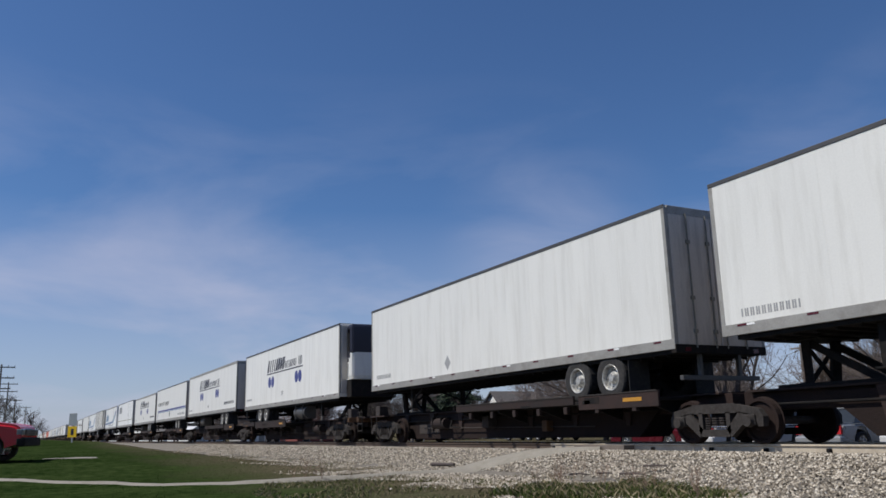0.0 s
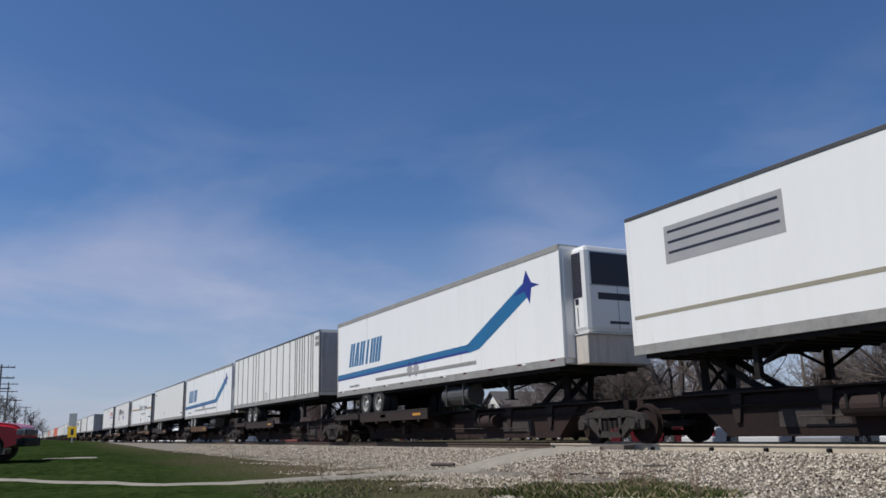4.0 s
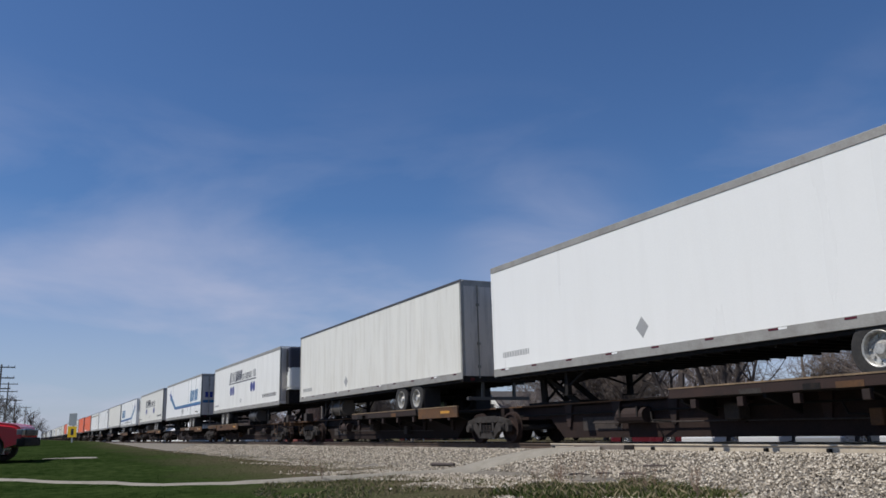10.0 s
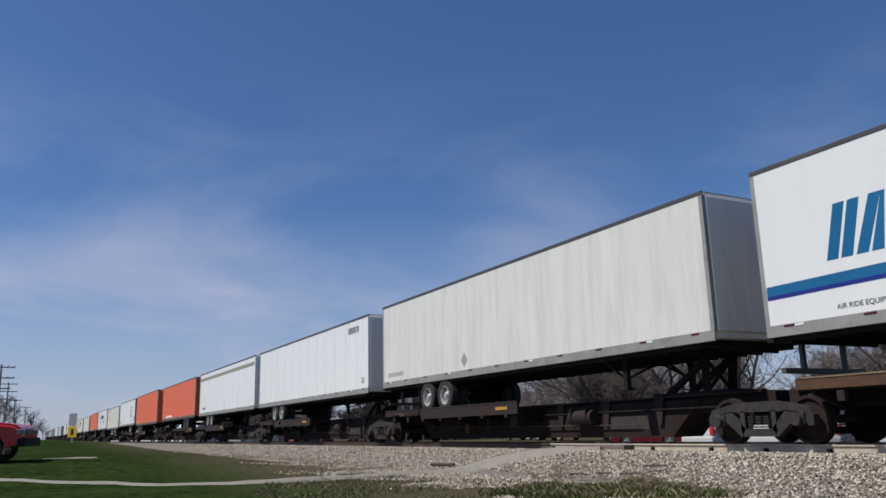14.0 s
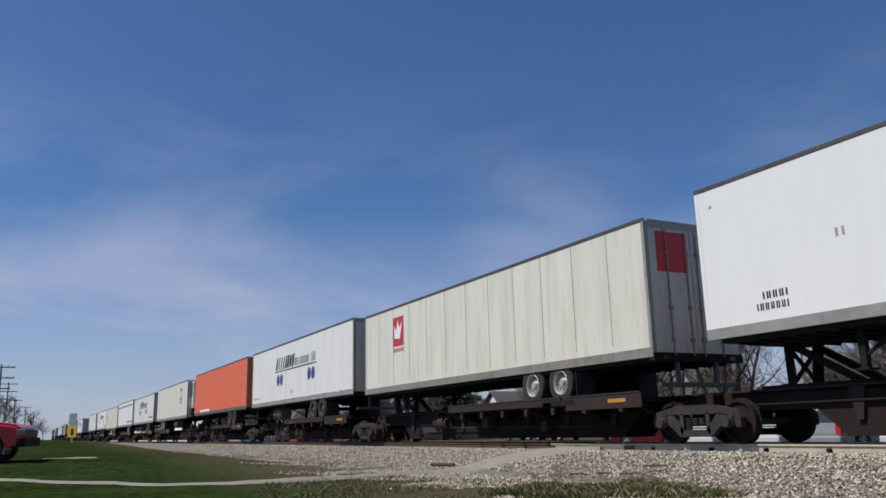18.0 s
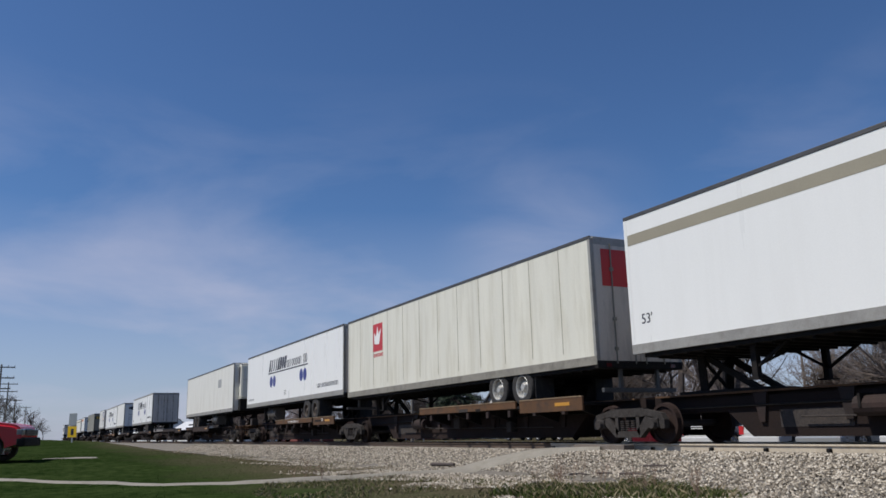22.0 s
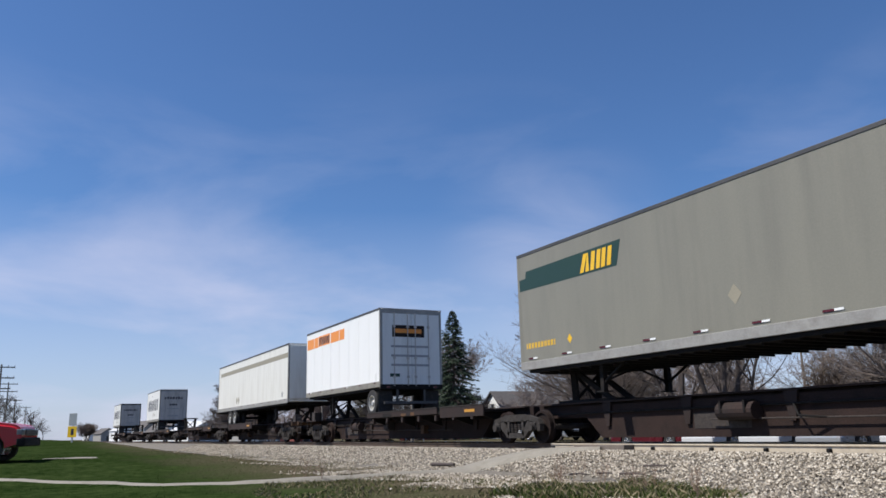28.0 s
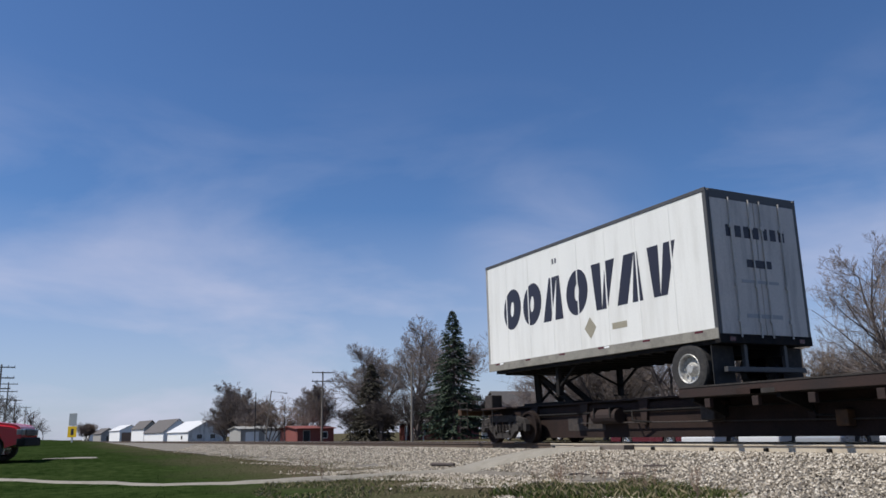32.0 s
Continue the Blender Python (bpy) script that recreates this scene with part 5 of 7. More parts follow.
def dress(i, kind, th, L, rear_right, paint):
    if kind == "dots":
        dots_livery(th, L, *DOTS.get(i, (5.5, 10.6, 0.0, True)))
    elif kind == "arrow":
        arrow_livery(th, L, rear_right)
    elif kind == "blue_line":
        blue_line_livery(th, L)
    elif kind == "gold":
        gold_livery(th, L)
    elif kind == "red_word":
        red_word_livery(th, L)
    elif kind == "circle":
        circle_livery(th, L)
    elif kind == "card":
        red_card_livery(th, L, not rear_right)
    elif kind == "stripe":
        top_stripe_livery(th, L, 0.22, 2.56)
        code_mark(th, 1.2, B0 + 0.4, 8, 3)
    elif kind == "olive_stripe":
        top_stripe_livery(th, L, 0.24, 2.42, 0.6)
        for x in (5.3, 5.8):
            decal("placard_holder", lambda b: diamond(b, x, B0 + 0.6, 0.2), "tan", th)
        link("length_mark", shared("t53", lambda: None), th, (15.0, -HALF - 0.003, B0 + 0.38))
    elif kind == "expedited":
        expedited_livery(th, L)
    elif kind == "green_band":
        green_band_livery(th, L)
    elif kind == "freight":
        freight_livery(th, L)
    elif kind == "yellow_band":
        yellow_band_livery(th, L)
    elif kind == "road":
        road_livery(th, L)
    elif kind == "sign":
        decal("sign_panel", lambda b: rect(b, 1.2, 4.2, B0 + 1.75, B0 + 2.55), "grey", th, "dark lettered panel")
        decal("sign_lines", lambda b: [rect(b, 1.3, 4.1, B0 + 1.95 + k * 0.22, B0 + 2.0 + k * 0.22, 0.005) for k in range(3)], "ink", th)
        decal("stripe", lambda b: rect(b, 0.1, 16.0, B0 + 0.72, B0 + 0.80), "tan", th)
    elif kind == "ribs":
        for dz in (0, 0.26):
            code_mark(th, L - 0.62, B0 + 2.40 + dz, 4, 7 + int(dz * 10), "ink", 0.2)
        decal("placard_holder", lambda b: ring(b, 7.6, B0 + 0.55, 0.2, 0.04, -HALF - 0.03), "grey", th)
    elif kind == "seams":
        decal("placard_holder", lambda b: diamond(b, 6.4, B0 + 0.62, 0.2), "grey", th)
        code_mark(th, 0.5, B0 + 2.5, 7, 5, "ink", 0.12)
        code_mark(th, 15.2, B0 + 0.4, 5, 6, "ink", 0.12)
    elif kind == "code":
        code_mark(th, 14.0, B0 + 2.42, 9, 17, "ink", 0.26)
        link("length_mark", shared("t53p", lambda: text_mesh("53", 0.30, "ink")), th, (15.45, -HALF - 0.009, B0 + 0.38))
    elif kind == "patch":
        decal("patch", lambda b: rect(b, 11.6, 12.6, B0 + 1.68, B0 + 2.22), "grey", th, "grey square patch")
    elif kind == "plain":
        if paint == "orange":
            link("length_mark", shared("t53", lambda: None), th, (0.16, -HALF - 0.006, B0 + 1.55))
            decal("patch", lambda b: rect(b, 2.2, 5.6 if rear_right else 2.5, B0 + 0.22, B0 + 0.40, 0.004), "pale", th)
            decal("scuff", lambda b: [rect(b, x, x + 0.10, B0 + zz, B0 + zz + 0.06) for x, zz in ((1.4, 2.25), (2.6, 2.3), (3.2, 1.2), (3.9, 2.35), (7.5, 1.9), (9.6, 1.4), (12.2, 2.2))], "car_rust", th)
        else:
            code_mark(th, 0.5, B0 + 0.40, 10, i, "grey", 0.15)
            decal("placard_holder", lambda b: diamond(b, 6.2, B0 + 0.55, 0.2), "grey", th)
    # marks on the end that is seen as the train comes on
    if rear_right and kind in ("arrow", "road", "yellow_band", "card", "green_band", "dots", "oval", "red_word"):
        def end(name, y0, y1, z0, z1, material, lift=0.0):
            bm = bmesh.new()
            box(bm, L + 0.015 + lift, L + 0.02 + lift, y0, y1, z0, z1)
            part(name, bm, material, th)
        z = B0
        if kind == "arrow":
            for k in range(6):
                end("emblem_block", -1.0 + k * 0.33, -0.78 + k * 0.33, z + 1.35, z + 1.75, "deep")
            end("stripe", -1.15, 1.15, z + 0.95, z + 1.15, "blue")
        elif kind == "road":
            for k in range(7):
                end("emblem_block", -0.85 + k * 0.25, -0.68 + k * 0.25, z + 2.12, z + 2.36, "ink")
            end("emblem_line", -0.35, 0.35, z + 1.52, z + 1.68, "ink")
            end("emblem_line", -0.55, 0.5, z + 1.2, z + 1.26, "grey")
            end("emblem_line", -0.5, 0.5, z + 0.5, z + 0.58, "grey")
        elif kind == "yellow_band":
            end("emblem_panel", -0.8, 0.55, z + 2.0, z + 2.45, "car_rust")
            end("emblem_panel", -0.68, 0.43, z + 2.15, z + 2.31, "amber", 0.004)
            for k in range(3):
                end("emblem_line", -0.85, 0.75, z + 1.6 - 0.35 * k, z + 1.68 - 0.35 * k, "grey")
            end("emblem_line", -0.9, -0.5, z + 0.5, z + 0.62, "green")
        elif kind == "green_band":
            end("band", -1.15, 1.15, z + 2.1, z + 2.6, "green")
            for k in range(6):
                end("emblem_block", -0.9 + k * 0.33, -0.72 + k * 0.33, z + 2.16, z + 2.54, "yellow", 0.004)
        elif kind == "card":
            end("emblem_card", -1.0, -0.1, z + 1.75, z + 2.65, "red")
        elif kind == "oval":
            bm = bmesh.new()
            bmesh.ops.create_cone(bm, cap_ends=True, segments=28, radius1=0.6, radius2=0.6, depth=0.008, matrix=Matrix.Translation((L + 0.018, 0, z + 2.35)) @ Matrix.Rotation(math.pi / 2, 4, "Y") @ Matrix.Diagonal((0.4, 1.3, 1, 1)))
            part("oval_emblem", bm, "ink", th)
            for k in range(3):
                end("emblem_line", -0.7, 0.7, z + 1.5 - 0.3 * k, z + 1.56 - 0.3 * k, "grey")
        elif kind == "red_word":
            for k in range(7):
                end("emblem_block", -0.9 + k * 0.27, -0.72 + k * 0.27, z + 2.1, z + 2.35, "car_rust")
    if kind == "freight":
        bm = bmesh.new()
        for k in range(3):
            box(bm, L + 0.03, L + 0.036, -0.75 + k * 0.42, -0.6 + k * 0.42, B0 + 1.9, B0 + 2.5)
            box(bm, L + 0.03, L + 0.036, -0.52 + k * 0.42, -0.42 + k * 0.42, B0 + 1.9, B0 + 2.5)
        part("emblem_block", bm, "deep", th)
        bm = bmesh.new()
        box(bm, L + 0.03, L + 0.036, -0.75, 0.4, B0 + 1.65, B0 + 1.8)
        part("swoosh", bm, "amber", th)
        for x in range(1, 13):
            link("side_post", shared(("rib", "pup"), lambda: mesh_of(box(bmesh.new(), -0.035, 0.035, -0.02, 0.0, BOT + 0.17, TOP - 0.09, 0.006), "side_post", "white")), th, (L * x / 13, -HALF + 0.002, 0))


def rail_wheel():
    bm = bmesh.new()
    lathe(bm, [(0.08, -0.09), (0.16, -0.085), (0.20, -0.03), (0.34, -0.025), (0.36, -0.07), (0.418, -0.07), (0.42, 0.045), (0.445, 0.055), (0.443, 0.075), (0.36, 0.07), (0.33, 0.0), (0.18, 0.0), (0.12, 0.06), (0.08, 0.06)], segments=24)
    return mesh_of(bm, "rail_wheel", "sill")


def truck_frame():
    """A cast side frame: arch bar, pedestal jaws and a spring window."""
    bm = bmesh.new()
    for pts in ([(-1.18, 0.50), (-1.08, 0.64), (-0.55, 0.74), (-0.55, 0.60), (-1.0, 0.50), (-1.05, 0.32), (-1.17, 0.32)],
                [(1.18, 0.50), (1.17, 0.32), (1.05, 0.32), (1.0, 0.50), (0.55, 0.60), (0.55, 0.74), (1.08, 0.64)],
                [(-0.55, 0.76), (0.55, 0.76), (0.55, 0.58), (-0.55, 0.58)],
                [(-0.42, 0.28), (0.42, 0.28), (0.36, 0.14), (-0.36, 0.14)],
                [(-0.92, 0.54), (-0.62, 0.60), (-0.30, 0.28), (-0.40, 0.13)],
                [(0.92, 0.54), (0.40, 0.13), (0.30, 0.28), (0.62, 0.60)],
                [(-0.40, 0.60), (-0.30, 0.60), (-0.30, 0.28), (-0.40, 0.28)],
                [(0.40, 0.60), (0.40, 0.28), (0.30, 0.28), (0.30, 0.60)]):
        plate(bm, pts, 0.06, 0.14)
    for c in (-0.89, 0.89):
        box(bm, c - 0.13, c + 0.13, -0.12, 0.08, 0.34, 0.54, 0.02)
        bmesh.ops.create_cone(bm, cap_ends=True, segments=14, radius1=0.12, radius2=0.10, depth=0.10, matrix=Matrix.Translation((c, -0.15, 0.42)) @ Matrix.Rotation(math.pi / 2, 4, "X"))
    return mesh_of(bm, "side_frame", "frame_dust")


def spring_mesh():
    bm = bmesh.new()
    for x in (-0.18, 0.0, 0.18):
        for k in range(5):
            bmesh.ops.create_cone(bm, cap_ends=True, segments=8, radius1=0.075, radius2=0.075, depth=0.025, matrix=Matrix.Translation((x, -0.02, 0.31 + 0.045 * k)))
    return mesh_of(bm, "spring", "cast")


def add_truck(unit, x):
    wheel, frame_me = shared("rail_wheel", rail_wheel), shared("truck_frame", truck_frame)

    def axle():
        bm = bmesh.new()
        return mesh_of(beam(bm, (0, -0.95, 0), (0, 0.95, 0), 0.075, 0.075, 12), "wheel_axle", "cast")

    def bolster():
        bm = bmesh.new()
        box(bm, -0.2, 0.2, -0.95, 0.95, 0.40, 0.66, 0.02)
        return mesh_of(bm, "bolster", "dark")
    link("bolster", shared("bolster", bolster), unit, (x, 0, 0))
    for s in (-1, 1):
        f = link("side_frame", frame_me, unit, (x, s * 1.0, 0), "dusty cast-steel side frame", (0, 0, 0 if s < 0 else math.pi))
        link("spring", shared("spring", spring_mesh), f)
    for dx in (-0.89, 0.89):
        link("wheel_axle", shared("wheel_axle", axle), unit, (x + dx, 0, 0.42))
        for s in (-1, 1):
            link("rail_wheel", wheel, unit, (x + dx, s * 0.765, 0.42), turn=(0, 0, 0 if s < 0 else math.pi))


def make_unit(x0, x1, rear_right, paint, left_double, right_double, loaded, hitch_at, lettered, folded=False):
    """One platform of a spine car: a deep centre sill, a wheel platform at one end, a hitch at the other."""
    L = x1 - x0
    words = "worn yellow" if paint == "car_yellow" else "rust-brown"
    th = empty("spine_car", (x0, TRACK, 0), f"{words} spine car, {'carrying a semitrailer' if loaded else 'empty'}, on the rails", "rail car", "spine cars of the train")
    a0, a1 = (0.9 if left_double else 0.15), (L - 0.9 if right_double else L - 0.15)

    def X(a, b):
        return (a, b) if rear_right else (L - b, L - a)

    def pb(name, xa, xb, y0, y1, z0, z1, material, bevel=0.0, label="", parent=None):
        bm = bmesh.new()
        return part(name, box(bm, xa, xb, y0, y1, z0, z1, bevel), material, parent or th, label)

    pb("centre_sill", a0, a1, -0.36, 0.36, 0.62, 0.98, "sill", 0.01)
    lo, hi = 2.0, L - 2.0
    bm = bmesh.new()
    plate(bm, [(lo, 0.90), (lo + 0.9, 0.13), (hi - 0.9, 0.13), (hi, 0.90)], 0.44, 0.88)
    part("sill_web", bm, "sill", th, "deep brown steel web")
    pb("sill_flange", a0 + 0.2, a1 - 0.2, -0.52, 0.52, 0.965, 1.0, paint)
    # stiffeners and pipe along the web
    for k in range(7):
        x = lo + 1.2 + (hi - lo - 2.4) * k / 6
        bm = bmesh.new()
        plate(bm, [(x - 0.16, 0.96), (x + 0.16, 0.96), (x + 0.06, 0.40), (x - 0.06, 0.40)], -0.44, 0.06)
        part("web_gusset", bm, "car_rust", th)
    bm = bmesh.new()
    beam(bm, (a0 + 0.6, -0.50, 0.72), (a1 - 0.6, -0.50, 0.72), 0.022, 0.022, 6)
    part("brake_pipe", bm, "dark", th)
    xt = L * 0.33 if rear_right else L * 0.67
    bm = bmesh.new()
    beam(bm, (xt - 0.45, -0.62, 0.62), (xt + 0.45, -0.62, 0.62), 0.17, 0.17, 14)
    part("air_tank", bm, "car_rust", th)
    # small gear hung on the web: valve, reservoir straps, rods and a paler stencil panel
    dirn = 1 if rear_right else -1
    mid = L / 2
    pb("control_valve", mid - 0.2, mid + 0.18, -0.78, -0.46, 0.46, 0.78, "cast", 0.03)
    pb("valve_bracket", mid - 0.3, mid + 0.3, -0.62, -0.45, 0.76, 0.82, "car_rust")
    pb("stencil_panel", mid - dirn * 4.4 - 0.75, mid - dirn * 4.4 + 0.75, -0.448, -0.441, 0.30, 0.62, "cast", 0.0, "paler dusty panel")
    bm = bmesh.new()
    beam(bm, (mid - 4.6, -0.56, 0.48), (mid + 4.9, -0.52, 0.40), 0.016, 0.016, 6)
    part("brake_rod", bm, "cast", th)
    for q in (xt - 0.3, xt + 0.3):
        pb("tank_strap", q - 0.025, q + 0.025, -0.80, -0.44, 0.60, 0.82, "dark")
    for q in (-2.6, 2.2):
        bm = bmesh.new()
        beam(bm, (mid + q, -0.50, 0.72), (mid + q + 0.25, -0.70, 0.50), 0.02, 0.02, 6)
        beam(bm, (mid + q + 0.25, -0.70, 0.50), (mid + q + 0.7, -0.55, 0.46), 0.02, 0.02, 6)
        part("air_hose", bm, "dark", th)
    pb("lever_box", mid + dirn * 2.9 - 0.12, mid + dirn * 2.9 + 0.12, -0.66, -0.45, 0.30, 0.58, "car_yellow" if int(x0) % 3 == 0 else "cast", 0.02)
    # wheel platform
    p0, p1 = X(L - (9.9 if loaded else 10.6), L - 1.15 - (0.3 if (right_double if rear_right else left_double) else 0))
    for s in (-1, 1):
        y0, y1 = sorted((s * 0.45, s * 1.36))
        dk = pb("wheel_platform", p0, p1, y0, y1, DECK - 0.065, DECK - 0.002, "dark", 0.0, "dark tread plate")
        split = p0 + (p1 - p0) * (0.68 if rear_right else 0.32)
        y0, y1 = sorted((s * 1.34, s * 1.40))
        for q0, q1, dz in ((p0, split - 0.1, 0.0), (split + 0.1, p1, 0.13)):
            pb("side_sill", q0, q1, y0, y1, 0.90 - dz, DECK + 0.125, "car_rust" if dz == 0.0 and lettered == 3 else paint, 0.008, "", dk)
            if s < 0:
                # thin paler strip: edge wear plus the sunlit highlight painted in
                pb("sill_lip", q0 + 0.02, q1 - 0.02, -1.412, -1.33, DECK + 0.122, DECK + 0.15, "lip_tan" if paint == "car_yellow" else "frame_dust", 0.0, "worn top edge in a sunlit tone", dk)
        for k in range(5):
            x = p0 + 0.3 + (p1 - p0 - 0.6) * k / 4
            bm = bmesh.new()
            bm2 = [(s * 0.42, 0.89), (s * 1.34, 0.89), (s * 1.34, 0.82), (s * 0.42, 0.52)]
            vs = [bm.verts.new((x + o, y, z)) for o in (-0.04, 0.04) for y, z in bm2]
            bm.faces.new(vs[:4])
            bm.faces.new(vs[7:3:-1])
            for i in range(4):
                bm.faces.new((vs[i], vs[(i + 1) % 4], vs[4 + (i + 1) % 4], vs[4 + i]))
            bmesh.ops.recalc_face_normals(bm, faces=bm.faces)
            part("platform_bracket", bm, "dark", th)
        if lettered in (1, 2) and s < 0:
            link("writing", shared("spine_words", lambda: text_mesh("ALL PURPOSE SPINE CAR", 0.15, "pale")), th, (p0 + 2.2, -1.403, 0.93), "white stencilled words")
            link("writing", shared("n53", lambda: text_mesh("53", 0.16, "pale")), th, (p0 + 7.2, -1.403, 0.93))
        if s < 0:
            pocket = shared("pocket", lambda: mesh_of(box(bmesh.new(), -0.07, 0.07, -0.05, 0.05, -0.17, 0.0, 0.012), "stake_pocket", "car_rust"))
            for q in range(7):
                link("stake_pocket", pocket, th, (p0 + 0.7 + q * (p1 - p0 - 1.4) / 6 + 0.12 * math.sin(q * 7.0 + x0), -1.345, 0.86))
            rnd = random.Random(int(-x0))
            for q in range(3):
                xs = rnd.uniform(p0 + 0.3, p1 - 2.4)
                pb("worn_patch", xs, xs + rnd.uniform(0.25, 0.9), -1.404, -1.3995, 0.90, rnd.uniform(0.95, 1.04), rnd.choice(("car_yellow", "dark", "frame_dust", "sill")))
            pb("edge_marker", p1 - 1.1, p1 - 0.5, -1.405, -1.40, 0.90, 0.98, "gold")
    # trailer hitch
    hx = X(hitch_at, hitch_at)[0]
    k = 1 if rear_right else -1
    top = 1.86 if loaded else (1.16 if folded else 1.93)
    run = 1.35 if loaded else 0.42
    bm = bmesh.new()
    box(bm, hx - 0.35, hx + 0.35, -0.55, 0.55, top - 0.03, top + 0.05, 0.01)
    part("hitch_plate", bm, "dark", th)
    for s in (-1, 1):
        bm = bmesh.new()
        beam(bm, (hx - 0.1, s * 0.34, 0.95), (hx - 0.05, s * 0.42, top), 0.14, 0.16)
        part("hitch_post", bm, "dark", th)
        bm = bmesh.new()
        beam(bm, (hx, s * 0.34, top - 0.1), (hx + k * run, s * 0.3, 1.0), 0.10, 0.12)
        part("hitch_strut", bm, "dark", th)
        bm = bmesh.new()
        beam(bm, (hx - k * 0.1, s * 0.38, 1.05), (hx - k * 0.65, s * 0.30, 0.99), 0.07, 0.09)
        part("hitch_foot", bm, "cast", th)
    pb("hitch_base", *sorted((hx - k * 0.7, hx + k * (run + 0.25))), -0.48, 0.48, 1.0, 1.06, "dark", 0.01)
    bm = bmesh.new()
    beam(bm, (hx - 0.08, -0.40, 1.02), (hx - 0.06, 0.42, top - 0.1), 0.06)
    beam(bm, (hx - 0.08, 0.40, 1.02), (hx - 0.06, -0.42, top - 0.1), 0.06)
    part("hitch_brace", bm, "dark", th)
    # trucks, end gear
    add_truck(th, 2.45 if left_double else 0.0)
    if right_double:
        add_truck(th, L - 2.45)
    for dbl, e, sgn in ((left_double, 0.0, 1), (right_double, L, -1)):
        if not dbl:
            continue
        xa, xb = sorted((e + sgn * 0.45, e + sgn * 1.2))
        pb("end_walkway", xa, xb, -1.35, 1.35, 0.93, 0.985, paint, 0.0, "end walkway grating")
        xa, xb = sorted((e + sgn * 0.05, e + sgn * 1.6))
        pb("coupler", xa, xb, -0.12, 0.12, 0.72, 0.96, "cast", 0.02)
        bm = bmesh.new()
        for zz in (0.45, 0.72, 0.98):
            beam(bm, (e + sgn * 0.55, -1.38, zz), (e + sgn * 1.0, -1.38, zz), 0.016, 0.016, 6)
        for xx in (0.55, 1.0):
            beam(bm, (e + sgn * xx, -1.38, 0.4), (e + sgn * xx, -1.38, 1.16), 0.014, 0.014, 6)
        beam(bm, (e + sgn * 0.55, -1.38, 1.16), (e + sgn * 1.0, -1.38, 1.16), 0.014, 0.014, 6)
        part("grab_ladder", bm, "car_rust" if paint == "car_yellow" else "frame_dust", th)
        xa, xb = sorted((e + sgn * 1.3, e + sgn * 1.7))
        pb("brake_gear", xa, xb, -0.95, -0.6, 0.95, 1.35, "cast", 0.02)
        xa, xb = sorted((e + sgn * 0.42, e + sgn * 0.62))
        pb("end_sill", xa, xb, -1.38, 1.38, 0.80, 0.985, "car_yellow", 0.015, "worn yellow end sill")
        xa, xb = sorted((e + sgn * 1.75, e + sgn * 3.1))
        pb("step_board", xa, xb, -1.36, -1.16, 0.93, 0.97, paint)
        bm = bmesh.new()
        for xx in (1.85, 2.35):
            beam(bm, (e + sgn * xx, -1.34, 0.94), (e + sgn * xx, -1.34, 0.42), 0.016, 0.016, 6)
        beam(bm, (e + sgn * 1.85, -1.34, 0.44), (e + sgn * 2.35, -1.34, 0.44), 0.016, 0.016, 6)
        part("stirrup", bm, "car_yellow" if paint == "car_yellow" else "frame_dust", th)
        bm = bmesh.new()
        beam(bm, (e + sgn * 0.1, 0.3, 0.72), (e + sgn * 0.25, 0.34, 0.42), 0.03, 0.03, 8)
        beam(bm, (e + sgn * 0.25, 0.34, 0.42), (e - sgn * 0.1, 0.36, 0.30), 0.03, 0.03, 8)
        part("air_hose", bm, "dark", th)
    return th


def build_train():
    ends = []
    for i, (kind, u, L, *_) in enumerate(TRAIN):
        ends.append((u, PUP_RIGHT.get(i, u + L)))
    cuts = [ends[0][1] + 0.8] + [(ends[i][0] + ends[i + 1][1]) / 2 for i in range(len(ends) - 1)] + [ends[-1][0] - 2.2]
    for i, (kind, u, L, rr, paint, style, reefer, rise, lift, setback) in enumerate(TRAIN):
        if kind != "empty":
            pup_ribs = style == "ribbed_pup"
            th = make_trailer(kind, u, L, rr, paint, "bare" if pup_ribs else style, reefer, "dark" if kind in ("gold", "red_word", "circle", "green_band") or i == 47 else "door", i, (kind not in ("arrow", "gold", "expedited", "dots") or i % 2 == 0) and i not in (15, 18), BOT + lift, TOP + rise, setback)
            dress(i, kind, th, L, rr, paint)
            MOVERS.append(th)
        colour = paint if kind == "empty" else ("car_yellow" if i in (9, 11, 12, 13, 15, 16, 17, 18, 19, 20, 31, 32, 33, 34, 39) else "car_rust")
        un = make_unit(cuts[i + 1], cuts[i], rr, colour, i in DOUBLE or i == len(TRAIN) - 1, i - 1 in DOUBLE, kind != "empty",
                       1.15 + (ends[i][0] - cuts[i + 1]) if rr and kind != "empty" else (cuts[i] - u - L + 1.15 if kind != "empty" else 1.1), {9: 3, 12: 3, 13: 3, 15: 3, 16: 3, 18: 1, 31: 2, 34: 1}.get(i, 0), i == 36)
        MOVERS.append(un)


def motions():
    """The whole train rolls on at one steady speed."""
    for th in MOVERS:
        at = th.location.copy()
        walk(th, [(t, Matrix.Translation((at.x + SPEED * t, at.y, at.z))) for t in (0.0, 8.0, 16.0, 24.0, 32.0)])


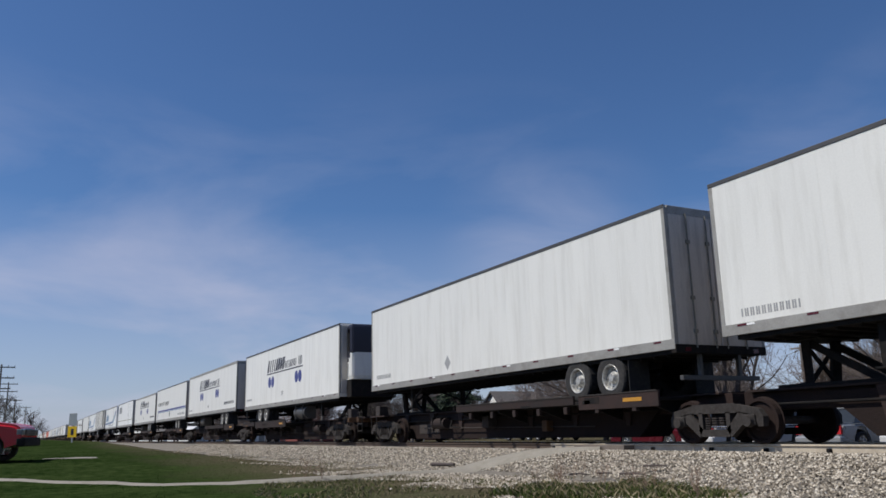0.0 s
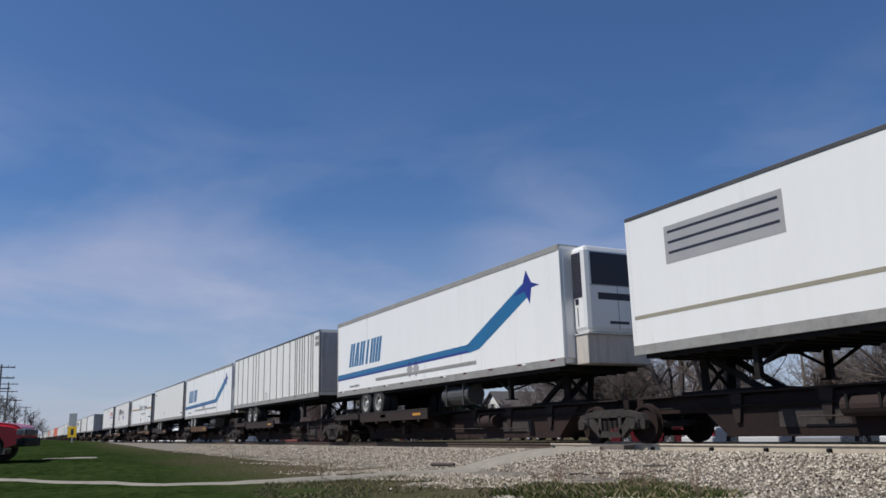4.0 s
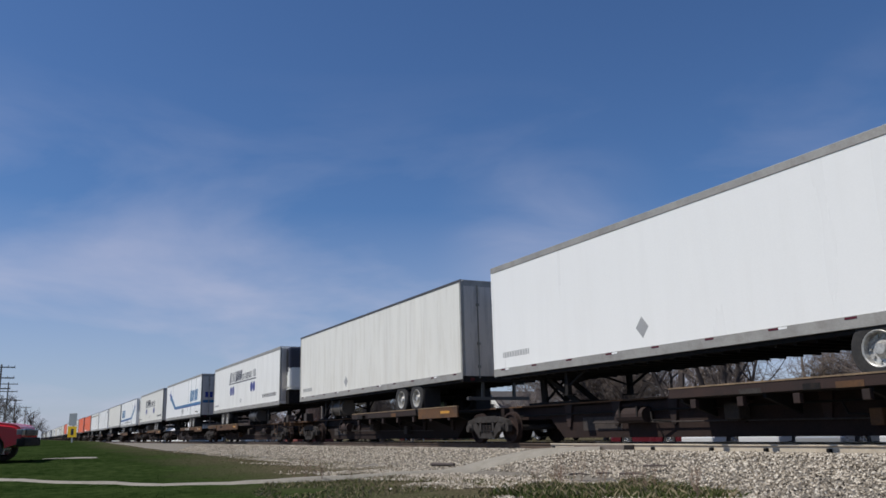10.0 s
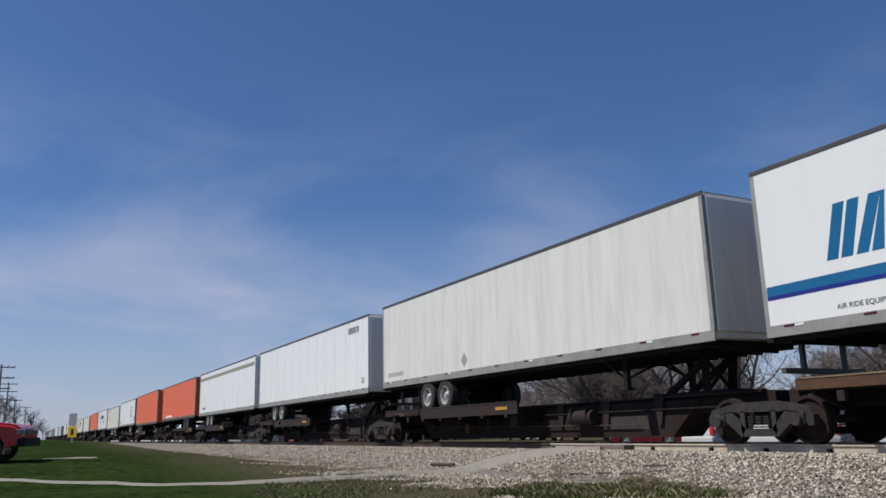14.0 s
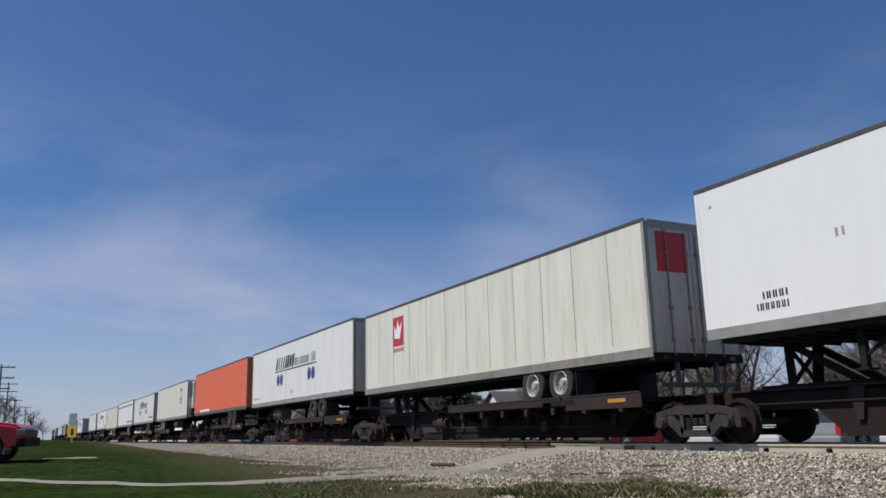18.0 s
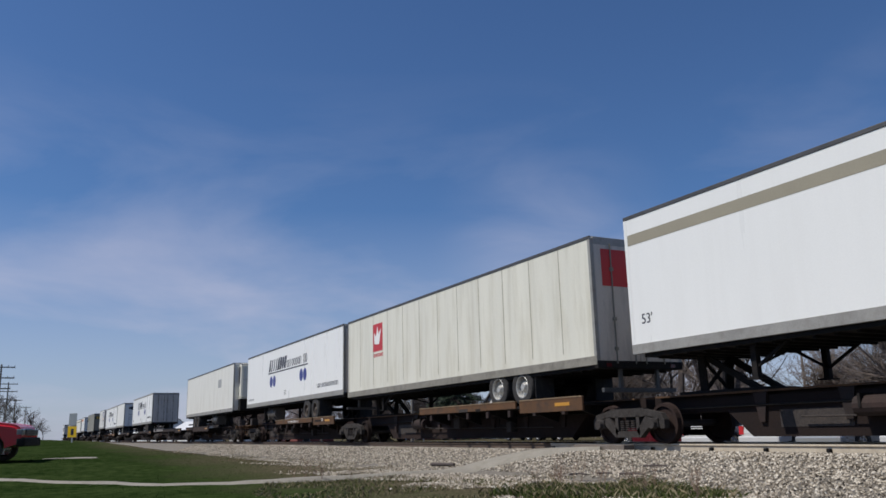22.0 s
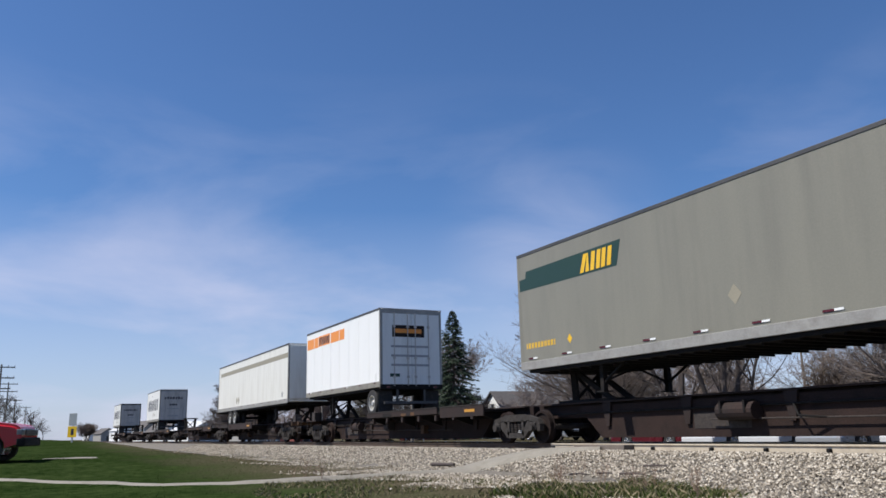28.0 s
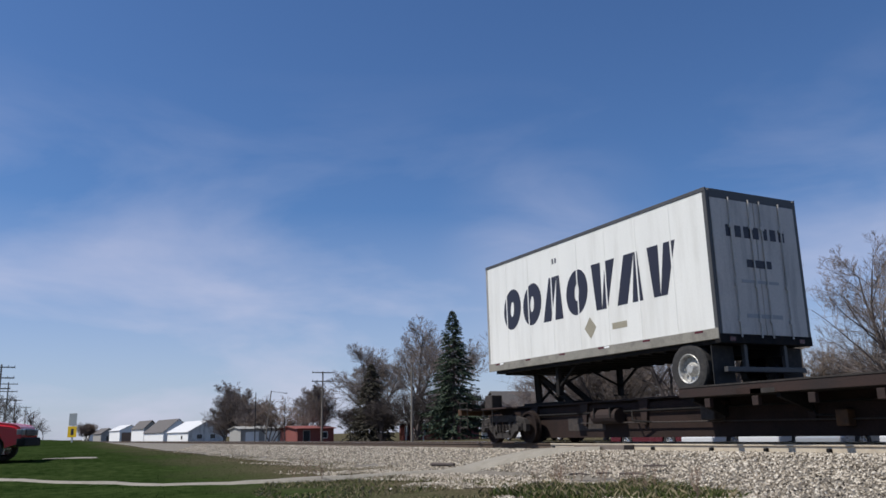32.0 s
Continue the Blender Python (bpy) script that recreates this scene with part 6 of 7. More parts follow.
# ---- trees ----
def tubes(segs, sides, name, material):
    """One mesh of tapered bars from rows of start, end, radius, radius."""
    a = np.array([s[0] for s in segs], float)
    b = np.array([s[1] for s in segs], float)
    r0 = np.array([s[2] for s in segs])[:, None]
    r1 = np.array([s[3] for s in segs])[:, None]
    d = b - a
    d /= np.linalg.norm(d, axis=1)[:, None] + 1e-9
    ref = np.where(np.abs(d[:, 2:3]) > 0.9, np.array([[1.0, 0, 0]]), np.array([[0, 0, 1.0]]))
    u = np.cross(d, ref)
    u /= np.linalg.norm(u, axis=1)[:, None] + 1e-9
    w = np.cross(d, u)
    n = len(segs)
    v = np.empty((n, 2 * sides, 3))
    for k in range(sides):
        t = 2 * math.pi * k / sides
        o = u * math.cos(t) + w * math.sin(t)
        v[:, k] = a + o * r0
        v[:, sides + k] = b + o * r1
    quad = np.array([(k, (k + 1) % sides, sides + (k + 1) % sides, sides + k) for k in range(sides)])
    f = (quad[None] + 2 * sides * np.arange(n)[:, None, None]).reshape(-1, 4)
    return raw_mesh(name, v.reshape(-1, 3).tolist(), f.tolist(), material)


def grow_tree(h, seed, levels=6, fork=0.55, lean=(0, 0), stems=1, open_=1.0, first=0.24, twig=0.012, side_p=0.75, spray=3):
    """Limbs and branches as rows of start, end and radii, and the outermost twigs as spikes."""
    rnd = random.Random(seed)
    limbs, twigs, spikes = [], [], []

    def grow(p, d, length, rad, lvl):
        if lvl == levels:
            q = p + d * length
            spikes.append((tuple(p), tuple(q), rad, 0.0))
            for k in range(spray):
                o = p.lerp(q, rnd.uniform(0.1, 0.85))
                side = Vector((rnd.gauss(0, 1), rnd.gauss(0, 1), rnd.gauss(0, 0.8)))
                e = o + (d * 1.2 + side * 0.7).normalized() * length * rnd.uniform(0.5, 0.9)
                spikes.append((tuple(o), tuple(e), rad * 0.85, 0.0))
            return
        steps = 4 if lvl in (1, 2) else (3 if lvl < levels - 1 else 2)
        q = p
        lift = 0.06 if lvl < 2 else 0.02 - 0.015 * lvl
        for s in range(steps):
            d = (d + Vector((rnd.gauss(0, 0.12), rnd.gauss(0, 0.12), rnd.gauss(lift, 0.07)))).normalized()
            e = q + d * (length / steps)
            r_a, r_b = rad * (1 - 0.3 * s / steps), rad * (1 - 0.3 * (s + 1) / steps)
            (limbs if lvl < 3 else twigs).append((tuple(q), tuple(e), r_a, r_b))
            q = e
            if lvl and s < steps - 1 and rnd.random() < (0.62 if lvl < 3 else side_p * 0.8):
                side = Vector((rnd.gauss(0, 1), rnd.gauss(0, 1), rnd.uniform(-0.3, 0.6))).normalized()
                grow(q, (d * 0.6 + side * 0.75 * open_).normalized(), length * rnd.uniform(0.45, 0.65), max(rad * 0.42, twig * 0.6), lvl + 1)
        kids = 3 if (lvl == 0 or rnd.random() < fork) else 2
        for k in range(kids):
            side = Vector((rnd.gauss(0, 1), rnd.gauss(0, 1), rnd.gauss(0.1, 0.4))).normalized()
            grow(q, (d + side * rnd.uniform(0.35, 0.75) * open_).normalized(), length * rnd.uniform(0.64, 0.84), max(rad * rnd.uniform(0.5, 0.66), twig * 0.6), lvl + 1)

    for s in range(stems):
        d0 = Vector((lean[0] + rnd.gauss(0, 0.22 if stems > 1 else 0.04), lean[1] + rnd.gauss(0, 0.22 if stems > 1 else 0.04), 1)).normalized()
        o = Vector((rnd.gauss(0, 0.3), rnd.gauss(0, 0.3), -0.2)) if stems > 1 else Vector((0, 0, -0.2))
        grow(o, d0, h * first, h * (0.024 if stems == 1 else 0.014), 0)
    k = h / max(t[1][2] for t in spikes)

    def fit(rows):
        return [(tuple(c * k for c in a), tuple(c * k for c in b), r, s) for a, b, r, s in rows]
    return fit(limbs), fit(twigs), fit(spikes)


def spiky(rows, name, material):
    """One mesh of three-sided twigs that run out to a point."""
    a = np.array([s[0] for s in rows], float)
    b = np.array([s[1] for s in rows], float)
    r = np.array([s[2] for s in rows])[:, None]
    d = b - a
    d /= np.linalg.norm(d, axis=1)[:, None] + 1e-9
    u = np.cross(d, np.where(np.abs(d[:, 2:3]) > 0.9, np.array([[1.0, 0, 0]]), np.array([[0, 0, 1.0]])))
    u /= np.linalg.norm(u, axis=1)[:, None] + 1e-9
    w = np.cross(d, u)
    v = np.stack([a + u * r, a + (w * 0.87 - u * 0.5) * r, a - (w * 0.87 + u * 0.5) * r, b], 1)
    f = (np.array([(0, 1, 3), (1, 2, 3), (2, 0, 3)])[None] + 4 * np.arange(len(rows))[:, None, None]).reshape(-1, 3)
    return raw_mesh(name, v.reshape(-1, 3).tolist(), f.tolist(), material)


def fan_tree(h, stems, seed, twig, wild=0.10, first=0.28, droop=0.0):
    """An old open-grown tree: long bowed stems, each with its start direction and share of the height, that carry ever finer shoots."""
    rnd = random.Random(seed)
    limbs, twigs, spikes = [], [], []

    def limb(p, d, length, rad, lvl, up):
        n = (11, 7, 5, 3)[lvl]
        for s in range(n):
            d = (d + Vector((rnd.gauss(0, wild), rnd.gauss(0, wild), up + rnd.gauss(0, wild * 0.6)))).normalized()
            e = p + d * (length / n)
            f = (s + 1) / n
            r_a, r_b = (max(rad * (1 - 0.75 * g), twig * 0.8) for g in (s / n, f))
            (limbs if lvl < 2 else twigs).append((tuple(p), tuple(e), r_a, r_b))
            p = e
            if lvl == 3:
                for _ in range(3):
                    side = Vector((rnd.gauss(0, 1), rnd.gauss(0, 1), rnd.gauss(0.25, 0.8)))
                    q = p + (d + side * 0.55).normalized() * length * rnd.uniform(0.35, 0.8)
                    spikes.append((tuple(p), tuple(q), twig * 0.85, 0.0))
                continue
            if lvl == 0 and f < first:
                continue
            for _ in range(2 if rnd.random() < (0.50, 0.42, 0.22)[lvl] else 1):
                side = Vector((rnd.gauss(0, 1), rnd.gauss(0, 1), rnd.gauss(0.15, 0.5)))
                side = (side - d * side.dot(d)).normalized()
                a = rnd.uniform(0.55, 0.95)
                limb(p, d * math.cos(a) + side * math.sin(a), length * (0.18 + 0.46 * (1 - f)) * rnd.uniform(0.65, 1.35), r_b * 0.55, lvl + 1, 0.05 - droop * lvl)

    for dx, dy, share in stems:
        d = Vector((dx, dy, 1)).normalized()
        limb(Vector((rnd.gauss(0, 0.25), rnd.gauss(0, 0.25), -0.3)), d, h * share / max(d.z, 0.55), h * 0.015 * share, 0, 0.04)
    k = h / max(t[1][2] for t in spikes)

    def fit(rows):
        return [(tuple(c * k for c in a), tuple(c * k for c in b), r, q) for a, b, r, q in rows]
    return fit(limbs), fit(twigs), fit(spikes)


def open_tree(x, y, h, seed, label, stems, twig=0.0070, material="twig", **kw):
    limbs, twigs, spikes = fan_tree(h, stems, seed, twig, **kw)
    th = empty("bare_tree", (x, y, height(x, y)), label, "tree", "bare trees beyond the track")
    link("trunk", tubes(limbs, 6, "trunk", "bark"), th, None, "grey trunk and limbs")
    link("branch_frame", tubes(twigs, 3, "branch_frame", "bark_warm"), th, None, "leafless branches")
    link("crown", spiky(spikes, "crown", material), th, None, "haze of fine leafless twigs")
    return th


def bare_tree(x, y, h, seed, label, material="bark", **kw):
    limbs, twigs, spikes = grow_tree(h, seed, **kw)
    th = empty("bare_tree", (x, y, height(x, y)), label, "tree", "bare trees beyond the track")
    link("trunk", tubes(limbs, 6, "trunk", "bark"), th, None, "grey trunk and limbs")
    link("branch_frame", tubes(twigs, 3, "branch_frame", "bark" if material == "twig" else material), th, None, "leafless branches")
    link("crown", spiky(spikes, "crown", material), th, None, "haze of fine leafless twigs")
    return th


def spruce(x, y, h, r, seed, needles="needle"):
    rnd = random.Random(seed)
    th = empty("spruce_tree", (x, y, height(x, y)), "dark green spruce with drooping boughs and a pointed top", "tree")
    link("trunk", tubes([((0, 0, -0.2), (0, 0, h * 0.5), 0.24, 0.13), ((0, 0, h * 0.5), (0, 0, h), 0.13, 0.02)], 8, "trunk", "bark"), th)
    boughs, verts, faces = [], [], []
    z = h * 0.05
    while z < h * 0.985:
        f = 1 - z / h
        reach = r * (f ** 0.82) * (1.0 if f < 0.9 else 0.8)
        for k in range(rnd.randint(6, 9)):
            t = rnd.uniform(0, 6.283)
            ln = max(reach * rnd.uniform(0.62, 1.12), 0.12)
            tip = Vector((math.cos(t) * ln, math.sin(t) * ln, z - ln * rnd.uniform(0.05, 0.35) + (0.3 * ln if f < 0.2 else 0)))
            root = Vector((0, 0, z + 0.1))
            boughs.append((tuple(root), tuple(tip), 0.03, 0.008))
            side = Vector((-math.sin(t), math.cos(t), 0))
            for s in range(int(14 + ln * 13)):
                q = root.lerp(tip, rnd.uniform(0.25, 1.0))
                w = rnd.uniform(0.12, 0.30) * (0.5 + 0.5 * f)
                dirn = (side * rnd.choice((-1, 1)) * rnd.uniform(0.3, 1) + (tip - root).normalized() * 0.7 + Vector((0, 0, rnd.uniform(-0.7, 0.15)))).normalized()
                up = Vector((rnd.gauss(0, 1), rnd.gauss(0, 1), rnd.gauss(0, 1))).cross(dirn).normalized() * w * 0.35
                i = len(verts)
                verts += [tuple(q), tuple(q + dirn * w + up), tuple(q + dirn * w * 2.1), tuple(q + dirn * w - up)]
                faces.append((i, i + 1, i + 2, i + 3))
        z += rnd.uniform(0.16, 0.26) * (0.6 + 0.6 * f) * h / 13
    link("bough_frame", tubes(boughs, 3, "bough_frame", "bark"), th)
    link("needles", raw_mesh("needles", verts, faces, needles), th, None, "dense dark green needle sprays")


def build_trees():
    wide = "leafless spreading tree with a broad crown of fine twigs"
    tall = "tall leafless tree with several upright grey limbs"
    open_tree(-42.6, 36.0, 11.8, 11, wide, ((-1.25, -0.15, 0.94), (-0.95, 0.25, 0.94), (-0.70, 0.2, 0.94), (-0.45, -0.2, 0.98), (-0.12, 0.1, 0.92), (0.12, -0.1, 0.80), (-1.9, 0.1, 0.80), (-1.5, -0.2, 0.62), (-0.85, 0.1, 0.55)), 0.0085, first=0.22)
    open_tree(-48.2, 38.5, 7.0, 23, wide, ((-0.5, 0.1, 0.8), (-0.2, -0.1, 0.95), (0.1, 0.2, 1.0), (0.3, 0.1, 0.95), (0.7, -0.1, 0.8), (1.1, 0.1, 0.7)), 0.0085, first=0.12)
    open_tree(-37.6, 36.0, 13.4, 31, tall, ((-0.14, 0.05, 1.0), (0.04, -0.05, 0.98), (-0.42, 0.1, 0.86), (-0.62, -0.1, 0.74), (0.3, 0.1, 0.55)), first=0.34)
    open_tree(-33.9, 36.0, 12.4, 46, tall, ((-0.24, 0.0, 0.96), (0.02, 0.1, 1.0), (0.26, -0.1, 0.94), (0.62, 0.05, 0.72), (-0.5, 0.1, 0.55)), first=0.36)
    open_tree(-23.6, 38.0, 10.4, 63, wide, ((-0.75, 0.1, 0.80), (-0.35, -0.1, 0.92), (0.05, 0.1, 1.0), (0.5, 0.0, 0.9)), first=0.25)
    open_tree(-17.5, 40.0, 11.2, 67, wide, ((-0.5, 0.1, 0.9), (0.0, -0.1, 1.0), (0.5, 0.1, 0.9)), first=0.25)
    open_tree(-101.0, 48.0, 17.4, 71, tall, ((-0.30, 0.1, 0.92), (-0.05, -0.1, 1.0), (0.16, 0.1, 0.98), (0.45, -0.1, 0.85)), 0.018, first=0.3)
    open_tree(-92.0, 49.0, 13.5, 74, tall, ((-0.2, 0.1, 1.0), (0.2, -0.1, 0.95)), 0.018, first=0.3)
    open_tree(-114.0, 48.0, 15.2, 82, "leafless tree leaning over a sloping grey trunk", ((-0.75, 0.2, 0.80), (-0.35, 0.1, 0.95), (-0.08, -0.1, 1.0), (0.3, 0.1, 0.8)), 0.018, first=0.28)
    bare_tree(-121.0, 50.0, 15.0, 88, wide, "twig", open_=1.15, levels=5, spray=5, side_p=0.95, twig=0.04)
    willow = "leafless shrubby willow of many upright stems"
    upright = tuple((0.075 * (k - 4.5) + 0.05 * math.sin(k * 2.3), 0.1 * math.sin(k * 1.7), 0.78 + 0.22 * math.sin(k * 2.1 + 0.6) ** 2) for k in range(10))
    open_tree(-176.0, 40.0, 13.4, 91, willow, upright, 0.020, first=0.2, wild=0.06)
    open_tree(-187.0, 41.0, 8.6, 94, willow, tuple((dx * 2.2, dy, q) for dx, dy, q in upright[::2]), 0.020, first=0.15)
    open_tree(-167.0, 42.5, 9.6, 95, willow, tuple((dx * 1.6, dy, q) for dx, dy, q in upright[1::2]), 0.020, first=0.15)
    bare_tree(-139.0, 38.0, 8.6, 97, wide, "bark_warm", stems=4, open_=1.25, levels=5, side_p=0.95, twig=0.04)
    open_tree(-131.0, 45.0, 10.4, 101, wide, ((-0.7, 0, 0.8), (-0.3, 0.1, 0.95), (0.1, 0, 1.0), (0.6, 0, 0.8)), 0.018, first=0.2)
    open_tree(-150.0, 48.0, 10.5, 102, wide, ((-0.7, 0, 0.8), (-0.2, 0.1, 1.0), (0.3, 0, 0.95), (0.8, 0, 0.7)), 0.018, first=0.2)
    bare_tree(-400.0, 26.6, 9.0, 105, "round brown leafless shrub in a field", "bark_warm", stems=16, open_=1.3, levels=4, first=0.18, side_p=0.98, twig=0.11)
    thick = "thicket of leafless saplings"
    for k, (x, y, h, m) in enumerate(((-58.0, 52.0, 8.0, "bark"), (-66.5, 56.0, 9.0, "bark"), (-31.0, 47.0, 7.0, "bark"), (-38.0, 50.0, 7.5, "bark_warm"), (-47.0, 50.0, 7.0, "bark_warm"), (-25.0, 52.0, 7.5, "bark"))):
        bare_tree(x, y, h, 108 + k, thick, m, stems=8, open_=0.8, levels=4, first=0.3, twig=0.02)
    for k, (x, y, h) in enumerate(((-106.5, 45.5, 6.5), (-96.0, 46.0, 7.0), (-89.0, 46.5, 6.0), (-101.5, 52.0, 7.5), (-111.0, 47.0, 7.0), (-117.0, 45.0, 6.0), (-85.5, 47.0, 6.5))):
        bare_tree(x, y, h, 131 + k, "dark tangled leafless bush by the houses", "bark", stems=9, open_=1.05, levels=4, first=0.3, side_p=0.98, twig=0.035)
    spruce(-82.0, 44.0, 15.0, 4.7, 7)
    spruce(-110.8, 45.5, 11.4, 4.4, 9, "needle_brown")
    for i, (x, y, h) in enumerate(((-120, -6.5, 8.5), (-150, -5.0, 9.0), (-185, -4.0, 9.5), (-220, -1.0, 9.0), (-270, 1.5, 9.5), (-330, 5.0, 9.0), (-420, 9.0, 10.0))):
        bare_tree(x, y, h, 120 + i, "leafless roadside tree seen from afar", "bark", levels=5, open_=0.9)
    # far woods along the horizon, one low-detail sheet of small leafless trees
    segs = []
    rnd = random.Random(77)
    for k in range(20):
        x = -240 - 700 * rnd.random()
        y = 55 + 0.20 * -x * rnd.random() + 10
        s = rnd.uniform(7, 13)
        lm, tw, sp = grow_tree(s, 300 + k % 6, levels=3, stems=5, open_=0.95, first=0.3, spray=5)
        segs += [((a[0] + x, a[1] + y, a[2] - 0.8), (b[0] + x, b[1] + y, b[2] - 0.8), max(r, 0.05), q) for a, b, r, q in lm + tw + sp]
    tagged(new("far_woods", spiky(segs, "far_woods", "bark_warm")), "distant belt of leafless brown trees", "woods", kind="stuff")
    segs = []
    for k in range(34):
        x = -74 + 56 * (k + rnd.random()) / 34
        y = 46 + 14 * rnd.random()
        s = rnd.uniform(4.0, 7.0)
        lm, tw, sp = grow_tree(s, 330 + k % 7, levels=3, stems=5, open_=0.9, first=0.3, spray=4)
        segs += [((a[0] + x, a[1] + y, a[2] - 0.6), (b[0] + x, b[1] + y, b[2] - 0.6), max(r, 0.022), q) for a, b, r, q in lm + tw + sp]
    tagged(new("scrub", spiky(segs, "scrub", "twig")), "tangled brown leafless scrub beyond the parking lot", "scrub", kind="stuff")


# ---- buildings, poles, cars ----
def house(x0, x1, y0, y1, wall_h, roof_h, ridge, wall, roof, label, openings=(), gable=None, category="house", turn=0):
    """A gabled building; ridge 'x' or 'y' is the way its ridge runs; openings: face, offset, sill, width, height, kind."""
    g = min(height((x0 + x1) / 2, (y0 + y1) / 2), height(x1, y0)) - 0.05
    th = empty("house" if category == "house" else "farm_building", ((x0 + x1) / 2, (y0 + y1) / 2, g), label, category)
    th.rotation_euler = (0, 0, radians(turn))
    a, b = (x1 - x0) / 2, (y1 - y0) / 2

    def slab(name, pts, thick, material, normal):
        bm = bmesh.new()
        lo = [bm.verts.new(p) for p in pts]
        hi = [bm.verts.new(Vector(p) + Vector(normal) * thick) for p in pts]
        bm.faces.new(hi)
        bm.faces.new(lo[::-1])
        n = len(pts)
        for i in range(n):
            bm.faces.new((lo[i], lo[(i + 1) % n], hi[(i + 1) % n], hi[i]))
        bmesh.ops.recalc_face_normals(bm, faces=bm.faces)
        return part(name, bm, material, th)

    for s in (-1, 1):
        if ridge == "x":
            slab("side_wall", [(-a, s * b, 0), (a, s * b, 0), (a, s * b, wall_h), (-a, s * b, wall_h)], -0.15, wall, (0, s, 0))
            slab("end_wall", [(s * a, -b + 0.15, 0), (s * a, b - 0.15, 0), (s * a, b - 0.15, wall_h), (s * a, 0, wall_h + roof_h), (s * a, -b + 0.15, wall_h)], -0.15, gable or wall, (s, 0, 0))
            slab("roof", [(-a - 0.35, 0, wall_h + roof_h), (a + 0.35, 0, wall_h + roof_h), (a + 0.35, s * (b + 0.35), wall_h - 0.35 * roof_h / b), (-a - 0.35, s * (b + 0.35), wall_h - 0.35 * roof_h / b)], 0.12, roof, (0, 0, 1))
        else:
            slab("side_wall", [(s * a, -b, 0), (s * a, b, 0), (s * a, b, wall_h), (s * a, -b, wall_h)], -0.15, wall, (s, 0, 0))
            slab("end_wall", [(-a + 0.15, s * b, 0), (a - 0.15, s * b, 0), (a - 0.15, s * b, wall_h), (0, s * b, wall_h + roof_h), (-a + 0.15, s * b, wall_h)], -0.15, gable or wall, (0, s, 0))
            slab("roof", [(0, -b - 0.35, wall_h + roof_h), (0, b + 0.35, wall_h + roof_h), (s * (a + 0.35), b + 0.35, wall_h - 0.35 * roof_h / a), (s * (a + 0.35), -b - 0.35, wall_h - 0.35 * roof_h / a)], 0.12, roof, (0, 0, 1))
    for face, o, z, w, h, kind in openings:
        def slot(e, d0, d1, name, material, parent):
            bm = bmesh.new()
            if face == "x":
                box(bm, a + d0, a + d1, o - w / 2 - e, o + w / 2 + e, z - e, z + h + e)
            else:
                box(bm, o - w / 2 - e, o + w / 2 + e, -b - d1, -b - d0, z - e, z + h + e)
            return part(name, bm, material, parent)
        fr = slot(0.09, 0.0, 0.035, "window" if kind == "w" else "door", "trim" if kind == "w" else "greywood", th)
        slot(0.0, 0.036, 0.05, "pane" if kind == "w" else "door_leaf", {"w": "glass", "d": "glass", "o": "weed"}.get(kind, "trim"), fr)
    return th


def pole(x, y, h, label, arms=(), lean=(0, 0), r=0.14, lamp=None, material="pole"):
    th = empty("utility_pole", (x, y, height(x, y) - 0.02), label, "pole", "utility poles")
    bm = bmesh.new()
    beam(bm, (0, 0, 0), (lean[0], lean[1], h), r, r * 0.65, 10)
    part("shaft", bm, material, th)
    for z, half, way in arms:
        f = z / h
        c = Vector((lean[0] * f, lean[1] * f, z))
        d = Vector((0, half, 0)) if way == "y" else Vector((half, 0, 0))
        bm = bmesh.new()
        beam(bm, c - d, c + d, 0.11, 0.13)
        arm = part("crossarm", bm, material, th)
        for k in (-0.95, -0.5, 0.5, 0.95):
            bm = bmesh.new()
            p = c + d * k
            beam(bm, p + Vector((0, 0, 0.06)), p + Vector((0, 0, 0.24)), 0.05, 0.03, 8)
            part("insulator", bm, "sign_grey", arm)
    if lamp:
        bm = bmesh.new()
        top = Vector((lean[0], lean[1], h - 0.1))
        beam(bm, top, top + Vector((0, lamp, -0.25)), 0.04, 0.035, 8)
        arm = part("lamp_arm", bm, "sign_grey", th)
        bm = bmesh.new()
        box(bm, top.x - 0.12, top.x + 0.12, top.y + lamp - 0.35, top.y + lamp + 0.25, top.z - 0.36, top.z - 0.22, 0.03)
        part("lamp_head", bm, "sign_grey", arm)


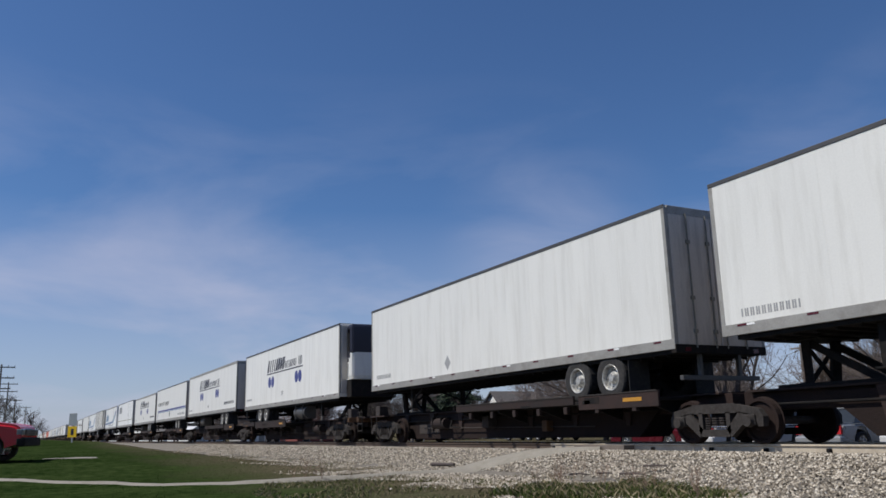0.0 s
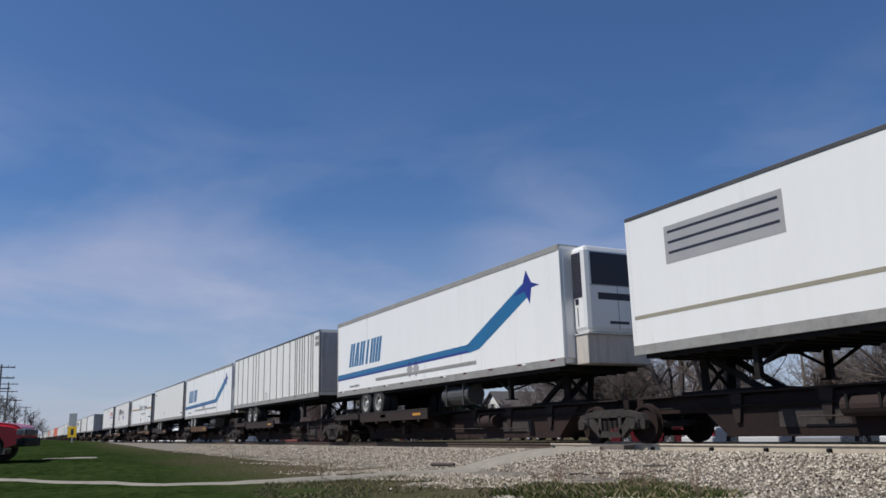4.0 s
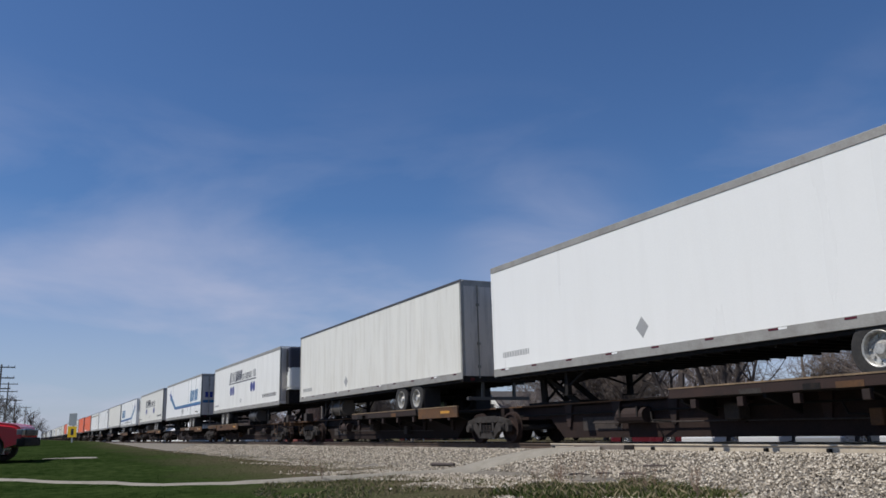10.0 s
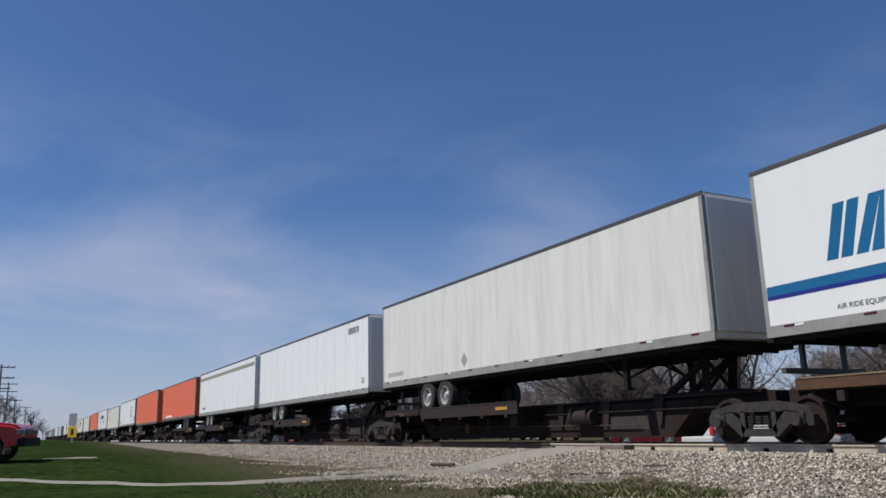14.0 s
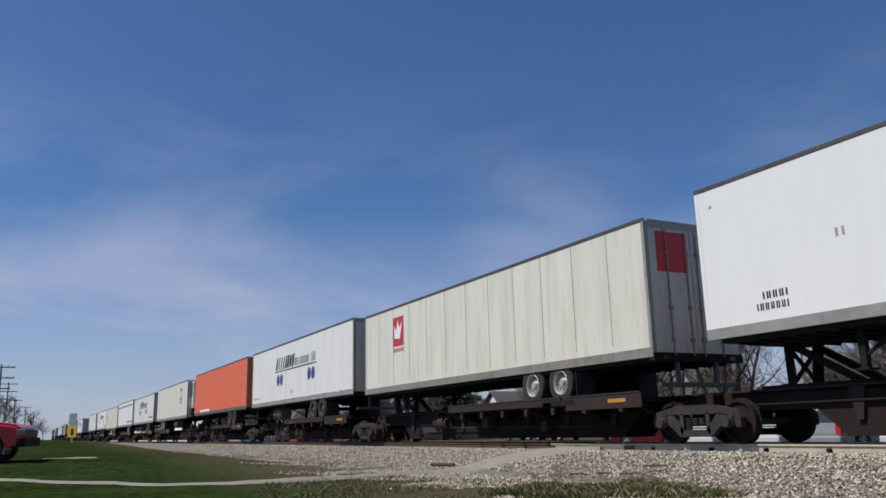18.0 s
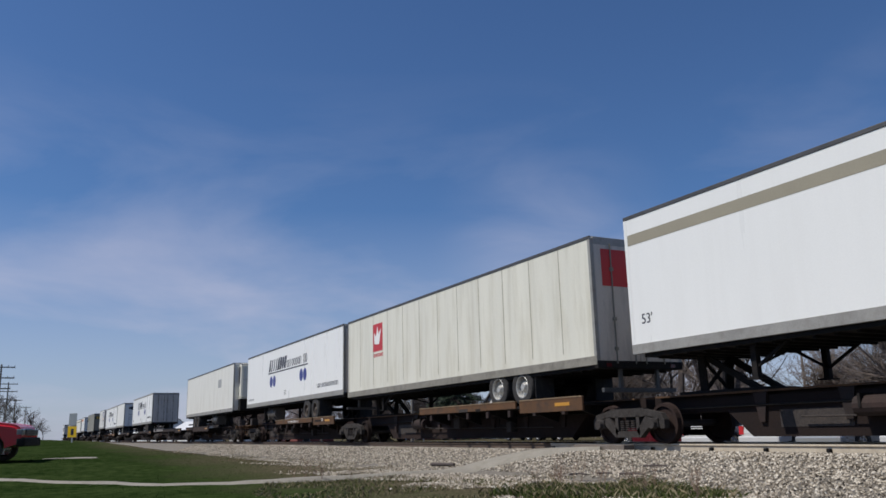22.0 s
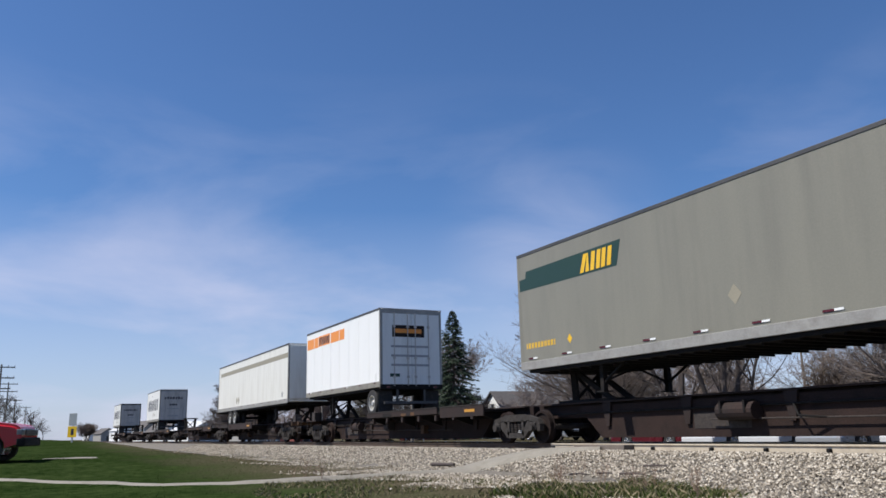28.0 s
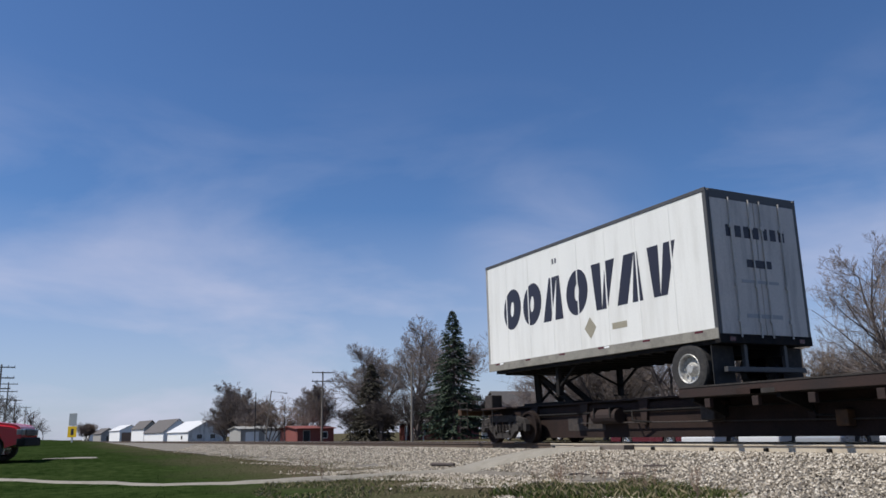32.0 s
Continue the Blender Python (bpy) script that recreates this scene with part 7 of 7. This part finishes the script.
def car(x, y, heading, paint, label, tall=False):
    """A parked car or sport utility; heading in degrees from +x. Local +x is its front."""
    z = height(x, y)
    th = empty("sport_utility" if tall else "parked_car", (x, y, z), label, "car")
    th.rotation_euler = (0, 0, radians(heading))
    L, W = (5.1, 0.97) if tall else (4.6, 0.89)
    hood, belt, top, floor, wr = (1.16, 1.24, 1.94, 0.42, 0.385) if tall else (0.86, 0.92, 1.43, 0.22, 0.32)
    f, r = L * 0.5, -L * 0.5
    ax = (f - 0.92, r + 1.0)
    # side profile with wheel arches, drawn from front to back and then back along the bottom
    prof = [(f - 0.05, floor + 0.12), (f + 0.0, floor + 0.35), (f - 0.03, hood - 0.26), (f - 0.10, hood - 0.13), (f - 0.24, hood - 0.05), (f - 0.6, hood), (f - 1.45, belt + 0.03), (r + 0.06, belt + 0.02), (r, belt - 0.3), (r + 0.02, floor + 0.1)]
    under = []
    for c in reversed(ax):
        ra = wr + 0.09
        for k in range(9):
            t = math.pi * (1 - k / 8)
            under.append((c + ra * math.cos(t), max(wr + ra * math.sin(t), floor)))
    pts = prof + under
    bm = bmesh.new()
    lo = [bm.verts.new((px_, -W, pz)) for px_, pz in pts]
    hi = [bm.verts.new((px_, W, pz)) for px_, pz in pts]
    bm.faces.new(lo)
    bm.faces.new(hi[::-1])
    for i in range(len(pts)):
        j = (i + 1) % len(pts)
        bm.faces.new((lo[i], hi[i], hi[j], lo[j]))
    bmesh.ops.recalc_face_normals(bm, faces=bm.faces)
    bmesh.ops.bevel(bm, geom=[e for e in bm.edges if abs(e.verts[0].co.y - e.verts[1].co.y) < 0.01 and e.verts[0].co.z > hood - 0.3 and e.verts[1].co.z > hood - 0.3], offset=0.10, segments=3, affect="EDGES")
    part("body", bm, paint, th)
    ws, bk = f - 1.5, (r + 0.1 if tall else r + 0.75)
    bm = bmesh.new()
    cab = [(ws, belt), (ws - 0.75, top - 0.06), (ws - 1.1, top), (bk + 0.35, top - 0.02), (bk, belt)]
    lo = [bm.verts.new((a, -W + 0.06 + (0.12 if zz > belt else 0), zz)) for a, zz in cab]
    hi = [bm.verts.new((a, W - 0.06 - (0.12 if zz > belt else 0), zz)) for a, zz in cab]
    bm.faces.new(lo)
    bm.faces.new(hi[::-1])
    for i in range(5):
        j = (i + 1) % 5
        bm.faces.new((lo[i], hi[i], hi[j], lo[j]))
    bmesh.ops.recalc_face_normals(bm, faces=bm.faces)
    part("windows", bm, "glass", th, "dark tinted windows")
    bm = bmesh.new()
    box(bm, bk + 0.3, ws - 0.95, -W + 0.2, W - 0.2, top - 0.03, top + 0.03, 0.02)
    part("roof_panel", bm, paint, th)
    for s in (-1, 1):
        for q in (ws - 0.42, ws - 1.5, bk + 0.9):
            bm = bmesh.new()
            beam(bm, (q + 0.12, s * (W - 0.055), belt), (q - 0.25 if q == ws - 0.42 else q, s * (W - 0.175), top - 0.03), 0.07)
            part("pillar", bm, paint, th)
        bm = bmesh.new()
        box(bm, f - 0.16, f + 0.012, *sorted((s * (W - 0.36), s * (W + 0.006))), hood - 0.38, hood - 0.20, 0.03)
        part("headlamp", bm, "lamp", th, "clear headlamp")
        bm = bmesh.new()
        box(bm, ws - 0.45, ws - 0.25, *sorted((s * W, s * (W + 0.2))), belt - 0.02, belt + 0.16, 0.03)
        part("mirror", bm, "plastic", th)
        bm = bmesh.new()
        box(bm, r - 0.01, r + 0.06, *sorted((s * (W - 0.2), s * (W + 0.004))), belt - 0.35, belt - 0.05)
        part("tail_lamp", bm, "red", th)
        for c in ax:
            bm = bmesh.new()
            lathe(bm, [(wr * 0.62, -0.11), (wr * 0.85, -0.12), (wr, -0.09), (wr, 0.09), (wr * 0.85, 0.12), (wr * 0.62, 0.11)], segments=24)
            w = part("tyre", bm, "tyre", th)
            w.location = (c, s * (W - 0.11), wr)
            w.rotation_euler = (0, 0, 0 if s < 0 else math.pi)
            bm = bmesh.new()
            lathe(bm, [(wr * 0.63, -0.10), (wr * 0.56, -0.085), (wr * 0.52, -0.03), (wr * 0.2, -0.06), (0.001, -0.075)], segments=20)
            for k in range(5):
                t = 2 * math.pi * k / 5
                beam(bm, (0, -0.07, 0), (wr * 0.55 * math.cos(t), -0.075, wr * 0.55 * math.sin(t)), 0.07, 0.03)
            part("rim", bm, "chrome", w, "bright alloy wheel")
    bm = bmesh.new()
    box(bm, f - 0.10, f + 0.02, -W + 0.42, W - 0.42, hood - 0.40, hood - 0.20, 0.03)
    gr = part("grille", bm, "plastic", th)
    for k in range(3):
        bm = bmesh.new()
        box(bm, f + 0.015, f + 0.03, -W + 0.45, W - 0.45, hood - 0.37 + k * 0.06, hood - 0.35 + k * 0.06)
        part("grille_bar", bm, "rail_edge", gr)
    for e, s in ((f, 1), (r, -1)):
        bm = bmesh.new()
        box(bm, *sorted((e - s * 0.16, e + s * 0.10)), -W - 0.01, W + 0.01, floor + 0.02, floor + 0.29, 0.05)
        part("bumper", bm, "dark" if tall else paint, th, "dark grey bumper" if tall else "")


def build_buildings():
    house(-86.5, -80.5, 50.0, 56.5, 3.0, 2.5, "y", "siding", "roof", "small white gabled house with a dark roof",
          (("y", -1.4, 0.9, 0.9, 1.3, "w"), ("y", 1.2, 0.2, 0.95, 2.0, "d"), ("x", -1.2, 0.9, 0.9, 1.3, "w"), ("y", 0.0, 3.3, 0.7, 0.8, "w")))
    house(-113.0, -101.0, 51.0, 58.0, 2.5, 1.4, "x", "brick", "roof", "low red brick house with a white porch roof",
          (("y", -3.4, 0.9, 1.1, 1.2, "w"), ("y", 0.3, 0.15, 0.95, 2.0, "d"), ("y", 3.0, 0.9, 1.5, 1.2, "w"), ("x", -1.2, 0.9, 1.0, 1.1, "w")))
    porch = empty("porch", (-103.5, 50.0, height(-103.5, 50.0)), "white porch roof on slanting posts", "porch")
    bm = bmesh.new()
    box(bm, -3.2, 3.0, -1.2, 1.0, 2.45, 2.62, 0.02)
    part("porch_roof", bm, "trim", porch)
    for px_ in (-3.0, -0.2, 2.6):
        bm = bmesh.new()
        beam(bm, (px_, -0.9, 0), (px_ + 0.35, -0.9, 2.5), 0.14)
        part("porch_post", bm, "trim", porch)
    house(-140.0, -127.0, 39.9, 45.9, 2.35, 0.45, "y", "brick", "brick", "long low dark red shed with a flat-pitched roof",
          (("x", -1.5, 0.15, 1.0, 1.9, "d"), ("x", 1.4, 0.9, 1.0, 0.9, "w")), category="shed", turn=-4)
    house(-168.0, -154.5, 37.4, 46.9, 2.7, 0.5, "y", "greywood", "greywood", "pale grey low garage with a flat-pitched roof", (("x", -2.6, 0.1, 2.5, 2.1, "g"), ("x", 1.0, 0.1, 2.5, 2.1, "g"), ("x", 3.6, 0.9, 0.9, 0.9, "w")), category="garage", turn=-4)
    house(-255.0, -236.0, 40.1, 51.0, 2.9, 3.0, "x", "siding", "roof_pale", "white barn with a galvanised roof and a weathered gable end",
          (("x", -2.2, 0.9, 1.5, 1.2, "w"), ("x", 1.6, 0.9, 1.5, 1.2, "w"), ("y", 4.0, 0.9, 1.4, 1.0, "w")), gable="weathered_white", category="barn", turn=8)
    house(-283.0, -262.0, 37.2, 46.4, 3.1, 3.8, "x", "siding", "roof", "white barn with a grey shingled roof", (("x", 0.0, 0.3, 1.2, 2.0, "d"),), category="barn", turn=8)
    house(-316.0, -300.0, 36.7, 42.0, 4.6, 2.6, "x", "siding", "roof", "tall white gabled barn with a grey end wall", (("x", 0.0, 0.2, 1.4, 2.1, "d"),), gable="greywood", category="barn", turn=8)
    house(-346.0, -330.0, 31.9, 39.6, 4.2, 1.9, "x", "siding", "roof_pale", "open-fronted white machine shed", (("x", 0.0, 0.1, 6.2, 3.2, "o"),), category="shed", turn=8)
    house(-395.0, -380.0, 29.5, 36.0, 3.4, 2.2, "x", "greywood", "roof", "distant grey farm building", (("x", 0.0, 0.1, 2.0, 2.2, "d"),), category="barn", turn=8)
    house(-470.0, -456.0, 30.0, 38.0, 3.4, 2.2, "x", "siding", "roof", "distant white farm building", (("x", 0.0, 0.1, 2.0, 2.2, "d"),), category="barn", turn=8)
    house(-98.0, -88.0, -12.0, -4.4, 2.2, 1.2, "y", "greywood", "roof", "dark low house behind the parked truck", (("x", 0.0, 0.9, 1.0, 1.0, "w"),))
    pole(-102.3, 35.0, 9.3, "grey wooden utility pole with two crossarms", ((9.15, 1.5, "y"), (8.0, 1.5, "y")), (0.25, 0.0))
    pole(-74.5, 35.0, 7.5, "plain grey wooden pole beside the houses", (), (0.1, 0.05))
    pole(-130.0, 35.0, 8.4, "leaning wooden pole with a street lamp on a long arm", (), (1.0, 0.5), 0.13, 2.4)
    pole(-118.0, 30.2, 7.4, "thin dark steel post by the track", (), (0, 0), 0.08, None, "wire")
    pole(-120.0, 35.2, 6.8, "thin dark steel post by the track", (), (0, 0), 0.07, None, "wire")
    pole(-47.5, 60.0, 7.6, "distant wooden utility pole with a short crossarm", ((7.3, 1.0, "x"),))
    for k, (x, y, h) in enumerate(((-103.4, -2.6, 8.6), (-149.5, -2.5, 9.4), (-196.0, -1.7, 8.8), (-250.0, 0.6, 9.2), (-343.0, 3.7, 9.8))):
        pole(x, y, h, "weathered utility pole with crossarms along the road", ((h - 0.3, 1.4, "y"), (h - 1.5, 1.4, "y"), (h - 2.7, 1.1, "y")) if k < 2 else ((h - 0.4, 1.3, "y"),))
    # railway signs on one post
    sg = empty("trackside_sign", (-61.9, 3.15, height(-61.9, 3.15)), "grey metal plate over a yellow diamond on one post", "sign")
    sg.rotation_euler = (0, 0, radians(-38))
    bm = bmesh.new()
    box(bm, -0.04, 0.04, -0.04, 0.04, -0.05, 1.95)
    part("post", bm, "sign_grey", sg)
    bm = bmesh.new()
    box(bm, 0.045, 0.06, -0.30, 0.30, 1.15, 1.98, 0.005)
    part("metal_plate", bm, "sign_grey", sg, "bare grey plate")
    bm = bmesh.new()
    box(bm, 0.045, 0.06, -0.34, 0.34, 0.36, 1.10, 0.005)
    part("warning_plate", bm, "sign_yellow", sg, "yellow warning plate with a dark mark")
    bm = bmesh.new()
    box(bm, 0.062, 0.066, -0.10, 0.12, 0.52, 0.92)
    part("warning_mark", bm, "ink", sg)


def build_cars():
    car(-29.4, -2.22, 76, "truck_red", "red sport utility with dark bumpers parked on grass", True)
    car(-27.2, 24.8, 0, "maroon", "dark red car parked beyond the track")
    car(-23.8, 26.0, 86, "car_white", "white car parked beyond the track")
    car(-21.2, 26.2, 92, "car_white", "white car parked beyond the track")
    car(-18.4, 26.0, 88, "car_silver", "silver car parked beyond the track")
    car(-15.5, 26.2, 90, "car_white", "white car parked beyond the track")
    car(-59.0, 38.5, 8, "car_white", "white car parked by the houses")
    car(-53.0, 37.5, 4, "car_silver", "silver car parked by the houses")
    lot = [(x, y, height(x, y) + 0.03) for x in np.arange(-46, 12, 1.5) for y in (21.5, 23.5, 25.5, 27.5, 29.5)]
    faces = [(i * 5 + j, (i + 1) * 5 + j, (i + 1) * 5 + j + 1, i * 5 + j + 1) for i in range(len(lot) // 5 - 1) for j in range(4)]
    tagged(new("parking_lot", raw_mesh("parking_lot", lot, faces, "asphalt")), "grey asphalt parking lot beyond the track", "road", kind="structure")


build_ground()
build_bed()
build_path()
build_buildings()
build_cars()
build_trees()
build_train()
build_weeds()
stone_field("ballast_stones", 88000, near_bank, "crushed pale limestone on the track's shoulder", (0.015, 0.038))
stone_field("spilt_stones", 15000, apron, "pale stones spilt below the path", (0.016, 0.042), 18)
stone_field("stray_stones", 7000, loose_patch, "stray pale stones in the turf", (0.015, 0.04), 8)
blades("lawn_grass", 9000, lawn, "blade", "short green spring grass", (0.012, 0.03), 0.005, 1)
blades("turf_edge", 6000, verge, "dry", "dead straw-coloured turf at the gravel's edge", (0.02, 0.07), 0.006, 21)
blades("turf_tufts", 3500, verge, "blade_pale", "green tufts at the gravel's edge", (0.02, 0.06), 0.006, 22)
blades("scruffy_turf", 3200, scruff, "dry", "thin dead turf beside the path", (0.02, 0.08), 0.005, 24)
blades("scruffy_tufts", 4200, scruff, "blade_pale", "sparse green tufts beside the path", (0.02, 0.07), 0.006, 25)
blades("verge_grass", 11000, weedy, "blade_pale", "tufts of green grass at the ballast's foot", (0.03, 0.11), 0.005, 2)
blades("dry_grass", 1500, weedy, "dry", "dry straw-coloured grass at the ballast's foot", (0.05, 0.15), 0.004, 4)
build_track()
motions()
